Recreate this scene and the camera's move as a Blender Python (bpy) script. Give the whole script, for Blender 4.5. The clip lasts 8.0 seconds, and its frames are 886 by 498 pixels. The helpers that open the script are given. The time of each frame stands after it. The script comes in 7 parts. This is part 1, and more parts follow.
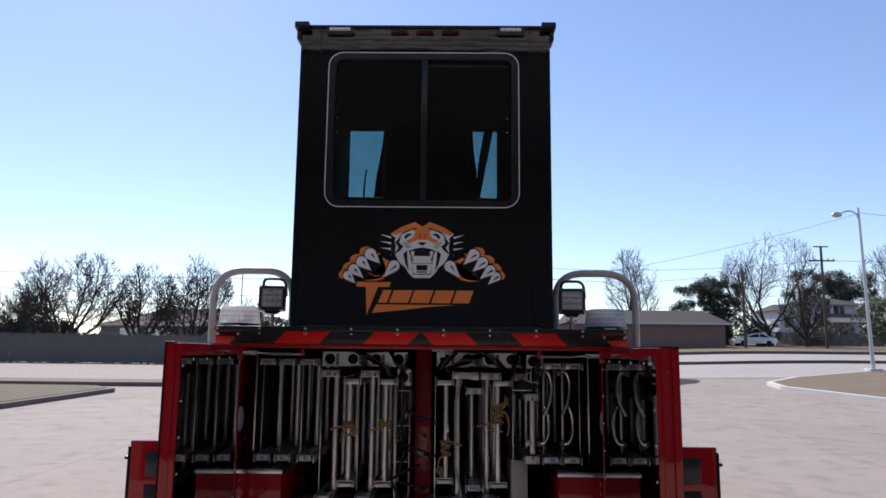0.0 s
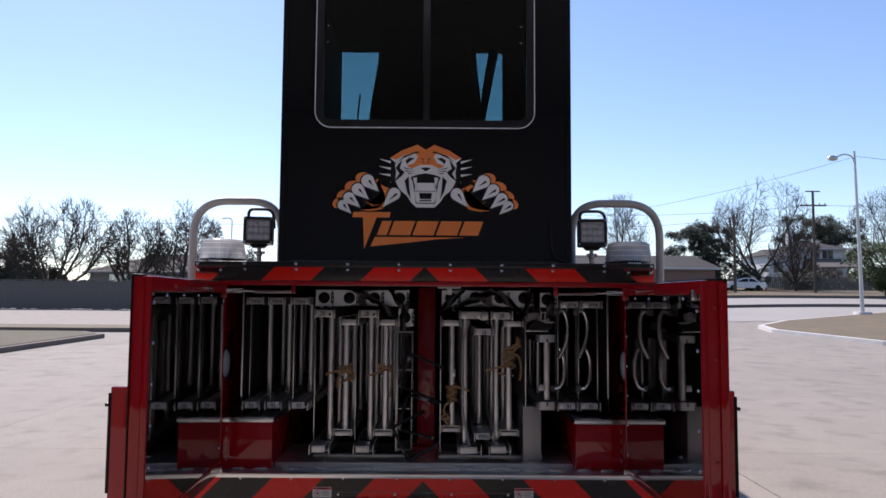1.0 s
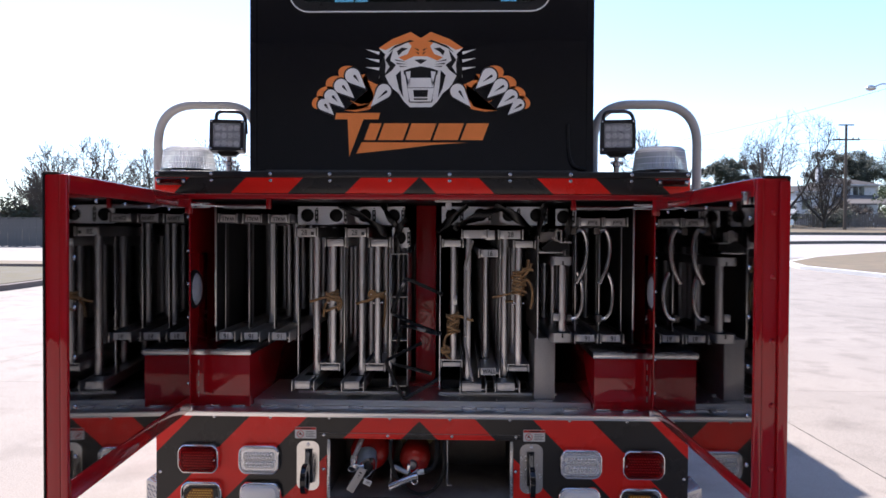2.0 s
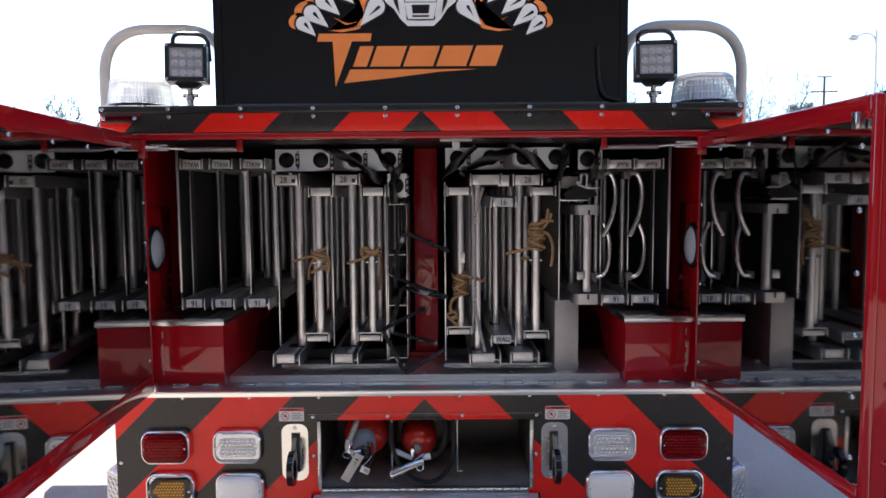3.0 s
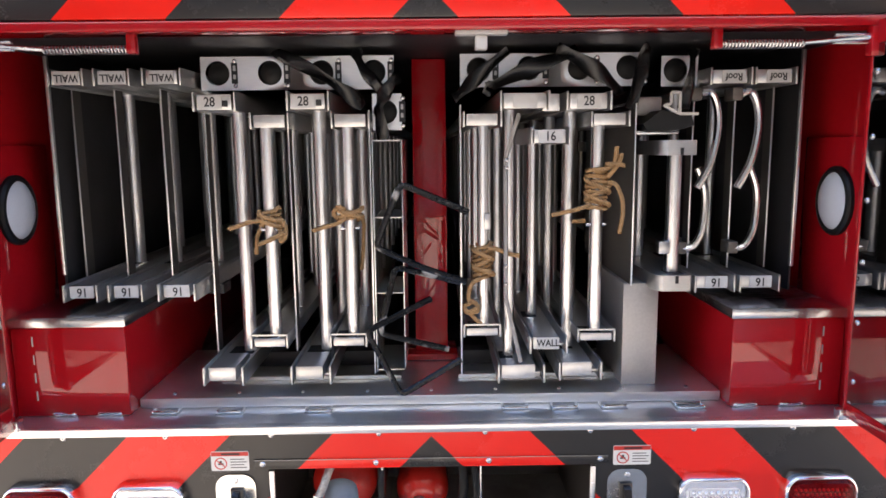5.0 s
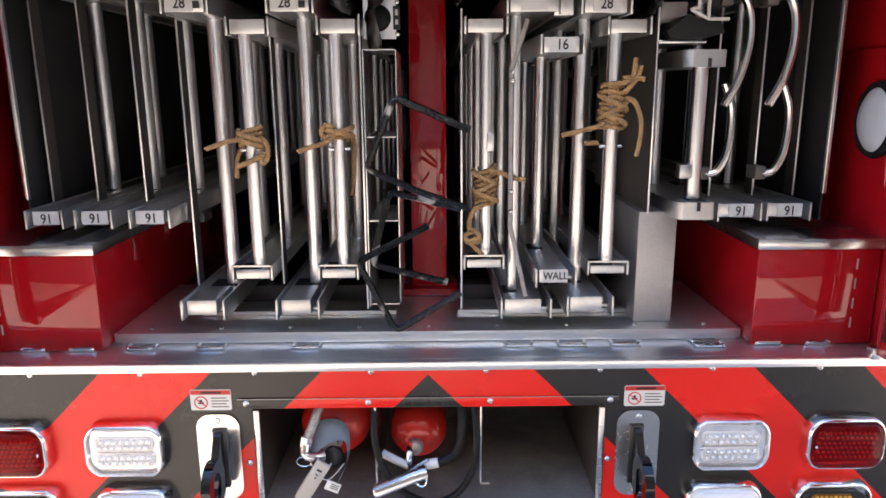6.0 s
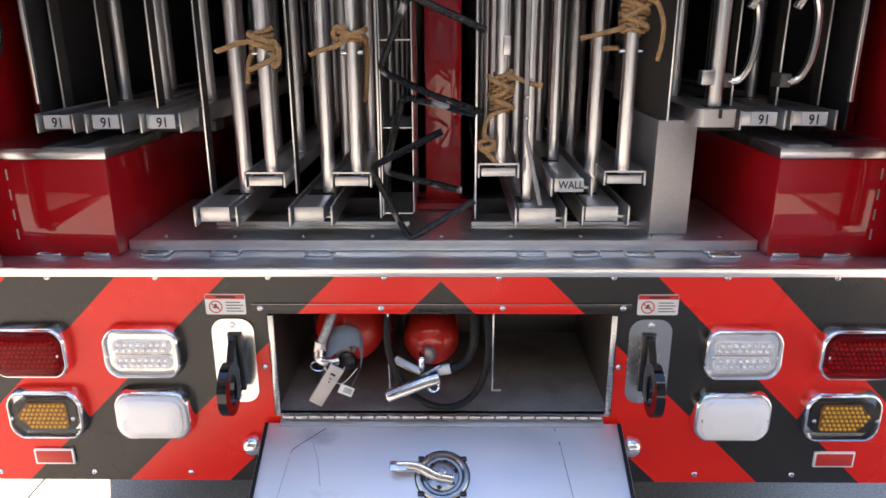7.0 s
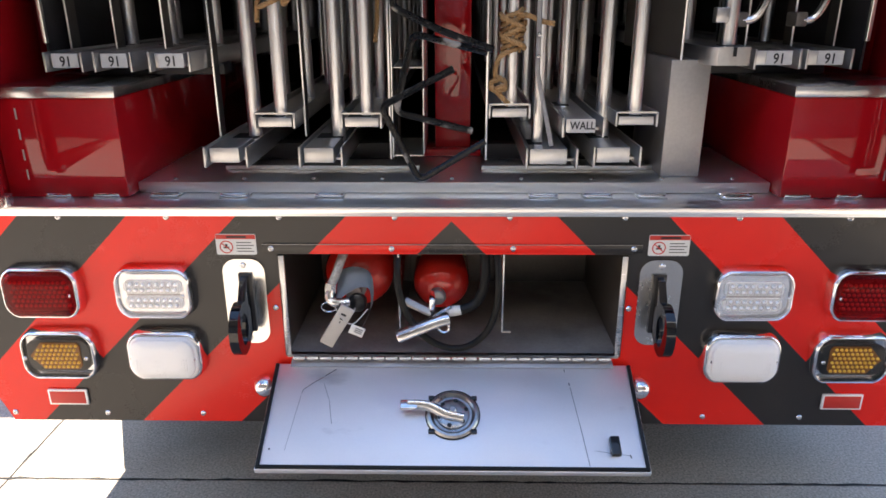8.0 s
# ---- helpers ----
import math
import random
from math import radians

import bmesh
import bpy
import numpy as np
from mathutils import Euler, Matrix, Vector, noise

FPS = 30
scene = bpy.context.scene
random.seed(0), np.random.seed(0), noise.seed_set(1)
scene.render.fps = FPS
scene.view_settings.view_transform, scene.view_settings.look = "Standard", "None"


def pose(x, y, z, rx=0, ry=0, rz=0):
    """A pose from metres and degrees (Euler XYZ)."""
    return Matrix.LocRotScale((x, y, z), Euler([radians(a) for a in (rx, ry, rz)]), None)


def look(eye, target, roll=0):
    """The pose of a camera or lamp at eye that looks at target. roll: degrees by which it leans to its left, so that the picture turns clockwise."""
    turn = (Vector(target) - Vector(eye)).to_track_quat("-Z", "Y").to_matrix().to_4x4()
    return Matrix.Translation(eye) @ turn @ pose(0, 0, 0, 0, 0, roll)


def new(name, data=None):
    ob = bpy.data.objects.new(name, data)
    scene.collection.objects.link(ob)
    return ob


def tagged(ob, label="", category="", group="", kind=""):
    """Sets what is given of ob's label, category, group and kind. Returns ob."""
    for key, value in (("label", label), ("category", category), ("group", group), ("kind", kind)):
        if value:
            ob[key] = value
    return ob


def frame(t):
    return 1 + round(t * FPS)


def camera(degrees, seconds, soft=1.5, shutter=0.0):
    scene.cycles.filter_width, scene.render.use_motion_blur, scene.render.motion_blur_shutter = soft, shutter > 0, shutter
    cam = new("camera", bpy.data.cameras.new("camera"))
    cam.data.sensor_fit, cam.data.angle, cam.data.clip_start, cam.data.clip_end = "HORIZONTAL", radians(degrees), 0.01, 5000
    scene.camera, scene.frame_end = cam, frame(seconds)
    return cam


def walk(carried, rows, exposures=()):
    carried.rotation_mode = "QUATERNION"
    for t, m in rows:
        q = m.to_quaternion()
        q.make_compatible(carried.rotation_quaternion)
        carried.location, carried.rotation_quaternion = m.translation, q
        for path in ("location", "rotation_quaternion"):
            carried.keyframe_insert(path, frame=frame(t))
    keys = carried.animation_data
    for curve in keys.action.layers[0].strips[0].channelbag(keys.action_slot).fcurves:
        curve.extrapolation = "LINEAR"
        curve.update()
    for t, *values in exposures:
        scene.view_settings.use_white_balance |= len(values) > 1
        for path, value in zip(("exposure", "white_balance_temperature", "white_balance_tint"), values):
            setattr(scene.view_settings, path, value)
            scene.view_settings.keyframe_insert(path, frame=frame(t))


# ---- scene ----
cam = camera(65.0, 8.0, soft=1.6)
PATH = [
    (0, (0.18, -4.117, 1.865), (0.153, -2.139, 2.158), 0.6),
    (0.2, (0.157, -4.016, 1.865), (0.129, -2.036, 2.153), 0.6),
    (0.35, (0.140, -3.945, 1.864), (0.112, -1.962, 2.130), 0.6),
    (0.5, (0.124, -3.878, 1.861), (0.096, -1.894, 2.105), 0.6),
    (1, (0.093, -3.684, 1.82), (0.094, -1.689, 1.96), 0.4),
    (1.5, (0.14, -3.439, 1.753), (0.131, -1.439, 1.8), 0.1),
    (1.65, (0.164, -3.353, 1.738), (0.137, -1.353, 1.748), 0.2),
    (1.8, (0.184, -3.267, 1.727), (0.151, -1.267, 1.706), 0.2),
    (1.9, (0.194, -3.211, 1.721), (0.146, -1.212, 1.690), 0.3),
    (2, (0.197, -3.16, 1.715), (0.138, -1.161, 1.679), 0.3),
    (2.2, (0.194, -3.068, 1.705), (0.126, -1.07, 1.642), 0.1),
    (3.3, (0.049, -2.529, 1.655), (0.068, -0.536, 1.486), -0.5),
    (3.5, (0.091, -2.432, 1.646), (0.074, -0.439, 1.473), -0.7),
    (3.6, (0.114, -2.377, 1.645), (0.077, -0.385, 1.463), -0.7),
    (3.7, (0.129, -2.318, 1.644), (0.076, -0.326, 1.450), -0.8),
    (3.8, (0.138, -2.258, 1.644), (0.078, -0.267, 1.448), -0.8),
    (3.9, (0.143, -2.201, 1.644), (0.072, -0.211, 1.445), -0.9),
    (4, (0.144, -2.149, 1.643), (0.064, -0.161, 1.444), -0.9),
    (4.2, (0.138, -2.061, 1.639), (0.043, -0.078, 1.392), -0.6),
    (5.3, (-0.005, -1.633, 1.585), (0.042, 0.343, 1.28), -0.6),
    (5.5, (0.009, -1.61, 1.551), (0.04, 0.364, 1.23), -0.6),
    (6, (0.027, -1.556, 1.537), (0.041, 0.393, 1.088), -0.4),
    (6.5, (0.027, -1.548, 1.501), (0.016, 0.375, 0.953), -0.1),
    (7, (0.026, -1.564, 1.445), (0.001, 0.343, 0.843), -0.2),
    (7.5, (0.018, -1.575, 1.405), (-0.015, 0.315, 0.753), -0.0),
    (8, (0.009, -1.587, 1.366), (-0.026, 0.297, 0.694), -0.2),
]
walk(cam, [(t, look(eye, target, roll)) for t, eye, target, roll in PATH],
     exposures=[(0.0, 0.52, 6300, 20), (0.7, 0.50, 6300, 20), (1.5, 0.97, 6150, 19), (2.2, 1.56, 6150, 18), (3.3, 2.26, 6450, 12), (4.2, 3.03, 6600, 12), (5.4, 3.38, 6650, 12), (6.5, 3.12, 6800, 12), (8.0, 2.9, 6950, 11)])

# ---- world and sun ----
SUN_EL, SUN_LEFT = radians(45), radians(26)      # height, and turn to the left of straight ahead
world = bpy.data.worlds.new("sky")
scene.world = world
world.use_nodes = True
wn, wl = world.node_tree.nodes, world.node_tree.links
sky = wn.new("ShaderNodeTexSky")
sky.sky_type, sky.sun_disc = "NISHITA", False
sky.sun_elevation, sky.sun_rotation = SUN_EL, -SUN_LEFT
sky.air_density, sky.dust_density, sky.ozone_density = 1.0, 0.17, 2.7
wn["Background"].inputs["Strength"].default_value = 0.110
wl.new(sky.outputs[0], wn["Background"].inputs["Color"])
sun_data = bpy.data.lights.new("sun", "SUN")
sun_data.energy, sun_data.angle, sun_data.color = 3.9, radians(0.53), (1.0, 0.93, 0.83)
sun = new("sun", sun_data)
to_sun = Vector((-math.sin(SUN_LEFT) * math.cos(SUN_EL), math.cos(SUN_LEFT) * math.cos(SUN_EL), math.sin(SUN_EL)))
sun.matrix_world = look(to_sun * 60, (0, 0, 0))

# ---- materials ----


def material(name, colour, rough=0.5, metal=0.0, var=0.1, scale=6.0, fine=90.0, bump=0.0, coat=0.0, rvar=0.08,
             stretch=(1, 1, 1), dirt=None, dirt_amount=0.0, transmission=0.0, ior=1.45, spread=0.0, spec=0.5, worn=(0.52, 0.75), grain=0.35, alpha=1.0):
    """A surface with broad and fine variation, wear marks of a second colour, and relief."""
    m = bpy.data.materials.new(name)
    m.use_nodes = True
    n, l = m.node_tree.nodes, m.node_tree.links
    b = n["Principled BSDF"]
    tc, mp = n.new("ShaderNodeTexCoord"), n.new("ShaderNodeMapping")
    l.new(tc.outputs["Object"], mp.inputs["Vector"])
    mp.inputs["Scale"].default_value = stretch
    big, small = n.new("ShaderNodeTexNoise"), n.new("ShaderNodeTexNoise")
    for tex, s, d in ((big, scale, 4), (small, fine, 3)):
        tex.inputs["Scale"].default_value, tex.inputs["Detail"].default_value = s, d
        l.new(mp.outputs[0], tex.inputs["Vector"])
    mix = n.new("ShaderNodeMath")
    mix.operation = "MULTIPLY_ADD"
    l.new(big.outputs["Fac"], mix.inputs[0])
    mix.inputs[1].default_value = 1 - grain
    sm = n.new("ShaderNodeMath")
    sm.operation = "MULTIPLY"
    l.new(small.outputs["Fac"], sm.inputs[0])
    sm.inputs[1].default_value = grain
    l.new(sm.outputs[0], mix.inputs[2])
    ramp = n.new("ShaderNodeMapRange")
    ramp.inputs["From Min"].default_value, ramp.inputs["From Max"].default_value = 0.3, 0.7
    ramp.inputs["To Min"].default_value, ramp.inputs["To Max"].default_value = 1 - var, 1 + var
    l.new(mix.outputs[0], ramp.inputs["Value"])
    last = ramp.outputs[0]
    if spread:
        info, sp, add = n.new("ShaderNodeObjectInfo"), n.new("ShaderNodeMapRange"), n.new("ShaderNodeMath")
        sp.inputs["To Min"].default_value, sp.inputs["To Max"].default_value = 1 - spread, 1 + spread
        l.new(info.outputs["Random"], sp.inputs["Value"])
        add.operation = "MULTIPLY"
        l.new(last, add.inputs[0]), l.new(sp.outputs[0], add.inputs[1])
        last = add.outputs[0]
    scaled = n.new("ShaderNodeVectorMath")
    scaled.operation = "SCALE"
    scaled.inputs[0].default_value = colour
    l.new(last, scaled.inputs["Scale"])
    out = scaled.outputs[0]
    if dirt:
        spots, cut, dm = n.new("ShaderNodeTexNoise"), n.new("ShaderNodeMapRange"), n.new("ShaderNodeMix")
        spots.inputs["Scale"].default_value, spots.inputs["Detail"].default_value = scale * 0.6 + 1.3, 7
        l.new(mp.outputs[0], spots.inputs["Vector"])
        cut.inputs["From Min"].default_value, cut.inputs["From Max"].default_value = worn
        cut.inputs["To Max"].default_value = dirt_amount
        l.new(spots.outputs["Fac"], cut.inputs["Value"])
        dm.data_type = "RGBA"
        l.new(cut.outputs[0], dm.inputs[0]), l.new(out, dm.inputs[6])
        dm.inputs[7].default_value = (*dirt, 1)
        out = dm.outputs[2]
    l.new(out, b.inputs["Base Color"])
    rr = n.new("ShaderNodeMapRange")
    rr.inputs["From Min"].default_value, rr.inputs["From Max"].default_value = 0.3, 0.7
    rr.inputs["To Min"].default_value, rr.inputs["To Max"].default_value = max(0.0, rough * (1 - rvar * 2)), min(1.0, rough * (1 + rvar * 2))
    l.new(mix.outputs[0], rr.inputs["Value"])
    l.new(rr.outputs[0], b.inputs["Roughness"])
    b.inputs["Metallic"].default_value = metal
    b.inputs["Coat Weight"].default_value, b.inputs["Coat Roughness"].default_value = coat, 0.03
    b.inputs["Transmission Weight"].default_value, b.inputs["IOR"].default_value = transmission, ior
    b.inputs["Specular IOR Level"].default_value = spec
    b.inputs["Alpha"].default_value = alpha
    if bump:
        bp = n.new("ShaderNodeBump")
        bp.inputs["Strength"].default_value, bp.inputs["Distance"].default_value = bump, 0.004
        l.new(mix.outputs[0], bp.inputs["Height"])
        l.new(bp.outputs[0], b.inputs["Normal"])
    return m


def chevron_material(name, apex, red, black, step=0.265, first=0.02):
    """Retroreflective film: slanted bands that climb to the middle of the truck."""
    m = material(name, red, 0.27, var=0.05, scale=3, fine=220, coat=0.07, spec=0.45, rvar=0.03, grain=0.1)
    n, l = m.node_tree.nodes, m.node_tree.links
    b = n["Principled BSDF"]
    geo, sep = n.new("ShaderNodeTexCoord"), n.new("ShaderNodeSeparateXYZ")
    l.new(geo.outputs["Object"], sep.inputs[0])
    ab, ad, dv, fl, md, gt = (n.new("ShaderNodeMath") for _ in range(6))
    ab.operation = "ABSOLUTE"
    l.new(sep.outputs["X"], ab.inputs[0])
    l.new(ab.outputs[0], ad.inputs[0]), l.new(sep.outputs["Z"], ad.inputs[1])
    dv.operation, dv.inputs[1].default_value = "SUBTRACT", apex + first
    l.new(ad.outputs[0], dv.inputs[0])
    fl.operation, fl.inputs[1].default_value = "DIVIDE", step * 2
    l.new(dv.outputs[0], fl.inputs[0])
    md.operation = "FRACT"
    l.new(fl.outputs[0], md.inputs[0])
    gt.operation, gt.inputs[1].default_value = "GREATER_THAN", 0.5
    l.new(md.outputs[0], gt.inputs[0])
    old = b.inputs["Base Color"].links[0].from_socket
    mixer = n.new("ShaderNodeMix")
    mixer.data_type = "RGBA"
    l.new(gt.outputs[0], mixer.inputs[0]), l.new(old, mixer.inputs[6])
    mixer.inputs[7].default_value = (*black, 1)
    l.new(mixer.outputs[2], b.inputs["Base Color"])
    return m


RED = material("red_gloss_paint", (0.35, 0.006, 0.010), 0.16, var=0.06, scale=2.0, fine=300, coat=1.0, bump=0.008, rvar=0.2, spec=0.05)
BLACK_PAINT = material("black_gloss_paint", (0.0045, 0.005, 0.0075), 0.04, var=0.15, scale=1.7, fine=300, bump=0.42, spec=0.5, coat=0.15, grain=0.0, stretch=(0.6, 1, 1.5))
BLACK_SATIN = material("black_satin_metal", (0.012, 0.012, 0.013), 0.32, var=0.2, bump=0.05, coat=0.2)
BLACK_CHIP = material("chipped_black_paint", (0.006, 0.006, 0.0065), 0.28, var=0.3, scale=22, fine=160, bump=0.15, dirt=(0.42, 0.39, 0.36), dirt_amount=0.75, worn=(0.60, 0.66), spec=0.3)
BLACK_MATT = material("black_liner", (0.014, 0.013, 0.014), 0.5, var=0.3, bump=0.1)
LINER_BLACK = material("black_cab_trim", (0.02, 0.02, 0.021), 0.85, var=0.2, spec=0.1)
RUBBER = material("black_rubber", (0.007, 0.007, 0.007), 0.5, var=0.2, bump=0.1, spec=0.3)
STRAP = material("black_webbing", (0.004, 0.004, 0.0045), 0.26, var=0.25, fine=400, bump=0.3)
ALU = material("ladder_aluminium", (0.60, 0.595, 0.585), 0.36, 0.95, var=0.10, scale=5, fine=110, bump=0.05, stretch=(1, 0.25, 1), dirt=(0.34, 0.33, 0.32), dirt_amount=0.5, spread=0.05)
ALU_V = material("rung_aluminium", (0.76, 0.76, 0.765), 0.29, 1.0, var=0.14, scale=40, fine=260, bump=0.0, stretch=(1, 1, 0.004), dirt=(0.42, 0.42, 0.42), dirt_amount=0.3, spread=0.08)
STEEL = material("brushed_steel", (0.60, 0.60, 0.61), 0.26, 1.0, var=0.07, scale=4, fine=260, bump=0.03, stretch=(0.08, 1, 1), dirt=(0.36, 0.35, 0.34), dirt_amount=0.45)
FLOOR_STEEL = material("scuffed_floor_steel", (0.88, 0.87, 0.85), 0.32, 0.93, var=0.08, scale=3, fine=200, bump=0.03, stretch=(0.10, 1, 1), dirt=(0.45, 0.44, 0.43), dirt_amount=0.5)
STEEL_DULL = material("dull_steel_sheet", (0.44, 0.42, 0.40), 0.48, 0.8, var=0.15, scale=3, fine=120, bump=0.05, dirt=(0.2, 0.18, 0.16), dirt_amount=0.6)
CHROME = material("chrome", (0.86, 0.86, 0.88), 0.04, 1.0, var=0.02, rvar=0.3)
DOOR_MIRROR = material("polished_door_panel", (0.40, 0.40, 0.41), 0.035, 1.0, var=0.03, scale=1.2, fine=60, bump=0.004)
PLATE_WHITE = material("polished_plate", (0.70, 0.69, 0.66), 0.16, 1.0, var=0.03)
LID = material("brushed_lid_aluminium", (0.82, 0.80, 0.80), 0.55, 1.0, var=0.05, scale=9, fine=240, bump=0.02, stretch=(0.7, 1.6, 1), dirt=(0.26, 0.25, 0.26), dirt_amount=0.6, worn=(0.63, 0.80))
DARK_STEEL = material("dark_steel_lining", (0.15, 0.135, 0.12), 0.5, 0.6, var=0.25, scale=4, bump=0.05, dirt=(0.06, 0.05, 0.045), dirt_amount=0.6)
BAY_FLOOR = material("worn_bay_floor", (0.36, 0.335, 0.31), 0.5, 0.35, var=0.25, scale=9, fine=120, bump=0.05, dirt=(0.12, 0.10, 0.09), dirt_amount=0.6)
SHADED_WEB = material("shaded_aluminium", (0.13, 0.118, 0.105), 0.42, 0.85, var=0.2, scale=6, fine=80, bump=0.03, stretch=(1, 1, 0.2))
LATCH_STEEL = material("dull_latch_steel", (0.40, 0.39, 0.38), 0.30, 1.0, var=0.2, scale=30, fine=200, bump=0.06, dirt=(0.12, 0.11, 0.10), dirt_amount=0.6)
CUP = material("dim_lamp_cup", (0.20, 0.20, 0.205), 0.3, 0.6, var=0.2, scale=40)
PLATE_GREY = material("drilled_plate_aluminium", (0.76, 0.76, 0.77), 0.36, 1.0, var=0.08, scale=6, fine=220, bump=0.03, stretch=(0.15, 1, 1), dirt=(0.40, 0.40, 0.40), dirt_amount=0.4)
WHITE_TUBE = material("white_powder_coat", (0.50, 0.48, 0.45), 0.45, var=0.05, bump=0.04)
WHITE_LABEL = material("white_vinyl_label", (0.72, 0.72, 0.70), 0.4, var=0.04)
TAPE = material("white_tape", (0.52, 0.52, 0.51), 0.5, var=0.06, scale=30)
INK = material("black_marker_ink", (0.012, 0.012, 0.014), 0.5, var=0.1)
RED_PRINT = material("red_print", (0.55, 0.03, 0.02), 0.4, var=0.05)
HOOK_STEEL = material("galvanised_hook", (0.62, 0.62, 0.63), 0.22, 1.0, var=0.1, scale=12, bump=0.05)
ROPE = material("manila_rope", (0.36, 0.215, 0.098), 0.9, var=0.3, scale=50, fine=420, bump=0.5, dirt=(0.27, 0.17, 0.08), dirt_amount=0.5)
LENS_CLEAR = material("clear_lens", (0.90, 0.91, 0.92), 0.03, var=0.02, coat=1.0, alpha=0.14)
DOME = material("cloudy_clear_plastic", (0.74, 0.76, 0.79), 0.16, var=0.03, transmission=0.68, ior=1.25)
LENS_FROST = material("frosted_white_lens", (0.90, 0.90, 0.89), 0.30, var=0.02, fine=300, coat=0.5)
LENS_RED = material("red_lens", (0.62, 0.03, 0.035), 0.04, var=0.04, transmission=0.92, ior=1.2)
LENS_AMBER = material("clear_cover_lens", (0.05, 0.045, 0.03), 0.03, var=0.02, coat=1.0, alpha=0.14)
LAMP_GREY = material("grey_frosted_lamp", (0.52, 0.53, 0.55), 0.3, var=0.04, fine=300, coat=0.6)
PLATE_SHADED = material("shaded_polished_plate", (0.50, 0.48, 0.46), 0.26, 1.0, var=0.05)
AMBER_BODY = material("amber_plastic", (0.25, 0.085, 0.004), 0.35, var=0.1, scale=60)
LED_AMBER = material("amber_led", (0.95, 0.56, 0.07), 0.3, var=0.15, scale=60)
SILVERED = material("silvered_plastic", (0.86, 0.86, 0.86), 0.16, 0.75, var=0.05, scale=60)
LED_WHITE = material("silver_reflector", (0.92, 0.92, 0.92), 0.2, 0.0, var=0.05, scale=60)
RED_BODY = material("red_plastic", (0.15, 0.005, 0.009), 0.3, var=0.06, scale=40)
LED_RED = material("red_led", (0.55, 0.08, 0.075), 0.3, var=0.1, scale=60)
EXT_RED = material("extinguisher_red", (0.55, 0.018, 0.012), 0.22, var=0.06, coat=0.6)
GLASS = material("tinted_window_glass", (0.105, 0.21, 0.205), 0.0, var=0.0, transmission=1.0, ior=1.5, rvar=0)
GLASS_CLEAR = material("clear_window_glass", (0.75, 0.88, 0.90), 0.0, var=0.0, transmission=1.0, ior=1.3, rvar=0)
CAB_TRIM = material("bright_window_trim", (0.88, 0.88, 0.88), 0.45, 0.3, var=0.03)
ORANGE = material("orange_vinyl", (0.92, 0.27, 0.065), 0.38, var=0.06, bump=0.02)
VINYL_WHITE = material("white_vinyl", (0.88, 0.87, 0.83), 0.38, var=0.05, bump=0.02)
VINYL_BLACK = material("black_vinyl", (0.008, 0.008, 0.009), 0.3, var=0.1)
FILM_RED, FILM_BLACK = (0.80, 0.014, 0.005), (0.024, 0.0215, 0.0195)
CHEVRON = chevron_material("chevron_film_panel", 0.85, FILM_RED, FILM_BLACK)
CHEVRON_TOP = chevron_material("chevron_film_header", 1.96, FILM_RED, FILM_BLACK, 0.258)
TREAD = material("diamond_plate_metal", (0.50, 0.50, 0.51), 0.17, 1.0, var=0.12, bump=0.05)
CONCRETE = material("light_concrete", (0.315, 0.278, 0.238), 0.85, var=0.42, scale=1.1, fine=150, bump=0.3, dirt=(0.15, 0.13, 0.11), dirt_amount=0.55, spread=0.05, spec=0.3, grain=0.86)
JOINT = material("joint_filler", (0.006, 0.0055, 0.005), 0.9, var=0.2)

# ---- building tools ----


def link(name, bm, mat, smooth=30):
    me = bpy.data.meshes.new(name)
    bmesh.ops.recalc_face_normals(bm, faces=bm.faces)
    if smooth:
        # broad faces between narrow bevels stay flat, all others are smooth
        area = {f: f.calc_area() for f in bm.faces}
        for f in bm.faces:
            near = [g for e in f.edges if len(e.link_faces) == 2 and e.calc_face_angle(0) < 0.8 for g in e.link_faces if g is not f]
            f.smooth = not near or any(area[g] > area[f] / 5 for g in near)
    bm.to_mesh(me)
    bm.free()
    me.materials.append(mat)
    if smooth:
        me.set_sharp_from_angle(angle=radians(smooth))
    return me


def thing(name, at, label, category, group="", kind=""):
    ob = new(name)
    ob.location = at
    ob.empty_display_size = 0.1
    return tagged(ob, label, category, group, kind)


def attach(ob, parent):
    ob.parent = parent
    ob.matrix_parent_inverse = parent.matrix_basis.inverted()
    return ob


def part(name, bm, mat, parent, label="", smooth=30):
    """One bmesh in the world's coordinates as one mesh object under a thing or a part."""
    ob = new(name, link(name, bm, mat, smooth))
    attach(ob, parent)
    return tagged(ob, label)


def again(name, mesh, parent, at, label="", turn=(0, 0, 0), size=1.0):
    """One more part on a mesh that alike parts share, built round the origin."""
    ob = new(name, mesh)
    attach(ob, parent)
    ob.location, ob.rotation_euler, ob.scale = at, turn, (size, size, size)
    return tagged(ob, label)


def bevelled(bm, w, seg=2, geom=None):
    edges = [e for e in (geom or bm.edges) if e.is_valid and len(e.link_faces) == 2 and e.calc_face_angle(0) > 0.5]
    if w > 0 and edges:
        bmesh.ops.bevel(bm, geom=edges, offset=w, segments=seg, affect="EDGES", profile=0.5, clamp_overlap=True)
    return bm


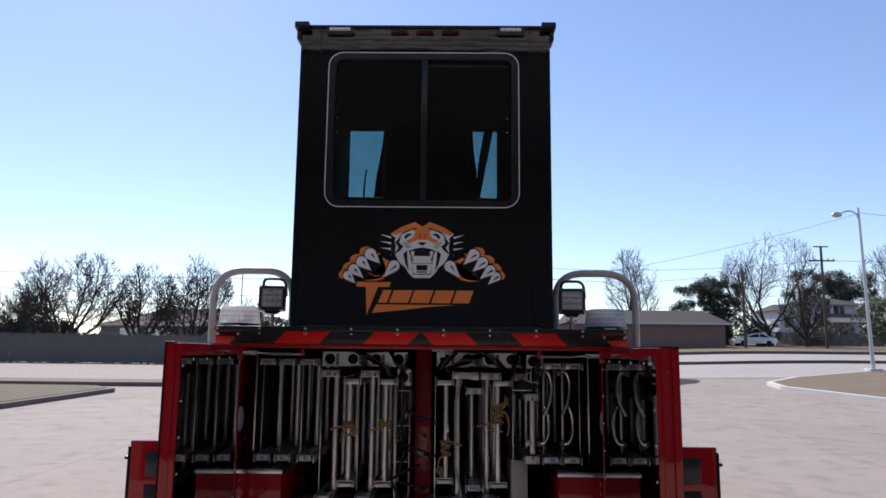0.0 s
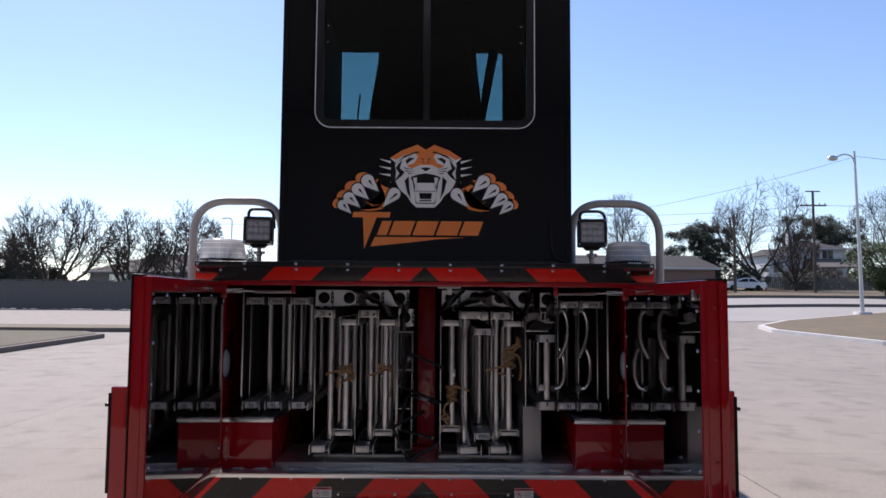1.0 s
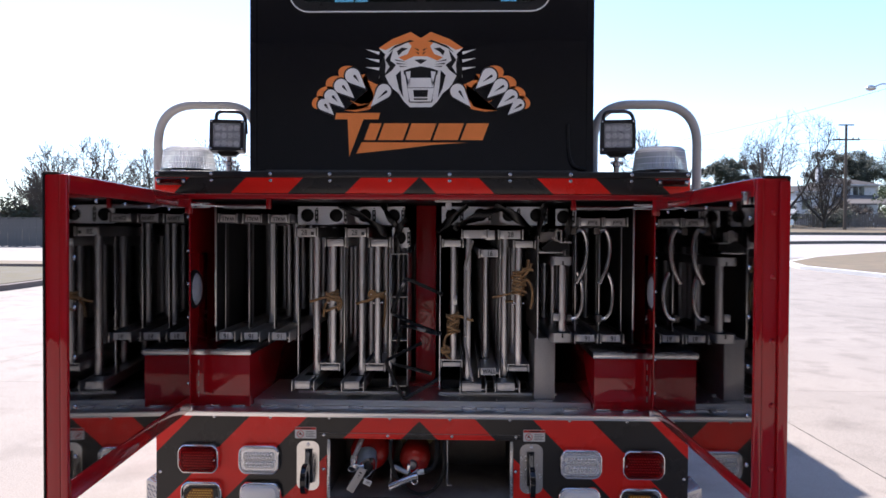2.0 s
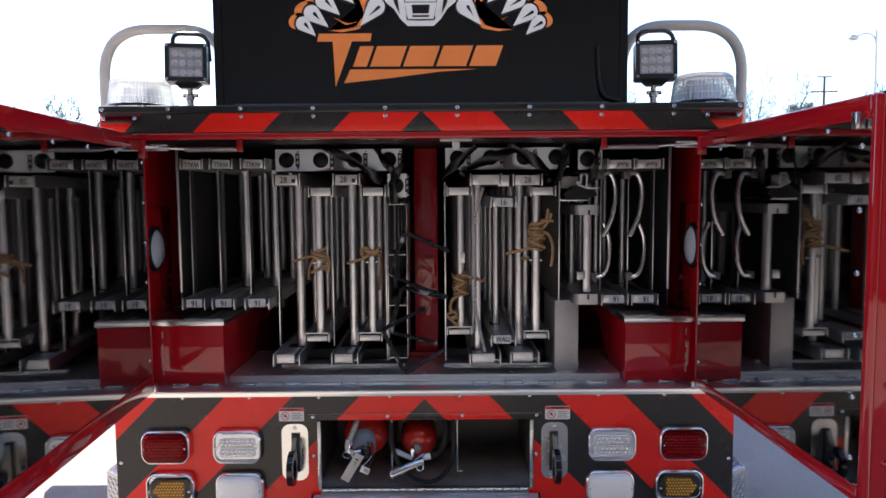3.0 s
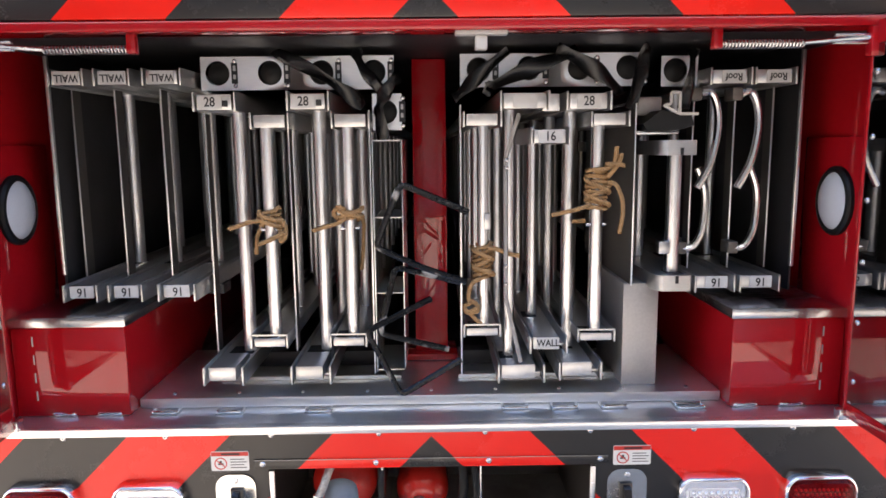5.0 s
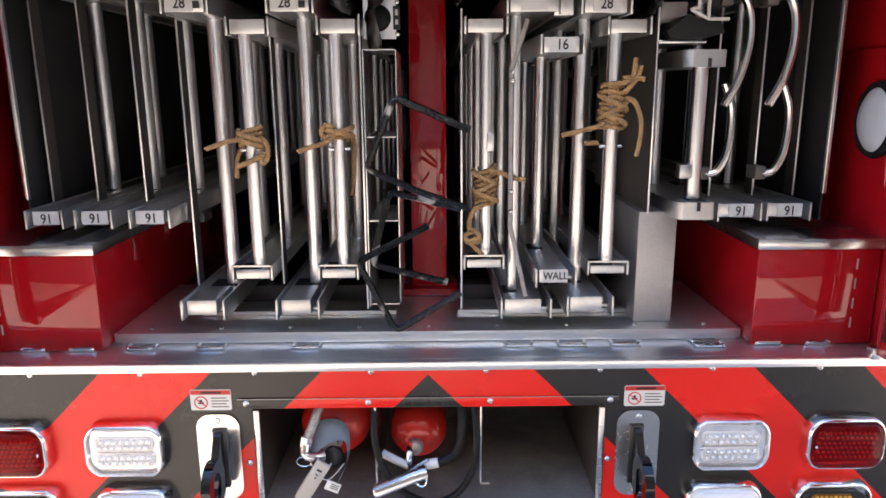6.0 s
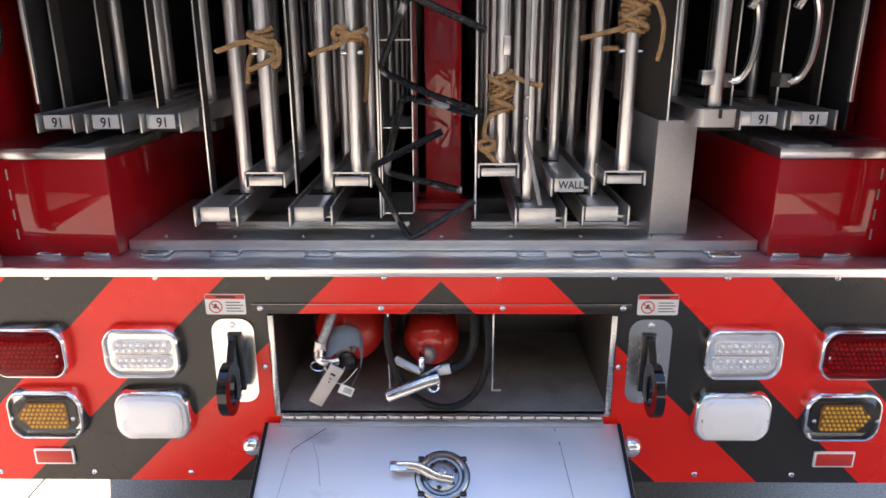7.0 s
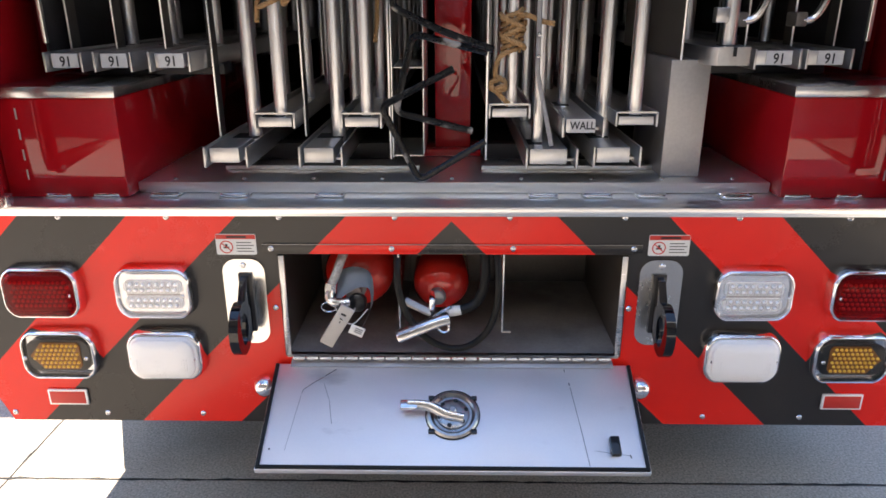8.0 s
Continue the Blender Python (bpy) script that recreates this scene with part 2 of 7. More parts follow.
def box(x0, x1, y0, y1, z0, z1, bevel=0.0, bm=None, seg=2):
    one = bmesh.new()
    bmesh.ops.create_cube(one, size=1)
    for v in one.verts:
        v.co = ((x0 + x1) / 2 + v.co.x * (x1 - x0), (y0 + y1) / 2 + v.co.y * (y1 - y0), (z0 + z1) / 2 + v.co.z * (z1 - z0))
    bevelled(one, bevel, seg)
    return merge(bm, one)


def merge(bm, one):
    if bm is None:
        return one
    me = bpy.data.meshes.new("tmp")
    one.to_mesh(me)
    one.free()
    bm.from_mesh(me)
    bpy.data.meshes.remove(me)
    return bm


def rod(p0, p1, r0, r1=None, seg=16, bevel=0.0, bm=None):
    p0, p1 = Vector(p0), Vector(p1)
    one = bmesh.new()
    bmesh.ops.create_cone(one, cap_ends=True, segments=seg, radius1=r0, radius2=r0 if r1 is None else r1, depth=(p1 - p0).length)
    bevelled(one, bevel)
    turn = (p1 - p0).to_track_quat("Z", "Y").to_matrix().to_4x4()
    one.transform(Matrix.Translation((p0 + p1) / 2) @ turn)
    return merge(bm, one)


def fluted(z0, z1, r, n=12):
    """An upright extruded rung with shallow flutes along its length."""
    bm = bmesh.new()
    low, top = ([bm.verts.new(((r if k % 3 else r * 0.975) * math.cos(math.tau * k / (3 * n)), (r if k % 3 else r * 0.975) * math.sin(math.tau * k / (3 * n)), z)) for k in range(3 * n)] for z in (z0, z1))
    for k in range(3 * n):
        bm.faces.new((low[k], low[(k + 1) % (3 * n)], top[(k + 1) % (3 * n)], top[k]))
    bm.faces.new(low[::-1]), bm.faces.new(top)
    return bm


def smooth_path(pts, steps=6):
    pts = [Vector(p) for p in pts]
    out = []
    for i in range(len(pts) - 1):
        a, b, c, d = pts[max(i - 1, 0)], pts[i], pts[i + 1], pts[min(i + 2, len(pts) - 1)]
        for k in range(steps):
            t = k / steps
            out.append(0.5 * (2 * b + (c - a) * t + (2 * a - 5 * b + 4 * c - d) * t * t + (3 * b - a - 3 * c + d) * t ** 3))
    return out + [pts[-1]]


def rounded_path(pts, r, steps=5):
    """A polyline whose corners are turned with about the radius r."""
    pts = [Vector(p) for p in pts]
    out = [pts[0]]
    for a, b, c in zip(pts, pts[1:], pts[2:]):
        u, v = (a - b), (c - b)
        k = min(r, u.length * 0.48, v.length * 0.48)
        p, q = b + u.normalized() * k, b + v.normalized() * k
        for i in range(steps + 1):
            t = i / steps
            out.append(p * (1 - t) ** 2 + b * 2 * t * (1 - t) + q * t * t)
    return out + [pts[-1]]


def tube(pts, r, seg=8, bm=None, radii=None, flat=1.0):
    """A round (or flattened) bar swept along points."""
    bm = bm or bmesh.new()
    pts = [Vector(p) for p in pts]
    rings, side = [], None
    for i, p in enumerate(pts):
        d = (pts[min(i + 1, len(pts) - 1)] - pts[max(i - 1, 0)]).normalized()
        if side is None:
            side = d.orthogonal().normalized()
        side = (side - d * side.dot(d)).normalized()
        up = d.cross(side)
        rr = radii[i] if radii else r
        rings.append([bm.verts.new(p + (side * math.cos(k * math.tau / seg) + up * math.sin(k * math.tau / seg) * flat) * rr) for k in range(seg)])
    for a, b in zip(rings, rings[1:]):
        for k in range(seg):
            bm.faces.new((a[k], a[(k + 1) % seg], b[(k + 1) % seg], b[k]))
    bm.faces.new(rings[0][::-1])
    bm.faces.new(rings[-1])
    return bm


def prism(outline, y0, y1, bevel=0.0, bm=None, axes="xz", seg=2):
    """A flat outline with thickness; axes names the two that the outline is drawn in."""
    one = bmesh.new()
    order = {"xz": lambda a, b, c: (a, c, b), "xy": lambda a, b, c: (a, b, c), "yz": lambda a, b, c: (c, a, b)}[axes]
    lo = [one.verts.new(order(a, b, y0)) for a, b in outline]
    hi = [one.verts.new(order(a, b, y1)) for a, b in outline]
    one.faces.new(lo[::-1])
    one.faces.new(hi)
    for i in range(len(lo)):
        j = (i + 1) % len(lo)
        one.faces.new((lo[i], lo[j], hi[j], hi[i]))
    if bevel:
        bevelled(one, bevel, seg)
    return merge(bm, one)


def round_rect(cx, cz, w, h, r, n=6, bulge=0.0):
    """The outline of a rounded rectangle; bulge bows its long sides out."""
    out = []
    for sx, sz, a0 in ((1, 1, 0), (-1, 1, 90), (-1, -1, 180), (1, -1, 270)):
        for i in range(n + 1):
            a = radians(a0 + 90 * i / n)
            x, z = sx * (w / 2 - r) + r * math.cos(a), sz * (h / 2 - r) + r * math.sin(a)
            out.append((cx + x, cz + z + (bulge * (1 - (2 * x / w) ** 2) * (1 if z > 0 else -1))))
    return out


def ring(outer, inner, y0, y1, axes="xz"):
    """A frame between two outlines with the same number of points."""
    one = bmesh.new()
    order = {"xz": lambda a, b, c: (a, c, b), "xy": lambda a, b, c: (a, b, c), "yz": lambda a, b, c: (c, a, b)}[axes]
    vs = [[one.verts.new(order(a, b, y)) for a, b in o] for o, y in ((outer, y0), (outer, y1), (inner, y1), (inner, y0))]
    n = len(outer)
    for a, b in zip(vs, vs[1:] + vs[:1]):
        for i in range(n):
            one.faces.new((a[i], a[(i + 1) % n], b[(i + 1) % n], b[i]))
    return one


def lathe(profile, centre, axis="Z", seg=32, bm=None):
    """A turned body: profile rows of radius and height along the axis."""
    one = bmesh.new()
    rings = [[one.verts.new((r * math.cos(k * math.tau / seg), r * math.sin(k * math.tau / seg), h)) for k in range(seg)] for r, h in profile]
    for a, b in zip(rings, rings[1:]):
        for k in range(seg):
            one.faces.new((a[k], a[(k + 1) % seg], b[(k + 1) % seg], b[k]))
    one.faces.new(rings[0][::-1])
    one.faces.new(rings[-1])
    turn = {"Z": pose(0, 0, 0), "-Y": pose(0, 0, 0, 90), "X": pose(0, 0, 0, 0, 90), "-X": pose(0, 0, 0, 0, -90)}[axis]
    one.transform(Matrix.Translation(centre) @ turn)
    return merge(bm, one)


def moved(bm, m):
    bm.transform(m)
    return bm


def ground_height(x, y):
    """The lot is level round the truck and climbs gently towards the street."""
    def rise(y0, soft):
        return math.log1p(math.exp(min(60, (min(y, 110) - y0) / soft))) * soft
    k = min(1.0, max(0.0, (x - 4) / 26))
    return 0.022 * rise(7, 1.5) + 0.016 * rise(18, 4) * k * k * (3 - 2 * k)


def writing(text, size, at, mat, parent, turn=(90, 0, 0), name="lettering", bold=0.0005, squeeze=1.0):
    """Letters as a mesh, centred at a place."""
    cu = bpy.data.curves.new("letters", "FONT")
    cu.body, cu.size, cu.align_x, cu.align_y, cu.offset, cu.extrude, cu.resolution_u = text, size, "CENTER", "CENTER", bold, 0.0004, 3
    tmp = bpy.data.objects.new("letters", cu)
    scene.collection.objects.link(tmp)
    me = bpy.data.meshes.new_from_object(tmp.evaluated_get(bpy.context.evaluated_depsgraph_get()))
    bpy.data.objects.remove(tmp)
    me.transform(Matrix.Translation(at) @ pose(0, 0, 0, *turn) @ Matrix.Diagonal((squeeze, 1, 1, 1)))
    me.materials.clear()
    me.materials.append(mat)
    return attach(new(name, me), parent)

# ---- the fire truck: hull and rear compartment ----
truck = thing("fire_truck", (0, 4, 0), "red tiller fire truck, rear ladder compartment open, on concrete", "fire truck")
CAB_Y, PANEL_BOTTOM = -0.02, 0.31
MIRROR_X = 1.047

# hull: two sides, roof deck, underside and bulkhead, which close the ladder tunnel
for s in (-1, 1):
    part("side_wall", box(min(s * 1.115, s * 1.20), max(s * 1.115, s * 1.20), 0.004, 8.0, 0.42, 1.90, 0.012), RED, truck)
part("roof_deck", box(-1.2, 1.2, -0.045, 8.0, 1.905, 1.985, 0.004), BLACK_MATT, truck)
part("underframe", box(-1.06, 1.06, 0.56, 8.0, 0.42, 0.86, 0.01), BLACK_MATT, truck)
part("bulkhead", box(-1.114, 1.114, 5.2, 5.24, 0.86, 1.90), BLACK_MATT, truck)
part("tunnel_floor", box(-1.114, 1.114, 0.6, 5.2, 0.87, 0.905), BLACK_MATT, truck)
for s in (-1, 1):
    # black liner sheet with a bright folded edge, behind the red door jamb
    part("liner_sheet", box(min(s * 1.012, s * 1.018), max(s * 1.012, s * 1.018), 0.21, 5.0, 1.20, 1.90), BLACK_MATT, truck)
    part("liner_edge", box(min(s * 1.008, s * 1.018), max(s * 1.008, s * 1.018), 0.196, 0.208, 1.27, 1.86, 0.002), ALU_V, truck)
    # raised red housing on the jamb, with a round lamp in it
    housing = part("lamp_housing", box(min(s * 1.101, s * 1.114), max(s * 1.101, s * 1.114), 0.012, 0.33, 1.175, 1.628, 0.005), RED, truck)
    side = "-X" if s > 0 else "X"
    oval_lamp = Matrix.Translation((s * 1.100, 0.15, 1.456)) @ Matrix.Diagonal((1, 0.87, 1, 1))
    part("gasket", moved(lathe([(0.093, 0.0), (0.093, 0.009), (0.088, 0.016), (0.079, 0.018), (0.078, 0.010), (0.02, 0.010)], (0, 0, 0), side), oval_lamp), RUBBER, housing)
    part("lens", moved(lathe([(0.0775, 0.0), (0.077, 0.012), (0.066, 0.020), (0.038, 0.026), (0.005, 0.028)], (0, 0, 0), side), oval_lamp), LAMP_GREY, housing, "oval frosted grey-white lamp lens")

part("tunnel_ceiling", box(-1.114, 1.114, 0.02, 5.2, 1.880, 1.902), BLACK_MATT, truck)
part("header_lip", box(-1.13, 1.13, -0.062, 0.02, 1.878, 1.904, 0.006), RED, truck, "red painted lip under the header strip")

# header strip with its bands, black edge plate and pairs of bolts
header = part("header_strip", box(-1.193, 1.193, -0.066, -0.046, 1.905, 1.993, 0.003), CHEVRON_TOP, truck, "red and black striped reflective header strip")
edge = part("edge_plate", box(-1.196, 1.196, -0.071, -0.02, 1.975, 2.004, 0.004), BLACK_SATIN, truck, "black painted edge plate")
bolt_bm = lathe([(0.0078, 0.0), (0.0078, 0.002), (0.0058, 0.0038), (0.0026, 0.0042), (0.0022, 0.002)], (0, 0, 0), "-Y", 12)
BOLT = link("bolt", bolt_bm, STEEL)
screw_bm = lathe([(0.0078, 0.0), (0.0078, 0.0012), (0.0056, 0.0040), (0.0026, 0.0046), (0.0024, 0.002)], (0, 0, 0), "-Y", 12)
SCREW = link("screw", screw_bm, STEEL)
for i in range(10):
    x = (i - 4.5) * (0.2675 if 0 < i < 9 else 0.2622)
    again("bolt", BOLT, edge, (x, -0.071, 1.990))
    again("bolt", BOLT, header, (x, -0.066, 1.962))
for s in (-1, 1):
    lamp = part("marker_lamp", box(s * 1.115 - 0.066, s * 1.115 + 0.066, -0.078, -0.066, 1.940, 1.972, 0.004), BLACK_SATIN, truck)
    part("lens", box(s * 1.115 - 0.047, s * 1.115 + 0.047, -0.086, -0.076, 1.945, 1.967, 0.004), LENS_RED, lamp, "red marker lens")
    for k in (-1, 1):
        again("screw", SCREW, lamp, (s * 1.115 + k * 0.056, -0.078, 1.956))

# floor of the compartment: front ledge, raised plate, bright front trim
part("ledge_plate", box(-1.114, 1.114, -0.012, 0.60, 0.885, 0.903, 0.002), FLOOR_STEEL, truck, "brushed steel ledge")
part("floor_plate", box(-0.805, 0.805, 0.135, 0.60, 0.904, 0.932, 0.004), FLOOR_STEEL, truck, "raised brushed steel floor plate")
part("front_trim", box(-1.215, 1.215, -0.022, 0.004, 0.892, 0.911, 0.003), FLOOR_STEEL, truck, "bright steel edge trim")
floor_rivet = link("rivet", lathe([(0.006, 0), (0.005, 0.003), (0.002, 0.004)], (0, 0, 0), "Z", 10), STEEL)
for i in range(9):
    again("rivet", floor_rivet, truck, (-0.72 + 0.18 * i, 0.17, 0.932))
for x in (-0.987, -0.865, -0.72, -0.545, -0.306, 0.228, 0.363, 0.497, 0.853, 0.98):
    loop = part("tie_down", box(x - 0.036, x + 0.036, 0.080, 0.122, 0.903, 0.906, 0.001), ALU, truck, "bright steel tie-down loop lying flat")
    part("ring", tube(rounded_path([(x - 0.033, 0.116, 0.909), (x - 0.033, 0.086, 0.911), (x + 0.033, 0.086, 0.911), (x + 0.033, 0.116, 0.909)], 0.01), 0.0042, 8), CHROME, loop)
for dy in (0.0, 0.028):
    loop = part("tie_down", box(0.662, 0.742, 0.068 + dy, 0.094 + dy, 0.903, 0.906, 0.001), ALU, truck, "bright steel tie-down loop lying flat")
    part("ring", tube(rounded_path([(0.667, 0.090 + dy, 0.909), (0.667, 0.072 + dy, 0.911), (0.737, 0.072 + dy, 0.911), (0.737, 0.090 + dy, 0.909)], 0.008), 0.0042, 8), CHROME, loop)

# red centre post
post = part("centre_post", box(-0.052, 0.054, 0.48, 0.60, 0.933, 1.878, 0.006), RED, truck, "red painted centre post")
part("base_flange", box(-0.085, 0.085, 0.44, 0.60, 0.933, 0.955, 0.005), RED, post)

# red locker boxes with steel lids on both sides of the floor
for s in (-1, 1):
    inner = s * 0.808
    body = part("locker_box", box(min(inner, s * 1.11), max(inner, s * 1.11), 0.085, 1.6, 0.904, 1.150, 0.006), RED, truck, "red painted locker box")
    part("lid", box(min(s * 0.802, s * 1.11), max(s * 0.802, s * 1.11), 0.077, 1.6, 1.151, 1.178, 0.003), STEEL, body, "brushed steel lid")
    for z in (0.95, 1.0, 1.05, 1.10):
        part("weld", box(s * 1.052 - 0.0015, s * 1.052 + 0.0015, 0.0825, 0.0845, z, z + 0.026), STEEL_DULL, body)

# ---- doors, opened square, with polished inner panels ----


def compartment_door(s, swing, reach, out, low, panel_low):
    """The door on one side; s is -1 or 1; swing turns it from square, in degrees; reach is its width, out its outer face."""
    def span(a, b):
        return min(s * a, s * b), max(s * a, s * b)
    hung = Matrix.Translation((s * 1.085, -0.022, 0)) @ pose(0, 0, 0, 0, 0, swing) @ Matrix.Translation((-s * 1.085, 0.022, 0))

    def piece(name, bm, mat, parent, label=""):
        return part(name, moved(bm, hung), mat, parent, label)
    y0, y1, z0, z1 = -reach, -0.035, low, 1.893
    x0, x1 = span(1.064, out)
    door = piece("door", box(x0, x1, y0, y1, z0, z1, 0.008), RED, truck, "open red compartment door with a mirror-polished inner panel")
    # rim round the sunk polished panel
    rim = bmesh.new()
    rx0, rx1 = span(1.043, 1.066)
    for a, b, c, d in ((y0, y0 + 0.020, z0, z1), (y1 - 0.012, y1, z0, z1), (y0 + 0.020, y1 - 0.012, 1.837, z1), (y0 + 0.020, y1 - 0.012, z0, panel_low)):
        box(rx0, rx1, a, b, c, d, 0.006, rim)
    piece("rim", rim, RED, door)
    px0, px1 = span(MIRROR_X, MIRROR_X + 0.012)
    piece("inner_panel", box(px0, px1, y0 + 0.020, y1 - 0.012, panel_low, 1.837), DOOR_MIRROR, door, "mirror-polished metal inner panel")
    gx0, gx1 = span(out - 0.002, out + 0.004)
    piece("seal", box(gx0, gx1, y0 - 0.003, y0 + 0.02, z0, z1 + 0.003, 0.002), RUBBER, door, "black rubber edge seal")
    piece("top_seal", box(*span(1.070, out + 0.003), y0 - 0.002, y1, z1 - 0.002, z1 + 0.006, 0.002), RUBBER, door)
    if s > 0:
        # stepped lip that closes over the other door, with its bolts
        piece("lip", box(*span(1.108, out), y0 - 0.012, y0, z0 + 0.01, z1 - 0.01, 0.004), RED, door)
        for k in range(5):
            piece("rivet", lathe([(0.009, 0.0), (0.007, 0.004), (0.002, 0.005)], (s * 1.095, y0, 1.03 + 0.19 * k), "-Y", 10), RED, door)
    # screws along the panel's edges
    turn = (0, 0, radians(-90 * s + swing))
    spots = [(y0 + 0.055, panel_low + 0.06 + 0.15 * i) for i in range(6)] + [(y1 - 0.03, panel_low + 0.06 + 0.15 * i) for i in range(6)]
    for a, b in spots + [(y0 + 0.2 + 0.22 * i, 1.822) for i in range(4)]:
        again("screw", SCREW, door, hung @ Vector((s * MIRROR_X, a, b)), turn=turn)
    if s > 0:
        piece("catch", box(*span(1.022, 1.046), y0 + 0.040, y0 + 0.062, 1.815, 1.855, 0.004), STEEL, door, "small steel door catch")
    part("hinge", rod((s * 1.085, -0.022, 0.95), (s * 1.085, -0.022, 1.88), 0.009), STEEL, door)
    part("corner_block", box(s * 1.045 - 0.014, s * 1.045 + 0.014, -0.05, -0.022, 0.916, 0.945, 0.003), STEEL, door)
    # stay: fork, rod and coil spring under the header
    stay = part("door_stay", rod((s * 1.035, -0.052, 1.853), (s * 0.90, -0.012, 1.848), 0.006), STEEL, truck, "steel door stay with a coil spring")
    fork = bmesh.new()
    for dz in (-0.009, 0.009):
        box(s * 1.0 - 0.05, s * 1.0 + 0.05, -0.056, -0.040, 1.850 + dz - 0.0025, 1.850 + dz + 0.0025, 0.001, fork)
    part("fork", fork, STEEL, stay)
    coil = [(s * (0.90 - 0.20 * k / 200), -0.012 + 0.010 * math.cos(k * 0.785), 1.846 + 0.010 * math.sin(k * 0.785)) for k in range(201)]
    part("spring", tube(coil, 0.0022, 5), STEEL, stay)
    part("bracket", box(s * 0.69 - 0.011, s * 0.69 + 0.011, -0.025, 0.0, 1.835, 1.879, 0.003), RED, stay)
    part("hinge_block", box(s * 1.045 - 0.014, s * 1.045 + 0.014, -0.064, -0.036, 1.81, 1.879, 0.004), RED, stay)
    return door


compartment_door(-1, 4.0, 1.165, 1.108, 0.915, 0.985)
compartment_door(1, 0.8, 1.085, 1.138, 0.925, 0.965)
latch = part("door_latch", box(0.068, 0.19, -0.05, -0.02, 1.868, 1.878, 0.002), WHITE_TUBE, truck, "cream latch block under the header")
part("tongue", box(0.115, 0.143, -0.045, -0.015, 1.835, 1.868, 0.004), WHITE_TUBE, latch)

# ---- lower rear panel ----
x_cut, z_cut = 1.172, 0.42
T0, T1, TZ0, TZ1 = -0.420, 0.425, 0.512, 0.786
panel = bmesh.new()
prism([(-1.218, 0.889), (-1.218, z_cut), (-x_cut, PANEL_BOTTOM), (T0, PANEL_BOTTOM), (T0, 0.889)], 0.0, 0.012, bm=panel)
prism([(1.218, 0.889), (T1, 0.889), (T1, PANEL_BOTTOM), (x_cut, PANEL_BOTTOM), (1.218, z_cut)], 0.0, 0.012, bm=panel)
prism([(T0, 0.889), (T0, TZ1), (T1, TZ1), (T1, 0.889)], 0.0, 0.012, bm=panel)
prism([(T0, TZ0), (T0, PANEL_BOTTOM), (T1, PANEL_BOTTOM), (T1, TZ0)], 0.0, 0.012, bm=panel)
bmesh.ops.remove_doubles(panel, verts=panel.verts, dist=0.0001)
rear = part("rear_panel", panel, CHEVRON, truck, "red and black chevron reflective rear panel")
part("panel_backing", box(-1.19, T0 - 0.012, 0.013, 0.3, 0.36, 0.884), BLACK_MATT, truck)
part("panel_backing", box(T1 + 0.012, 1.19, 0.013, 0.3, 0.36, 0.884), BLACK_MATT, truck)
for x in (-0.948, -0.686, -0.414, -0.136, 0.139, 0.413, 0.683, 0.942, -1.19, 1.19):
    again("screw", SCREW, rear, (x, 0.0, 0.8795))
for x, z in ((-0.439, 0.801), (-0.145, 0.801), (0.149, 0.802), (0.44, 0.802), (-0.440, 0.644), (0.440, 0.645)):
    again("screw", SCREW, rear, (x, -0.003, z))
for x in (-1.165, -0.916, -0.66, 0.66, 0.912, 1.165):
    again("screw", SCREW, rear, (x, 0.0, 0.334))
for s in (-1, 1):
    again("screw", SCREW, rear, (s * 1.20, 0.0, 0.62))
part("drip_strip", box(-0.46, 0.46, -0.004, 0.0, 0.791, 0.813, 0.0015), CHEVRON, rear)
part("drip_edge", box(-0.46, 0.46, -0.0052, -0.004, 0.8115, 0.8130, 0.0003), STEEL_DULL, rear)


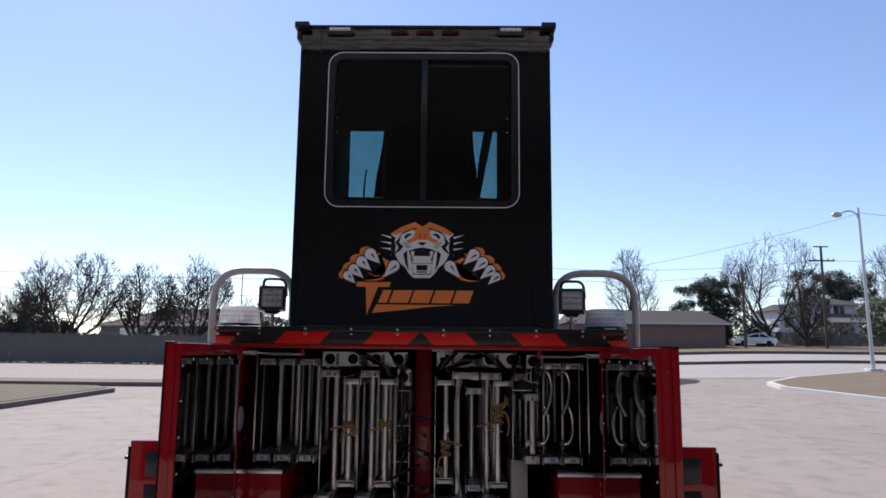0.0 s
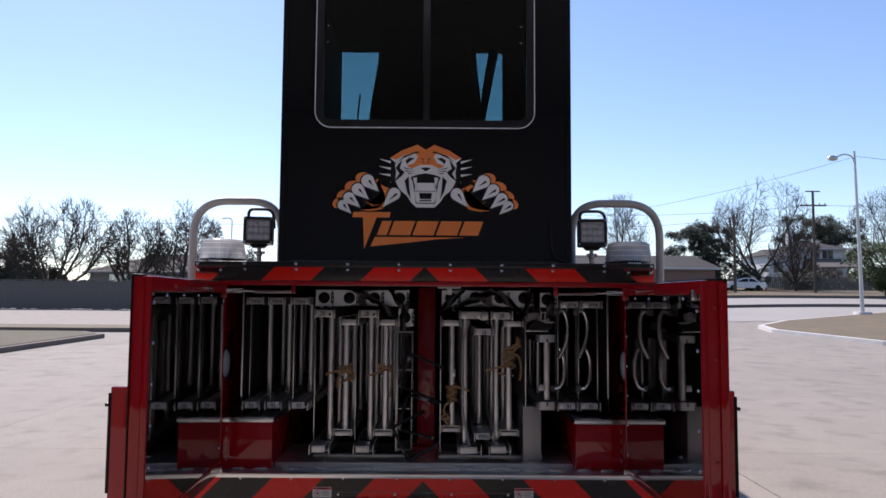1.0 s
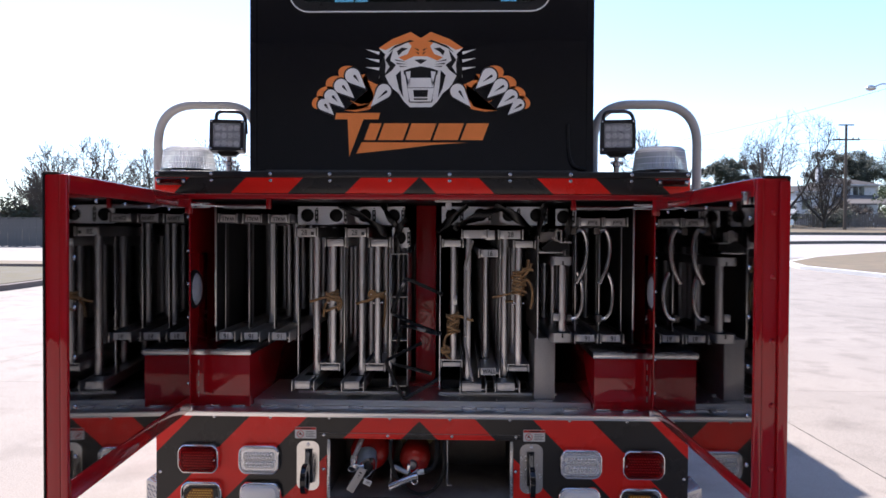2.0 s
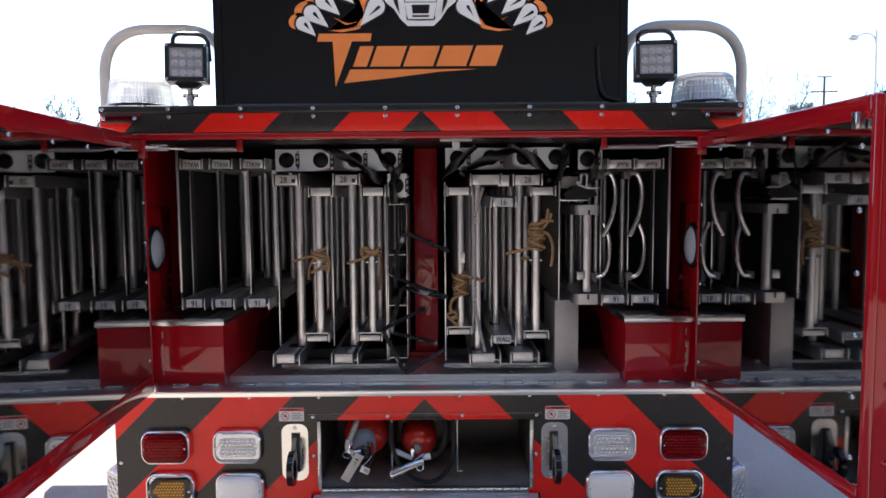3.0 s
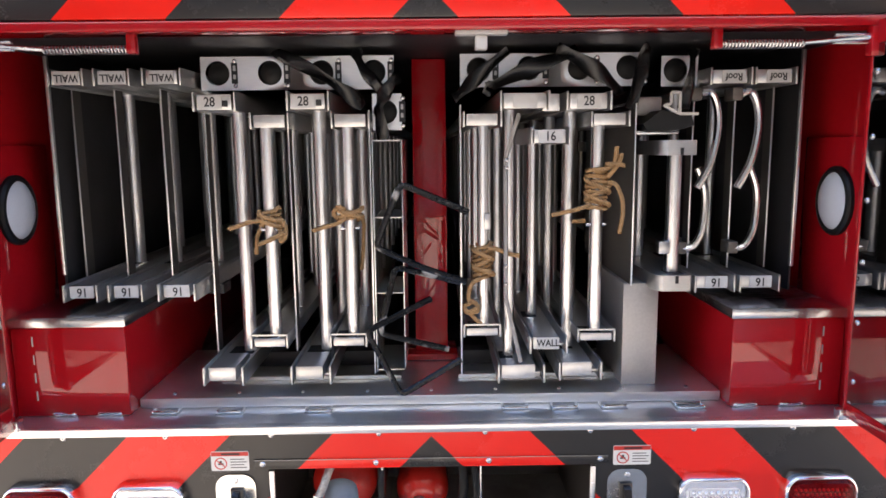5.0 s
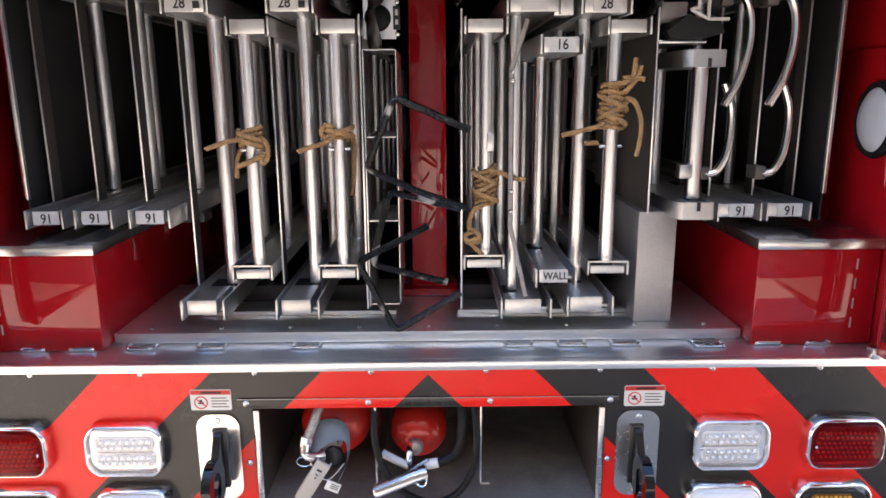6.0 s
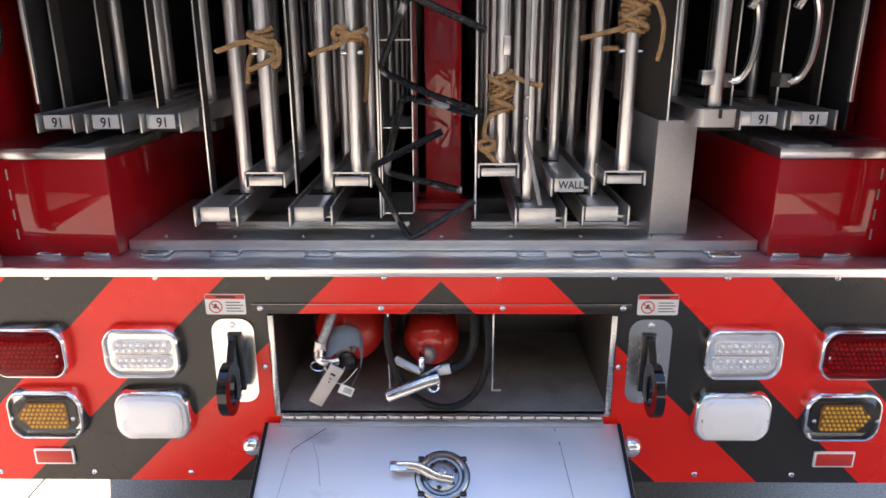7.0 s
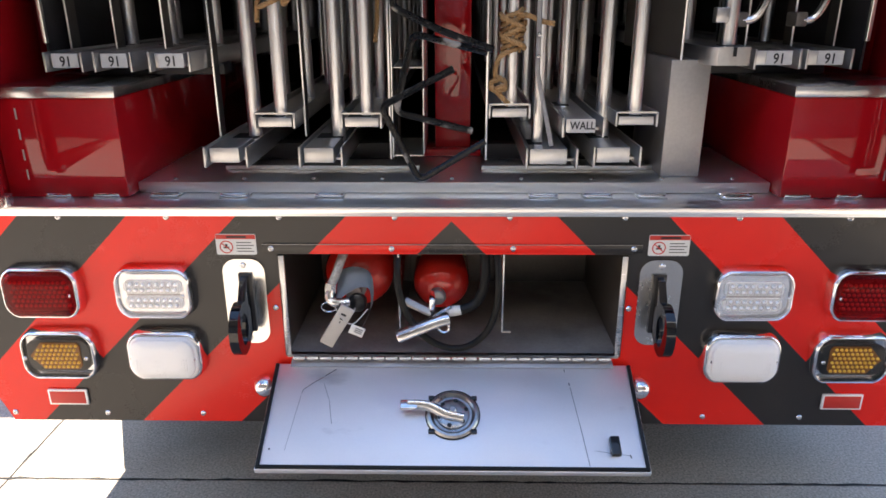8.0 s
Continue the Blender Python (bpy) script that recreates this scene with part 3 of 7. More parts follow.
def tail_light(x, z, kind, flip=1):
    """A rounded lamp: deep chrome bezel, domed lens with a stepped edge, and the pieces behind the lens."""
    w, h = 0.196, 0.121
    bz = bmesh.new()
    prof = ((0.0, 0.0), (0.0006, -0.008), (0.0020, -0.018), (0.0042, -0.0250), (0.0066, -0.0285), (0.0088, -0.0290), (0.0106, -0.0265), (0.0112, -0.0100))
    outs = [(round_rect(0, 0, w - 2 * d, h - 2 * d, 0.034 - d * 0.8, 6, 0.0165), y * 1.1) for d, y in prof]
    rings = [[bz.verts.new((a, y, b)) for a, b in o] for o, y in outs]
    n = len(rings[0])
    for a, b in zip(rings, rings[1:]):
        for i in range(n):
            bz.faces.new((a[i], a[(i + 1) % n], b[(i + 1) % n], b[i]))
    bz.faces.new(rings[-1])
    at = Matrix.Translation((x, -0.001, z))
    lamp = part("tail_light", moved(bz, at), CHROME, truck, {"red": "red tail light in a chrome bezel", "led": "clear white warning light in a chrome bezel", "white": "frosted white reversing light in a chrome bezel", "amber": "amber arrow turn signal in a chrome bezel"}[kind], 50)
    lens_mat = {"red": LENS_RED, "led": LENS_CLEAR, "white": LENS_FROST, "amber": LENS_AMBER}[kind]
    ln = bmesh.new()
    lo = round_rect(0, 0, w - 0.0222, h - 0.0222, 0.025, 6, 0.016)
    n = len(lo)
    lrings = [[ln.verts.new((a * k, y * 1.1, b * k)) for a, b in lo] for k, y in ((1, -0.020), (1, -0.028), (0.985, -0.0325), (0.93, -0.0350), (0.905, -0.0410), (0.80, -0.0450), (0.45, -0.0470))]
    for a, b in zip(lrings, lrings[1:]):
        for i in range(n):
            ln.faces.new((a[i], a[(i + 1) % n], b[(i + 1) % n], b[i]))
    ln.faces.new(lrings[-1])
    ln.faces.new(lrings[0][::-1])
    lens = part("lens", moved(ln, at), lens_mat, lamp, "", 40)
    lens.visible_shadow = False
    back = bmesh.new()
    if kind in ("red", "amber"):
        for r in range(6):
            for c in range(13):
                a, b = -0.072 + c * 0.0116 + (r % 2) * 0.0058, -0.030 + r * 0.0118
                out = a * flip
                if abs(a) > 0.070 or (kind == "amber" and (out < -0.050 or out > 0.064 - max(0.0, abs(b) - 0.004) * 0.9)):
                    continue
                lathe([(0.0041, 0.0), (0.0036, 0.003), (0.0014, 0.0044)], (a, -0.0280 if kind == "amber" else -0.0245, b), "-Y", 8, back)
        part("led_grid", moved(back, at), LED_AMBER if kind == "amber" else LED_RED, lamp)
        part("backing", moved(prism(round_rect(0, 0, 0.160, 0.085, 0.025, 5), -0.0245, -0.012), at), BLACK_SATIN if kind == "amber" else RED_BODY, lamp)
        if kind == "amber":
            arrow = [(flip * a, b) for a, b in ((-0.057, -0.028), (-0.050, -0.037), (0.040, -0.037), (0.072, 0.0), (0.040, 0.037), (-0.050, 0.037), (-0.057, 0.028))]
            part("arrow", moved(prism(arrow, -0.0280, -0.0246), at), AMBER_BODY, lamp, "amber plastic arrow")
    elif kind == "led":
        part("backing", moved(prism(round_rect(0, 0, 0.168, 0.090, 0.022, 5, 0.010), -0.0200, -0.012), at), SILVERED, lamp)
        for r in (-1, 1):
            tray = prism(round_rect(0, r * 0.0205 - 0.003, 0.142, 0.034, 0.012, 5), -0.0235, -0.0195, 0.002)
            part("tray", moved(tray, at), LED_WHITE, lamp)
            for c in range(8):
                for q in (-1, 1):
                    lathe([(0.0064, 0.0), (0.0058, 0.004), (0.0030, 0.0075), (0.001, 0.008)], (-0.0560 + 0.0160 * c + 0.002 * q, -0.0236, r * 0.0205 - 0.003 + q * 0.0074), "-Y", 10, back)
            for c in range(9):
                box(-0.0650 + 0.0160 * c, -0.0640 + 0.0160 * c, -0.0275, -0.0235, r * 0.0205 - 0.017, r * 0.0205 + 0.011, 0.0, back)
        part("led_row", moved(back, at), SILVERED, lamp)
        part("socket", moved(box(-0.068, 0.068, -0.0215, -0.0199, -0.0052, -0.0015), at), STEEL_DULL, lamp)
    else:
        for i in range(20):
            box(-0.0655 + 0.0066 * i, -0.0625 + 0.0066 * i, -0.0512, -0.0495, -0.030, 0.004, 0.0006, back)
        part("ribs", moved(back, at), LENS_FROST, lamp)
    for k in (-1, 1):
        again("screw", SCREW, lamp, (x + k * 0.0775, -0.0412, z), size=0.7)
    return lamp


for s in (-1, 1):
    tail_light(s * 1.013, 0.690, "red")
    tail_light(s * 0.733, 0.690, "led")
    tail_light(s * 1.000, 0.518, "amber", s)
    tail_light(s * 0.727, 0.518, "white")
    ref = part("reflector", box(s * 1.011 - 0.052, s * 1.011 + 0.052, -0.008, -0.001, 0.362, 0.407, 0.002), CAB_TRIM, truck, "small red reflector in a white frame")
    part("lens", box(s * 1.011 - 0.0465, s * 1.011 + 0.0465, -0.0095, -0.006, 0.3670, 0.4020, 0.001), RED_PRINT, ref)
    # chrome lamp at the flank of the drop-down lid
    lathe_bm = lathe([(0.029, 0.0), (0.029, 0.012), (0.024, 0.026), (0.016, 0.034), (0.008, 0.037)], (s * 0.484, -0.001, 0.425), "-Y", 20)
    chrome = part("licence_lamp", lathe_bm, CHROME, truck, "small domed chrome lamp")
    part("lens", lathe([(0.010, 0.0), (0.008, 0.004), (0.002, 0.005)], (s * 0.484, -0.036, 0.425), "-Y", 14), LENS_CLEAR, chrome)

# tow eyes on polished plates; the right plate's dark reflections are in its colour
for s in (-1, 1):
    cx, cz = s * 0.511, 0.660
    plate = part("tow_plate", prism(round_rect(cx, cz, 0.104, 0.228, 0.035), -0.005, -0.0008, 0.001), PLATE_WHITE if s < 0 else PLATE_SHADED, truck, "polished plate with a black tow eye")
    for dz in (-0.098, 0.098):
        again("bolt", BOLT, plate, (cx, -0.005, cz + dz))
    eye = bmesh.new()
    prof = []
    for i in range(20):
        a = math.tau * i / 20
        prof.append((-0.082 + 0.058 * math.cos(a), cz - 0.035 + 0.066 * math.sin(a)))
    hole = [(-0.084 + 0.026 * math.cos(math.tau * i / 20), cz - 0.037 + 0.040 * math.sin(math.tau * i / 20)) for i in range(20)]
    eye = ring(prof, hole, cx - 0.011 - s * 0.004, cx + 0.011 - s * 0.004, "yz")
    bevelled(eye, 0.004)
    prism([(-0.006, cz + 0.075), (-0.006, cz - 0.072), (-0.045, cz - 0.085), (-0.060, cz + 0.022), (-0.030, cz + 0.068)], cx - 0.009 - s * 0.004, cx + 0.009 - s * 0.004, 0.003, eye, "yz")
    part("tow_eye", eye, BLACK_PAINT, plate, "glossy black tow eye")
    part("slot_edge", box(cx - 0.017 - s * 0.004, cx + 0.017 - s * 0.004, -0.012, -0.004, cz - 0.078, cz + 0.078, 0.002), BLACK_SATIN, plate)
    # warning sticker with a barred circle and lines
    lx = s * 0.523
    lab = part("warning_label", prism(round_rect(lx, 0.811, 0.098, 0.053, 0.004, 3), -0.0022, -0.0006), WHITE_LABEL, truck, "white warning label with a red header and barred circle")
    part("header_band", box(lx - 0.048, lx + 0.048, -0.0030, -0.0022, 0.825, 0.836), RED_PRINT, lab)
    part("header_bar", box(lx - 0.022, lx + 0.026, -0.0036, -0.0030, 0.828, 0.833), INK, lab)
    circ = [(lx - 0.024 + 0.0165 * math.cos(math.tau * i / 24), 0.8045 + 0.0165 * math.sin(math.tau * i / 24)) for i in range(24)]
    circ2 = [(lx - 0.024 + 0.0138 * math.cos(math.tau * i / 24), 0.8045 + 0.0138 * math.sin(math.tau * i / 24)) for i in range(24)]
    sign = ring(circ, circ2, -0.0030, -0.0022)
    merge(sign, moved(box(-0.015, 0.015, -0.0030, -0.0022, -0.0012, 0.0012), Matrix.Translation((lx - 0.024, 0, 0.8045)) @ pose(0, 0, 0, 0, 40, 0)))
    part("barred_circle", sign, RED_PRINT, lab)
    blob = box(lx - 0.031, lx - 0.017, -0.0028, -0.0022, 0.801, 0.805, 0)
    box(lx - 0.027, lx - 0.021, -0.0028, -0.0022, 0.805, 0.812, 0, blob)
    part("pictogram", blob, INK, lab)
    for i in range(4):
        part("print_line", box(lx + 0.001, lx + 0.043 - 0.006 * (i % 2), -0.0028, -0.0022, 0.7925 + 0.0075 * i, 0.7945 + 0.0075 * i), INK, lab)

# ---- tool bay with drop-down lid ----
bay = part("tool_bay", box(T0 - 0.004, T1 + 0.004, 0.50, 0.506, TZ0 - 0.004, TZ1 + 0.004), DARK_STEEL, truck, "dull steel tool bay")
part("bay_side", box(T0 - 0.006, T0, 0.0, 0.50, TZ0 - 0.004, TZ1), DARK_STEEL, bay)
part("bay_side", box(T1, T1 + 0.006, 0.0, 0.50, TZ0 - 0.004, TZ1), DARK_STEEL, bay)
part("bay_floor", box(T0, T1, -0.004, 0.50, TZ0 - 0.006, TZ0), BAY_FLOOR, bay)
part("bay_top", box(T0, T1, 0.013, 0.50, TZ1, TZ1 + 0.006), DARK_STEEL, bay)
for x in (T0 + 0.004, T1 - 0.004):
    part("bay_trim", box(x - 0.007, x + 0.007, -0.006, 0.002, TZ0, TZ1 - 0.002, 0.002), STEEL, bay)
for x, z0 in ((-0.130, 0.545), (0.128, 0.575)):
    part("divider", box(x - 0.002, x + 0.002, 0.004, 0.45, z0, TZ1, 0.0005), STEEL, bay)
part("divider_foot", box(0.128, 0.150, 0.006, 0.016, 0.572, 0.577, 0.001), STEEL_DULL, bay)

LID_TURN = pose(0, -0.008, 0.494, 27.5)          # local -y runs down the lid, z is its inner face
lid = part("drop_lid", moved(box(-0.452, 0.457, -0.292, -0.004, -0.022, -0.004, 0.003), LID_TURN), LID, truck, "open drop-down lid with a bare metal inner face")
inner = moved(box(-0.440, 0.445, -0.281, -0.006, -0.006, 0.0, 0.001), LID_TURN)
face = part("inner_face", inner, LID, lid, "scuffed bare aluminium inner face")
seal = bmesh.new()
for a, b, c, d in ((-0.449, -0.440, -0.289, -0.006), (0.445, 0.454, -0.289, -0.006), (-0.440, 0.445, -0.289, -0.281)):
    box(a, b, c, d, -0.006, 0.004, 0.002, seal)
part("seal", moved(seal, LID_TURN), RUBBER, lid, "black rubber seal")
# long piano hinge
part("hinge_leaf", moved(box(-0.41, 0.41, -0.016, 0.012, 0.0005, 0.003, 0.0005), LID_TURN), STEEL_DULL, lid)
for i in range(24):
    x = -0.405 + 0.0338 * i
    part("knuckle", rod((x + 0.002, -0.010, 0.506), (x + 0.0310, -0.010, 0.506), 0.0062, seg=10), STEEL, lid)
# paddle latch mechanism on the lid's inner face
disc = lathe([(0.064, 0.0), (0.064, 0.004), (0.060, 0.009), (0.054, 0.010), (0.049, 0.006), (0.047, 0.003), (0.041, 0.003), (0.039, 0.008), (0.030, 0.012), (0.012, 0.013)], (0.004, -0.150, 0.0), "Z", 36)
mech = part("latch_plate", moved(disc, LID_TURN), LATCH_STEEL, lid, "round chrome latch mechanism with a lever")
part("lever", moved(tube(rounded_path([(0.030, -0.168, 0.016), (-0.012, -0.160, 0.018), (-0.045, -0.142, 0.024), (-0.075, -0.137, 0.026), (-0.104, -0.138, 0.026)], 0.02), 0.0125, 12, flat=0.55), LID_TURN), HOOK_STEEL, mech)
part("lever_tip", moved(box(-0.122, -0.080, -0.150, -0.126, 0.021, 0.032, 0.003), LID_TURN), HOOK_STEEL, mech)
part("hub", moved(lathe([(0.024, 0.012), (0.023, 0.018), (0.010, 0.019), (0.0095, 0.027), (0.007, 0.030), (0.002, 0.030)], (0.004, -0.150, 0.0), "Z", 12), LID_TURN), LATCH_STEEL, mech)
part("gasket", moved(ring([(0.004 + 0.0665 * math.cos(math.tau * i / 40), -0.150 + 0.0665 * math.sin(math.tau * i / 40)) for i in range(40)], [(0.004 + 0.0625 * math.cos(math.tau * i / 40), -0.150 + 0.0625 * math.sin(math.tau * i / 40)) for i in range(40)], 0.0002, 0.0035, "xy"), LID_TURN), RUBBER, mech)
for a in (40, 140, 222, 318):
    px, py = 0.004 + 0.068 * math.cos(radians(a)), -0.150 + 0.068 * math.sin(radians(a))
    part("clip", moved(box(px - 0.007, px + 0.007, py - 0.005, py + 0.005, 0.0, 0.009, 0.002), LID_TURN), BLACK_SATIN, mech)
for i in range(6):
    a = math.tau * i / 6 + 0.3
    part("slot", moved(lathe([(0.0060, 0.0), (0.0055, 0.0008), (0.001, 0.001)], (0.004 + 0.033 * math.cos(a), -0.150 + 0.033 * math.sin(a), 0.0112), "Z", 8), LID_TURN), BLACK_MATT, mech)
part("striker", moved(box(0.371, 0.393, -0.255, -0.208, 0.0, 0.014, 0.003), LID_TURN), BLACK_SATIN, lid, "small black striker block")
# scratches and scuffs in the bare face
for line, r in (([(-0.292, -0.022), (-0.318, -0.042)], 0.0010), ([(-0.322, -0.046), (-0.345, -0.062), (-0.368, -0.082), (-0.370, -0.092)], 0.0007), ([(-0.371, -0.10), (-0.378, -0.16), (-0.388, -0.245)], 0.0003),
                ([(-0.318, -0.065), (-0.300, -0.11), (-0.286, -0.175)], 0.0004), ([(0.285, -0.020), (0.286, -0.027)], 0.0012), ([(0.293, -0.058), (0.294, -0.066)], 0.0012), ([(0.295, -0.07), (0.302, -0.13), (0.309, -0.19), (0.318, -0.278)], 0.0006),
                ([(0.335, -0.240), (0.372, -0.246), (0.415, -0.252)], 0.0004), ([(0.414, -0.250), (0.416, -0.258)], 0.0014), ([(-0.425, -0.24), (-0.4235, -0.244)], 0.0018)):
    part("scratch", moved(tube([(a, b, 0.0002) for a, b in line], r, 5), LID_TURN), INK, face)

# ---- diamond plate corners and side compartment doors ----
for s in (-1, 1):
    plan = [(s * 1.206, 0.045), (s * 1.325, 0.13), (s * 1.325, 0.30), (s * 1.206, 0.30)]
    step = part("corner_step", prism(plan if s > 0 else plan[::-1], 0.34, 0.535, 0.008, axes="xy"), TREAD, truck, "diamond plate corner step")
    studs = bmesh.new()
    for i in range(8):
        for j in range(12):
            d = 1 if (i + j) % 2 else -1
            cx, cy = 1.214 + 0.0145 * i, 0.09 + 0.0175 * j
            if cy > 0.06 + (cx - 1.206) * 0.714:
                merge(studs, moved(box(-0.008, 0.008, -0.002, 0.002, -0.0005, 0.0022, 0.0, None), Matrix.Translation((s * cx, cy, 0.535)) @ pose(0, 0, 0, 0, 0, 45 * d)))
    face_turn = Matrix.Translation((s * 1.2655, 0.0875, 0)) @ pose(0, 0, 0, 0, 0, s * 35.5)
    for i in range(8):
        for j in range(9):
            d = 1 if (i + j) % 2 else -1
            merge(studs, moved(box(-0.008, 0.008, -0.0022, 0.0005, -0.002, 0.002, 0.0, None), face_turn @ Matrix.Translation((-0.059 + 0.0168 * i, 0, 0.355 + 0.0195 * j)) @ pose(0, 0, 0, 0, 45 * d, 0)))
    tagged(part("tread", studs, TREAD, step, smooth=0), kind="stuff")
    reach = 2.345 if s < 0 else 2.255
    x0, x1 = min(s * 1.202, s * reach), max(s * 1.202, s * reach)
    flank = part("side_door", box(x0, x1, 1.50, 1.545, 0.33, 1.15, 0.01), RED, truck, "open red side compartment door")
    dark = part("inner_panel", box(min(s * (reach - 0.595), s * (reach - 0.13)), max(s * (reach - 0.595), s * (reach - 0.13)), 1.492, 1.50, 0.875, 1.07, 0.006), BLACK_SATIN, flank)
    part("inner_panel", box(min(s * (reach - 0.595), s * (reach - 0.13)), max(s * (reach - 0.595), s * (reach - 0.13)), 1.492, 1.50, 0.52, 0.82, 0.006), BLACK_SATIN, flank)
    part("seal", box(min(s * (reach - 0.01), s * (reach + 0.015)), max(s * (reach - 0.01), s * (reach + 0.015)), 1.496, 1.55, 0.38, 1.107, 0.006), RUBBER, flank)
    part("handle", box(min(s * (reach + 0.01), s * (reach + 0.04)), max(s * (reach + 0.01), s * (reach + 0.04)), 1.50, 1.54, 1.005, 1.03, 0.004), BLACK_SATIN, flank)

# low unseen skirts along the flanks, added to edge the shadow beneath the truck
for s in (-1, 1):
    part("shadow_skirt", box(min(s * 1.12, s * 1.2), max(s * 1.12, s * 1.2), 0.57, 2.3, 0.08, 0.418, 0.006), BLACK_SATIN, truck)

# unseen deck body, sized to cast the long shadow right of the truck
body = part("unseen_body", box(-1.19, 1.19, 5.5, 8.6, 1.99, 3.0, 0.05), RED, truck)
# unseen blocks added on one flank of the deck extend and fray that shadow
part("shadow_rail", box(0.97, 1.19, 5.5, 8.6, 3.001, 4.02, 0.02), RED, body)
part("shadow_rail", box(0.97, 1.16, 4.0, 5.499, 1.99, 3.84, 0.02), RED, body)
part("shadow_rail", box(0.97, 1.10, 2.5, 3.999, 1.99, 3.84, 0.02), RED, body)
for x, z, y in ((1.14, 3.985, 5.12), (1.09, 3.94, 5.22), (1.15, 3.90, 5.02), (1.05, 3.99, 5.3)):
    part("shadow_rail_end", box(x - 0.025, x + 0.025, y, 5.499, z - 0.02, z + 0.02, 0.004), RED, body)

# rear wheels under the hull
for s in (-1, 1):
    for y in (3.1, 4.45):
        wheel = part("wheel", lathe([(0.28, -0.15), (0.47, -0.15), (0.52, -0.11), (0.53, 0.0), (0.52, 0.11), (0.47, 0.15), (0.28, 0.15)], (s * 1.02, y, 0.53), "X", 40), RUBBER, truck, "black rubber tyre")
        part("rim", lathe([(0.04, -0.10), (0.10, -0.12), (0.14, -0.06), (0.25, -0.05), (0.28, -0.14), (0.28, 0.14), (0.25, 0.05), (0.14, 0.06), (0.10, 0.12), (0.04, 0.10)], (s * 1.02, y, 0.53), "X", 32), STEEL, wheel)

# ---- grab rails, beacons, flood lamps on the deck ----
for s in (-1, 1):
    pts = [(s * 1.340, 0.30, 1.86), (s * 1.340, 0.30, 2.368), (s * 0.835, 0.30, 2.368), (s * 0.835, 0.30, 1.985)]
    rail = part("grab_rail", tube(rounded_path(pts, 0.20, 12), 0.0225, 14), WHITE_TUBE, truck, "bent off-white tubular grab rail", 60)
    part("foot", box(min(s * 1.2, s * 1.35), max(s * 1.2, s * 1.35), 0.275, 0.325, 1.84, 1.89, 0.005), WHITE_TUBE, rail)
    bx = s * 1.105
    base = part("beacon", lathe([(0.128, 0.0), (0.128, 0.012), (0.120, 0.016), (0.120, 0.028), (0.126, 0.030), (0.126, 0.036), (0.02, 0.036)], (bx, 0.10, 1.986), "Z", 40), BLACK_SATIN, truck, "clear domed beacon on a black base")
    dome_rows = [(0.122, 0.0), (0.1225, 0.006), (0.112, 0.085), (0.108, 0.096), (0.098, 0.104), (0.05, 0.106), (0.004, 0.106)]
    dome_bm = lathe(dome_rows, (bx, 0.10, 2.023), "Z", 120)
    for v in dome_bm.verts:
        turn_k = round(math.atan2(v.co.y - 0.10, v.co.x - bx) / (math.tau / 120))
        if turn_k % 2 and v.co.z < 2.112:
            v.co.x, v.co.y = bx + (v.co.x - bx) * 0.968, 0.10 + (v.co.y - 0.10) * 0.968
    dome = part("dome", dome_bm, DOME, base, "clear ribbed plastic dome", 60)
    dome.visible_shadow = False
    core = bmesh.new()
    for i in range(40):
        a = math.tau * i / 40
        rod((bx + 0.112 * math.cos(a), 0.10 + 0.112 * math.sin(a), 2.026), (bx + 0.103 * math.cos(a), 0.10 + 0.103 * math.sin(a), 2.108), 0.0018, seg=6, bm=core)
    for zz in (0.028, 0.056, 0.082):
        rr = 0.1195 - zz * 0.125
        part("band", tube([(bx + rr * math.cos(math.tau * i / 40), 0.10 + rr * math.sin(math.tau * i / 40), 2.023 + zz) for i in range(41)], 0.0016, 5), LENS_FROST, base)
    part("ribs", core, LENS_FROST, base)
    part("reflector", lathe([(0.075, 0.0), (0.062, 0.03), (0.066, 0.034), (0.055, 0.062), (0.01, 0.064)], (bx, 0.10, 2.024), "Z", 24), LED_WHITE, base)
    part("name_plate", box(bx - 0.034, bx + 0.034, -0.0255, -0.019, 2.003, 2.013, 0.002), WHITE_LABEL, base)
    # flood lamp: housing, lens, rows of lamps, hoop and knuckle mount
    tilt = Matrix.Translation((s * 0.893, 0.03, 2.170)) @ pose(0, 0, 0, -6, 0, 8 if s < 0 else -7)
    flood = part("flood_lamp", moved(box(-0.077, 0.077, -0.02, 0.045, -0.072, 0.072, 0.008), tilt), BLACK_SATIN, truck, "square black flood lamp with a hoop handle")
    fins = bmesh.new()
    for i in range(7):
        box(-0.07 + 0.022 * i, -0.064 + 0.022 * i, 0.045, 0.075, -0.06, 0.06, 0.001, fins)
    part("cooling_fins", moved(fins, tilt), BLACK_SATIN, flood)
    part("reflector", moved(box(-0.060, 0.060, -0.0225, -0.0205, -0.055, 0.055), tilt), CUP, flood)
    bulbs = bmesh.new()
    for r in range(3):
        for c in range(4):
            lathe([(0.0135, 0.0), (0.0125, 0.003), (0.006, 0.001), (0.004, 0.004), (0.001, 0.005)], (-0.042 + 0.028 * c, -0.0228, -0.036 + 0.036 * r), "-Y", 12, bulbs)
    part("lamp_cups", moved(bulbs, tilt), LATCH_STEEL, flood)
    glass = part("lens", moved(box(-0.062, 0.062, -0.033, -0.029, -0.057, 0.057, 0.001), tilt), LENS_CLEAR, flood)
    glass.visible_shadow = False
    part("bezel", moved(ring(round_rect(0, 0, 0.154, 0.144, 0.008), round_rect(0, 0, 0.122, 0.112, 0.004), -0.034, -0.019), tilt), BLACK_SATIN, flood)
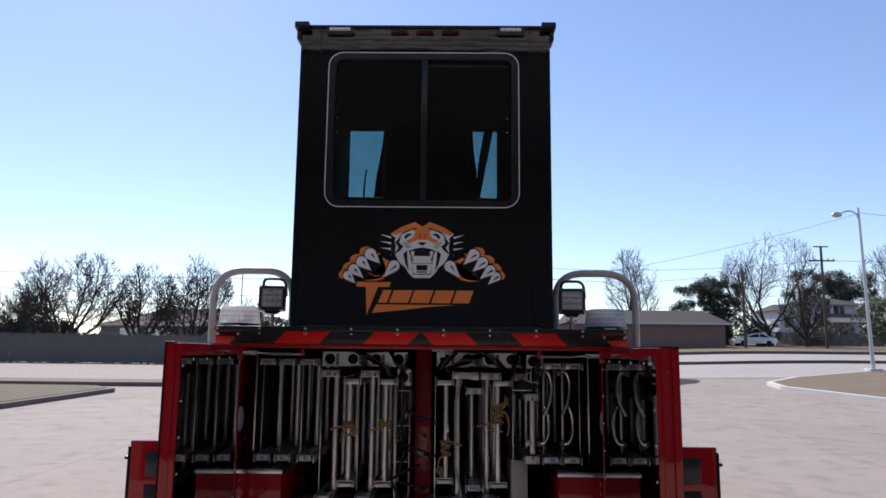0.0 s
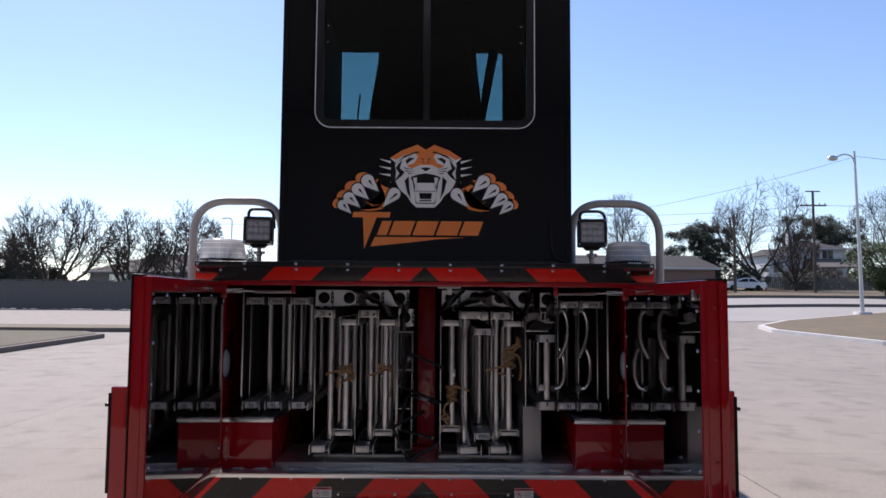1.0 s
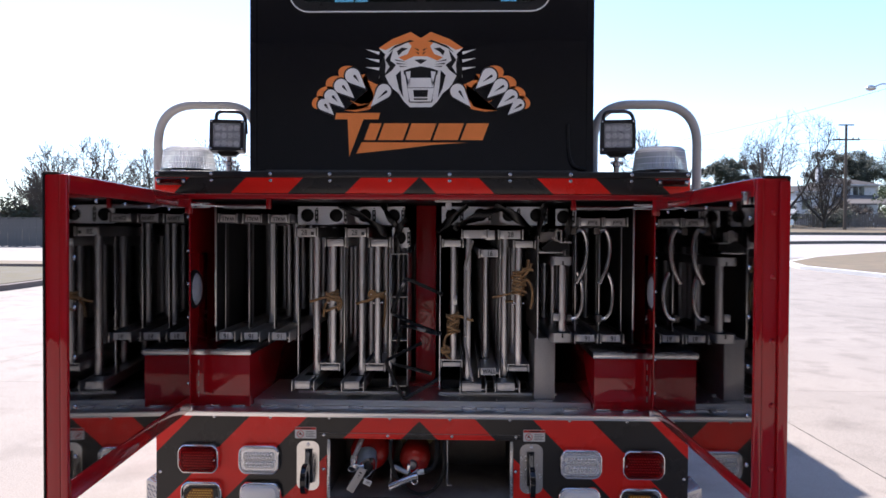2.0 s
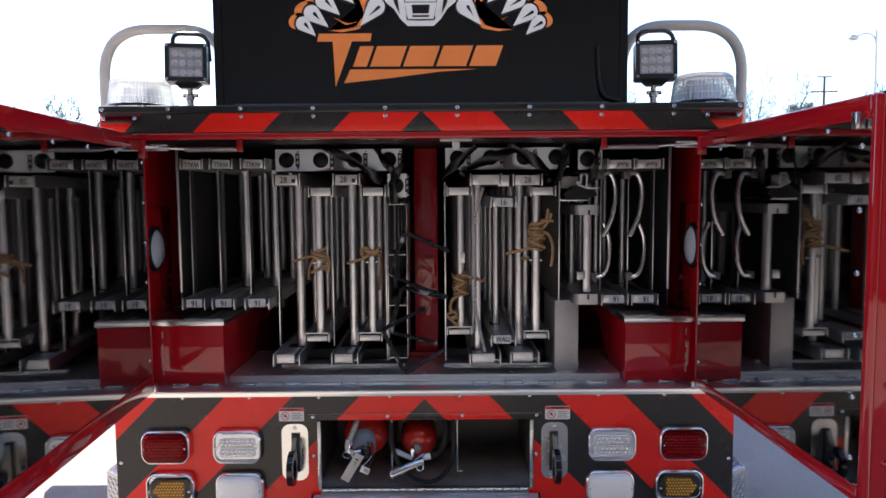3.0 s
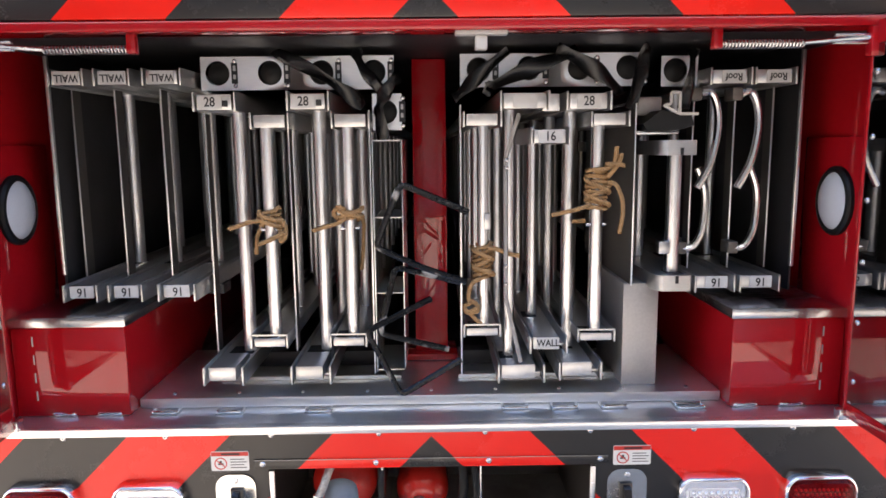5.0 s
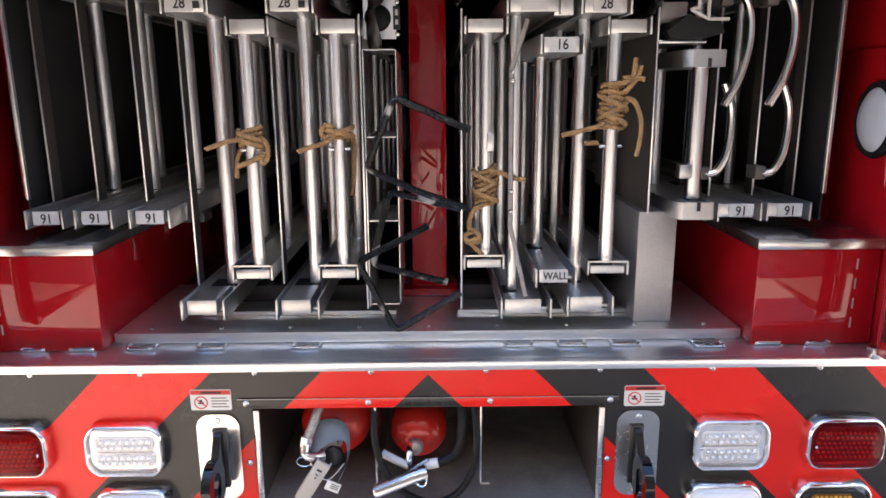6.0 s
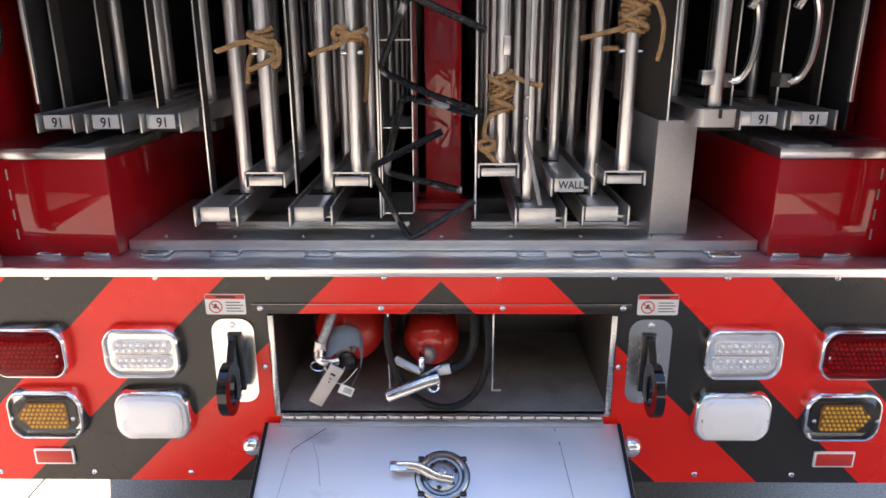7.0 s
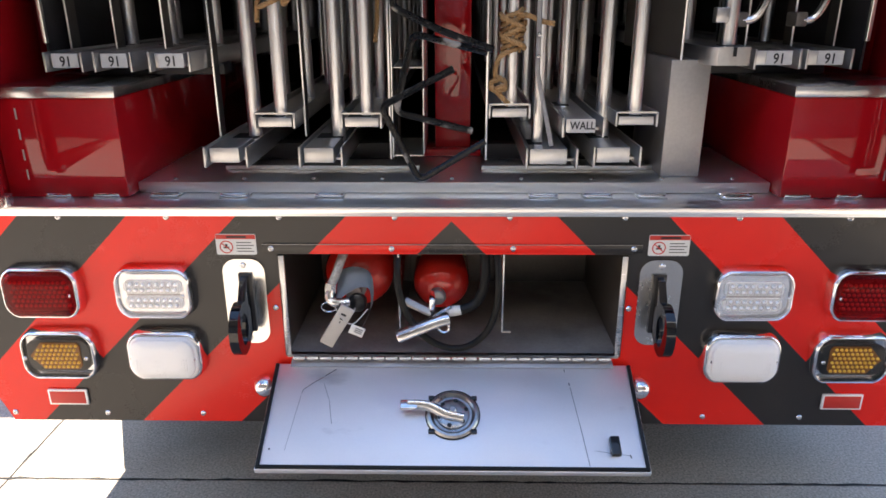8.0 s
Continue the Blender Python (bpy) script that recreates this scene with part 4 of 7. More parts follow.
    for cx, cz in ((-1, -1), (1, -1), (-1, 1), (1, 1)):
        again("bolt", BOLT, flood, tilt @ Vector((cx * 0.069, -0.034, cz * 0.064)), size=0.7)
    part("handle", moved(tube(rounded_path([(-0.060, 0.03, 0.06), (-0.060, 0.02, 0.125), (0.070, 0.02, 0.125), (0.078, 0.02, 0.02)], 0.045, 8), 0.0085, 10), tilt), BLACK_SATIN, flood)
    part("bracket", moved(prism([(-0.05, -0.072), (0.05, -0.072), (0.03, -0.09), (-0.03, -0.09)], 0.0, 0.03, 0.003), tilt), BLACK_SATIN, flood)
    knuckle = lathe([(0.030, 0.0), (0.030, 0.006), (0.013, 0.008), (0.013, 0.05), (0.017, 0.054), (0.017, 0.07), (0.011, 0.074), (0.011, 0.10)], (s * 0.893, 0.045, 1.986), "Z", 20)
    rod((s * 0.893 - 0.026, 0.045, 2.055), (s * 0.893 + 0.03, 0.045, 2.055), 0.008, bm=knuckle)
    part("knuckle_mount", knuckle, CHROME, flood, "chrome swivel mount")

# ---- tiller cab on the deck ----
CX, CZ0, CZ1, CD = 0.765, 1.986, 3.862, 1.72
WX0, WX1, WZ0, WZ1 = -0.597, 0.582, 2.722, 3.704
wcx, wcz, ww, wh = (WX0 + WX1) / 2, (WZ0 + WZ1) / 2, WX1 - WX0, WZ1 - WZ0
face_out = [(-CX, CZ0), (CX, CZ0), (CX, CZ1), (-CX, CZ1)]


def wall_with_hole(outer, hole, y0, y1):
    """A wall between a four-cornered outline and a rounded hole (seven points a corner, from the upper right)."""
    bm = bmesh.new()
    n = len(hole)
    corner = {0: 2, 1: 3, 2: 0, 3: 1}
    rows = []
    for y in (y0, y1):
        o = [bm.verts.new((a, y, b)) for a, b in outer]
        h = [bm.verts.new((a, y, b)) for a, b in hole]
        rows.append((o, h))
        for q in range(4):
            c = o[corner[q]]
            for i in range(6):
                bm.faces.new((c, h[q * 7 + i], h[q * 7 + i + 1]))
            j = (q * 7 + 6) % n
            bm.faces.new((c, h[j], h[(j + 1) % n], o[corner[(q + 1) % 4]]))
    (o0, h0), (o1, h1) = rows
    for i in range(4):
        bm.faces.new((o0[i], o0[(i + 1) % 4], o1[(i + 1) % 4], o1[i]))
    for i in range(n):
        bm.faces.new((h0[i], h0[(i + 1) % n], h1[(i + 1) % n], h1[i]))
    return bm


hole = round_rect(wcx, wcz, ww - 0.02, wh - 0.02, 0.085)
cab = part("tiller_cab", wall_with_hole(face_out, hole, CAB_Y, CAB_Y + 0.04), BLACK_PAINT, truck, "glossy black tiller cab with a rounded rear window", 20)
for s in (-1, 1):
    part("side_panel", box(min(s * CX, s * (CX - 0.035)), max(s * CX, s * (CX - 0.035)), CAB_Y + 0.041, CD, CZ0, CZ1, 0.003), BLACK_PAINT, cab)
    part("corner_post", prism(round_rect(s * (CX - 0.006), (CZ0 + CZ1) / 2, 0.03, CZ1 - CZ0, 0.012, 3), CAB_Y - 0.004, CAB_Y + 0.0, 0.0), BLACK_PAINT, cab)
    part("seam", box(s * 0.650 - 0.002, s * 0.650 + 0.002, CAB_Y - 0.003, CAB_Y - 0.0005, 3.69, 3.845), BLACK_SATIN, cab)
    part("gutter_end", box(s * 0.762 - 0.045, s * 0.762 + 0.045, CAB_Y - 0.06, CAB_Y + 0.15, 3.842, 3.882, 0.006), BLACK_SATIN, cab)
    part("gutter_leg", box(s * 0.785 - 0.012, s * 0.785 + 0.012, CAB_Y - 0.03, CAB_Y + 0.10, 3.78, 3.848, 0.004), BLACK_SATIN, cab)
    wl_ = part("scene_light", prism(round_rect(s * 0.531, 3.838, 0.172, 0.046, 0.018), CAB_Y - 0.022, CAB_Y - 0.001, 0.004), BLACK_SATIN, cab, "oblong white scene light in a black housing")
    part("lens", prism(round_rect(s * 0.531, 3.846, 0.128, 0.020, 0.006), CAB_Y - 0.028, CAB_Y - 0.020, 0.002), LED_WHITE, wl_)
    for k in range(7):
        part("rib", box(s * 0.531 - 0.056 + 0.0175 * k, s * 0.531 - 0.050 + 0.0175 * k, CAB_Y - 0.031, CAB_Y - 0.027, 3.832, 3.842 + 0.004 * (k % 2), 0.001), BLACK_SATIN, wl_)
for x in (-0.161, -0.001, 0.157):
    ml = part("marker_light", prism(round_rect(x, 3.834, 0.112, 0.026, 0.012), CAB_Y - 0.014, CAB_Y - 0.001, 0.003), BLACK_SATIN, cab, "small red marker light")
    part("lens", prism(round_rect(x, 3.834, 0.092, 0.018, 0.008), CAB_Y - 0.022, CAB_Y - 0.012, 0.003), LENS_RED, ml)
part("cab_roof", box(-CX, CX, CAB_Y - 0.012, CD, CZ1, CZ1 + 0.02, 0.006), BLACK_SATIN, cab)
part("cab_floor", box(-CX + 0.036, CX - 0.036, CAB_Y + 0.041, CD - 0.04, CZ0, CZ0 + 0.03), BLACK_MATT, cab)
front_hole = round_rect(-0.090, 3.450, 1.294, 0.644, 0.02)
part("front_wall", wall_with_hole(face_out, front_hole, CD + 0.001, CD + 0.04), BLACK_PAINT, cab, "", 20)
wind = part("windscreen", box(-0.75, 0.56, CD + 0.015, CD + 0.021, 3.11, 3.785), GLASS_CLEAR, cab)
wind.visible_shadow = False
for s in (-1, 1):
    part("side_liner", box(min(s * (CX - 0.036), s * (CX - 0.05)), max(s * (CX - 0.036), s * (CX - 0.05)), CAB_Y + 0.041, CD, CZ0 + 0.031, 3.77), LINER_BLACK, cab)
part("liner_roof", box(-CX + 0.036, CX - 0.036, CAB_Y + 0.041, CD, 3.772, 3.79), LINER_BLACK, cab)
# inside: high-backed seat that narrows upwards, steering column, strut
seat = part("driver_seat", prism([(-0.494, 3.06), (-0.470, 3.30), (-0.424, 3.60), (-0.404, 3.80), (0.342, 3.76), (0.352, 3.58), (0.376, 3.38), (0.400, 3.10)], 1.60, 1.67, 0.004), BLACK_MATT, cab)
part("seat_back", box(-0.325, 0.27, 0.75, 0.95, 2.45, 3.55, 0.06, None, 3), BLACK_MATT, seat)
part("seat_cushion", box(-0.40, 0.30, 0.95, 1.35, 2.35, 2.5, 0.04), BLACK_MATT, seat)
part("strut", prism([(0.445, 3.76), (0.523, 3.76), (0.398, 3.10), (0.360, 3.10), (0.392, 3.44)], 1.62, 1.67, 0.003), BLACK_MATT, cab)
part("mirror_arm", tube(smooth_path([(-0.578, 1.66, 3.10), (-0.575, 1.66, 3.25), (-0.560, 1.66, 3.40)]), 0.008, 6), BLACK_MATT, cab)
part("dashboard", box(-0.70, 0.70, 1.25, 1.66, 2.55, 3.078, 0.04), LINER_BLACK, cab)
# window: bright bead, black frame, two panes with a middle bar
trim = ring(round_rect(wcx, wcz, ww, wh, 0.09), round_rect(wcx, wcz, ww - 0.010, wh - 0.010, 0.085), CAB_Y - 0.007, CAB_Y - 0.0005)
bevelled(trim, 0.0015)
window = part("window", trim, CAB_TRIM, cab, "rounded sliding window with a bright metal bead")
part("frame", ring(round_rect(wcx, wcz, ww - 0.0105, wh - 0.0105, 0.085), round_rect(wcx, wcz, ww - 0.09, wh - 0.09, 0.05), CAB_Y - 0.006, CAB_Y + 0.03), BLACK_SATIN, window)
part("middle_bar", box(-0.018, 0.018, CAB_Y - 0.002, CAB_Y + 0.03, WZ0 + 0.045, WZ1 - 0.045, 0.003), BLACK_SATIN, window)
for x0, x1, dy in ((WX0 + 0.030, -0.010, 0.008), (0.010, WX1 - 0.030, 0.014)):
    pane = part("pane", box(x0, x1, CAB_Y + dy, CAB_Y + dy + 0.005, WZ0 + 0.030, WZ1 - 0.030), GLASS, window, "dark tinted pane")
    pane.visible_shadow = False
part("track_bar", box(0.0185, WX1 - 0.046, CAB_Y + 0.022, CAB_Y + 0.028, WZ1 - 0.085, WZ1 - 0.07), ALU, window)
for x in (WX0 + 0.065, WX1 - 0.075):
    for z in (3.19, 3.28):
        again("screw", SCREW, window, (x, CAB_Y - 0.006, z), size=0.6)
part("side_mirror", lathe([(0.07, 0.0), (0.068, 0.02), (0.05, 0.05), (0.01, 0.06)], (CX, 0.35, 3.115), "X", 24), BLACK_PAINT, cab)
part("cable", tube(smooth_path([(0.66, CAB_Y - 0.012, 2.22), (0.665, CAB_Y - 0.012, 2.10), (0.685, CAB_Y - 0.02, 2.035), (0.74, CAB_Y - 0.03, 2.015)]), 0.006, 8), RUBBER, cab)
part("base_trim", box(-0.70, 0.70, CAB_Y - 0.02, CAB_Y - 0.001, 1.988, 2.012, 0.004), BLACK_SATIN, cab)

# emblem: flat vinyl pieces on the cab's rear face
EY = CAB_Y - 0.0008


def decal(name, outline, mat, layer, parent):
    return part(name, prism(outline, EY - 0.0006 * (layer + 1), EY - 0.0006 * layer), mat, parent, smooth=0)


def oval(cx, cz, rx, rz, turn=0.0, n=20, drop=0.0):
    out = []
    for i in range(n):
        a = math.tau * i / n
        x, z = rx * math.cos(a) * (1 - drop * math.sin(a)), rz * math.sin(a)
        c, q = math.cos(radians(turn)), math.sin(radians(turn))
        out.append((cx + x * c - z * q, cz + x * q + z * c))
    return out


def both(pts):
    """An outline that is the same on both sides, from its right half, top to bottom."""
    return pts + [(-a, b) for a, b in pts[::-1] if abs(a) > 1e-6]


def drop_shape(cx, cz, r, tx, tz, n=14):
    """A curved drop from a round head to a point."""
    away = math.atan2(cz - tz, cx - tx)
    arc = [(cx + r * math.cos(away + math.pi * (k / n - 0.5) * 1.25), cz + r * math.sin(away + math.pi * (k / n - 0.5) * 1.25)) for k in range(n + 1)]
    return arc + [(tx, tz)]


emblem = part("emblem", prism(both([(0.0, 2.604), (0.045, 2.632), (0.125, 2.600), (0.188, 2.560), (0.160, 2.535), (0.182, 2.470), (0.188, 2.430), (0.140, 2.392), (0.100, 2.360), (0.075, 2.322), (0.048, 2.297)]), EY - 0.0006, EY), VINYL_WHITE, cab, "orange and white team emblem of vinyl", 0)
decal("orange_cap", both([(0.0, 2.606), (0.045, 2.634), (0.128, 2.602), (0.190, 2.562), (0.158, 2.553), (0.118, 2.575), (0.060, 2.592), (0.042, 2.570), (0.060, 2.535), (0.100, 2.520), (0.075, 2.505), (0.030, 2.525)]), ORANGE, 1, emblem)
for s in (-1, 1):
    def fl(pts):
        return [(s * a, b) for a, b in (pts if s > 0 else pts[::-1])]
    for bar in ([(0.030, 2.592), (0.048, 2.598), (0.118, 2.572), (0.150, 2.540), (0.122, 2.560), (0.066, 2.584)],
                [(0.058, 2.560), (0.086, 2.564), (0.108, 2.548), (0.100, 2.528), (0.084, 2.545)],
                [(0.125, 2.556), (0.160, 2.508), (0.140, 2.478), (0.172, 2.430), (0.130, 2.462), (0.112, 2.486), (0.138, 2.506)],
                [(0.166, 2.532), (0.186, 2.470), (0.186, 2.428), (0.135, 2.386), (0.162, 2.440), (0.158, 2.486)],
                [(0.060, 2.498), (0.118, 2.512), (0.112, 2.505)], [(0.060, 2.489), (0.112, 2.496), (0.105, 2.489)], [(0.060, 2.480), (0.098, 2.482), (0.092, 2.476)],
                [(0.090, 2.462), (0.112, 2.440), (0.098, 2.380), (0.078, 2.340), (0.086, 2.400)],
                [(0.0, 2.512), (0.028, 2.508), (0.0, 2.490)], [(0.010, 2.556), (0.030, 2.562), (0.010, 2.548)], [(0.008, 2.540), (0.024, 2.546), (0.008, 2.532)]):
        decal("black_bar", fl(bar), VINYL_BLACK, 2, emblem)
    decal("white_bar", fl([(0.046, 2.458), (0.068, 2.455), (0.050, 2.385)]), VINYL_WHITE, 3, emblem)
    decal("grey_bar", fl([(0.070, 2.440), (0.084, 2.448), (0.062, 2.340), (0.052, 2.330)]), VINYL_WHITE, 3, emblem)
    for k in range(3):
        decal("spike", fl([(0.186, 2.545 - 0.035 * k), (0.250, 2.557 - 0.040 * k), (0.188, 2.532 - 0.035 * k)]), VINYL_WHITE, 0, emblem)
    # side clusters of orange lobes with white drops
    for cx, cz, rx, rz, tn in ((0.322, 2.446, 0.052, 0.036, 15), (0.382, 2.402, 0.048, 0.036, 0), (0.428, 2.358, 0.044, 0.032, -15), (0.460, 2.318, 0.034, 0.028, -30)):
        decal("orange_lobe", oval(s * cx, cz, rx, rz, s * tn), ORANGE, 0, emblem)
    decal("orange_lobe", fl([(0.250, 2.446), (0.270, 2.412), (0.240, 2.420), (0.205, 2.402), (0.140, 2.382), (0.150, 2.355), (0.195, 2.350), (0.225, 2.320), (0.240, 2.298), (0.285, 2.286), (0.345, 2.282), (0.290, 2.276), (0.235, 2.286), (0.205, 2.300), (0.215, 2.360), (0.235, 2.395), (0.290, 2.440)][::-1]), ORANGE, 0, emblem)
    decal("orange_lobe", fl([(0.232, 2.314), (0.275, 2.308), (0.325, 2.330), (0.280, 2.302)]), ORANGE, 0, emblem)
    for cx, cz, r, tx, tz in ((0.308, 2.438, 0.034, 0.248, 2.380), (0.360, 2.392, 0.032, 0.300, 2.338), (0.406, 2.346, 0.030, 0.344, 2.294), (0.440, 2.308, 0.026, 0.392, 2.262), (0.166, 2.368, 0.033, 0.226, 2.298)):
        decal("black_drop", drop_shape(s * cx, cz, r + 0.007, s * tx, tz - 0.010), VINYL_BLACK, 1, emblem)
        decal("white_drop", drop_shape(s * cx, cz, r, s * tx, tz), VINYL_WHITE, 2, emblem)
        decal("black_bar", drop_shape(s * cx + 0.010, cz - 0.002, 0.006, s * (cx * 0.5 + tx * 0.5), cz * 0.5 + tz * 0.5, 6), VINYL_BLACK, 3, emblem)
decal("black_field", both([(0.0, 2.480), (0.045, 2.472), (0.078, 2.460), (0.070, 2.400), (0.052, 2.318), (0.0, 2.316)]), VINYL_BLACK, 2, emblem)
decal("white_block", [(-0.050, 2.428), (0.050, 2.428), (0.058, 2.398), (0.058, 2.385), (-0.058, 2.385), (-0.058, 2.398)], VINYL_WHITE, 3, emblem)
decal("white_block", both([(0.0, 2.382), (0.060, 2.382), (0.048, 2.322), (0.0, 2.322)]), VINYL_WHITE, 3, emblem)
decal("dark_block", both([(0.0, 2.374), (0.034, 2.374), (0.030, 2.342), (0.0, 2.342)]), VINYL_BLACK, 4, emblem)
decal("dark_block", both([(0.0, 2.336), (0.032, 2.336), (0.030, 2.329), (0.0, 2.329)]), VINYL_BLACK, 4, emblem)
# slanted orange slabs and a tapering underline
decal("orange_slab", [(-0.382, 2.271), (-0.183, 2.271), (-0.190, 2.242), (-0.258, 2.242), (-0.322, 2.074), (-0.330, 2.242), (-0.388, 2.242)], ORANGE, 0, emblem)
lx = -0.256
for w in (0.052, 0.112, 0.112, 0.112, 0.100):
    decal("orange_slab", [(lx, 2.149), (lx + w, 2.149), (lx + w + 0.028, 2.224), (lx + 0.028, 2.224)], ORANGE, 0, emblem)
    lx += w + 0.012
decal("orange_underline", [(-0.266, 2.139), (0.212, 2.138), (0.060, 2.128), (-0.100, 2.108), (-0.290, 2.088)], ORANGE, 0, emblem)

# ---- ladders stored on edge in the tunnel ----


def low_rail(xc, w, z0, z1, y0, y1, nested=False):
    """The lower rail: a hollow beam between two side flanges that stand out beyond its end."""
    bm = bmesh.new()
    gap_l, gap_r = (0.004, 0.004) if nested else (0.006, 0.020)
    for s in (-1, 1):
        xa, xb = sorted((xc + s * w / 2, xc + s * (w / 2 - 0.005)))
        box(xa, xb, y0, y1, z0 - (0.0 if nested else 0.006), z1 + 0.001, 0.001, bm)
    left, right = xc - w / 2 + 0.005 + gap_l, xc + w / 2 - 0.005 - gap_r
    top = z1 - (0.012 if nested else 0.003)
    box(left, right, y0 + (0.006 if nested else 0.016), y1, z0 + 0.003, top, 0.0015, bm)
    if nested:
        box(xc - w / 2 + 0.005, xc + w / 2 - 0.005, y0 + 0.001, y0 + 0.004, z1 - 0.003, z1 + 0.001, 0.0, bm)
    else:
        box(right, xc + w / 2 - 0.005, y0 + 0.05, y1, z0 + 0.003, z0 + 0.010, 0.001, bm)
    return bm


def high_rail(xc, w, z0, z1, y0, y1):
    """The upper rail, the same beam turned over."""
    bm = bmesh.new()
    for s in (-1, 1):
        xa, xb = sorted((xc + s * w / 2, xc + s * (w / 2 - 0.005)))
        box(xa, xb, y0, y1, z0 - 0.001, z1 + 0.004, 0.001, bm)
    box(xc - w / 2 + 0.009, xc + w / 2 - 0.012, y0 + 0.008, y1, z0 + 0.003, z1 - 0.002, 0.0015, bm)
    return bm


def ladder(label, x_top, x_bot, w, z_bot, z_top, y0, rung_x, rung_y, rung_r=0.0165, h=0.040, length=4.6, mark="", mark_low="", flip=False, marks_at=0.0, nested=False):
    """A ladder on its side: two rails one above the other and upright rungs between them."""
    lad = thing("ladder", ((x_top + x_bot) / 2, y0 + 2, z_bot), label, "ladder", "ladders in the rear compartment")
    lo = part("rail", low_rail(x_bot, w, z_bot, z_bot + h, y0, y0 + length, nested), ALU, lad)
    hi = part("rail", high_rail(x_top, w, z_top - h, z_top, y0, y0 + length), ALU, lad)
    part("rung_hole", box(max(rung_x - rung_r * 2.7, x_bot - w / 2 + 0.012), rung_x + rung_r * 0.7, rung_y - 0.036, rung_y + 0.03, z_bot + h - (0.014 if nested else 0.005), z_bot + h - (0.0105 if nested else 0.0015)), RUBBER, lo)
    me = link("rung", fluted(z_bot + 0.004, z_top - 0.004, rung_r), ALU_V, 50)
    for i in range(int((length - (rung_y - y0)) / 0.3556)):
        again("rung", me, lad, (rung_x, rung_y + 0.3556 * i, 0))
    turn = (90, 180, 0) if flip else (90, 0, 0)
    for text, xc, zc, par in ((mark, x_top, z_top - h / 2, hi), (mark_low, x_bot, z_bot + h / 2, lo)):
        if text:
            tw = 0.062
            yt = y0 + (0.0055 if par is hi else 0.0135)
            part("tape", box(xc + marks_at - tw / 2, xc + marks_at + tw / 2, yt, yt + 0.0023, zc - 0.0165, zc + 0.0165), TAPE, par, "white tape with a hand-written mark")
            writing(text, 0.034 if len(text) < 4 else 0.027, (xc + marks_at, yt - 0.0005, zc), INK, par, turn, squeeze=0.85)
    return lad


def rope_on(lad, x, y, z0, z1, turns, r=0.0165, tail=(), grip=0.0068, tilt=0.004, over=()):
    """A halyard lashed round a rung: one continuous tight coil, strands that cross over it, and loose tails."""
    bm = bmesh.new()
    n = int(turns * 14)
    coil = []
    for i in range(n + 1):
        a, k = math.tau * i / 14 + 0.6, i / n
        wob = math.sin(5.3 * k * turns + 1.7) * 0.0016
        rr = r + grip * (0.98 + 0.10 * math.sin(2.1 * a))
        coil.append((x + rr * math.cos(a) * 1.06 + wob, y + rr * math.sin(a), z0 + (z1 - z0) * k + tilt * math.cos(a) + 0.0016 * math.sin(3 * a + k * 9)))
    strand(coil, grip, bm)
    front = y - r - grip * 2.2
    for xa, za, xb, zb in over:
        strand(smooth_path([(x + xa, y + 0.004, za), (x + xa * 0.8, front + 0.008, za * 0.8 + zb * 0.2), (x + (xa + xb) / 2, front, (za + zb) / 2), (x + xb * 0.8, front + 0.008, za * 0.2 + zb * 0.8), (x + xb, y + 0.004, zb)], 5), grip, bm)
    for t in tail:
        strand(smooth_path(t, 8), grip * 0.94, bm)
    return part("rope", bm, ROPE, lad, "tan manila rope lashed round a rung", 60)


def strand(pts, r, bm):
    """Three twisted strands along a line."""
    pts = [Vector(p) for p in pts]
    fine = []
    for a, b in zip(pts, pts[1:]):
        n = max(1, int((b - a).length / 0.006))
        fine += [a.lerp(b, i / n) for i in range(n)]
    fine.append(pts[-1])
    for k in range(3):
        line, run = [], 0.0
        for i, p in enumerate(fine):
            d = (fine[min(i + 1, len(fine) - 1)] - fine[max(i - 1, 0)])
            d = d.normalized() if d.length > 1e-9 else Vector((0, 0, 1))
            u = d.cross(Vector((0.31, 0.8, 0.52))).normalized()
            v = d.cross(u)
            if i:
                run += (p - fine[i - 1]).length
            a = run / (r * 2.3) * math.tau / 2 + k * math.tau / 3
            line.append(p + (u * math.cos(a) + v * math.sin(a)) * r * 0.56)
        tube(line, r * 0.54, 6, bm)


def divider(x, y0, y1, z0, z1, mat=ALU_V, lip=0.0, name="divider"):
    d = part(name, box(x - 0.0022, x + 0.0022, y0, y0 + 0.005, z0, z1, 0.0008), mat, truck, "thin upright aluminium divider")
    # same aluminium as the edge; its dark reflections are put into the web's colour
    part("web", box(x - 0.0015, x + 0.0015, y0 + 0.005, y1, z0 + 0.002, z1 - 0.002), SHADED_WEB, d, "aluminium side of the divider with its dark reflection put into the colour")
    return d


# left bay: three roof-height wall ladders on the locker, two extension ladders on the floor
for xt, xb in ((-0.930, -0.940), (-0.812, -0.820), (-0.684, -0.682)):
    ladder("aluminium wall ladder stored on its side with hand-written tape marks", xt, xb, 0.094 if xt < -0.7 else 0.102, 1.212, 1.816, 0.13, (xt + xb) / 2 - 0.012, 0.54, 0.0195, mark="WALL", mark_low="16", flip=True)
for x in (-0.989, -0.870, -0.743):
    divider(x, 0.272, 0.322, 1.252, 1.778)
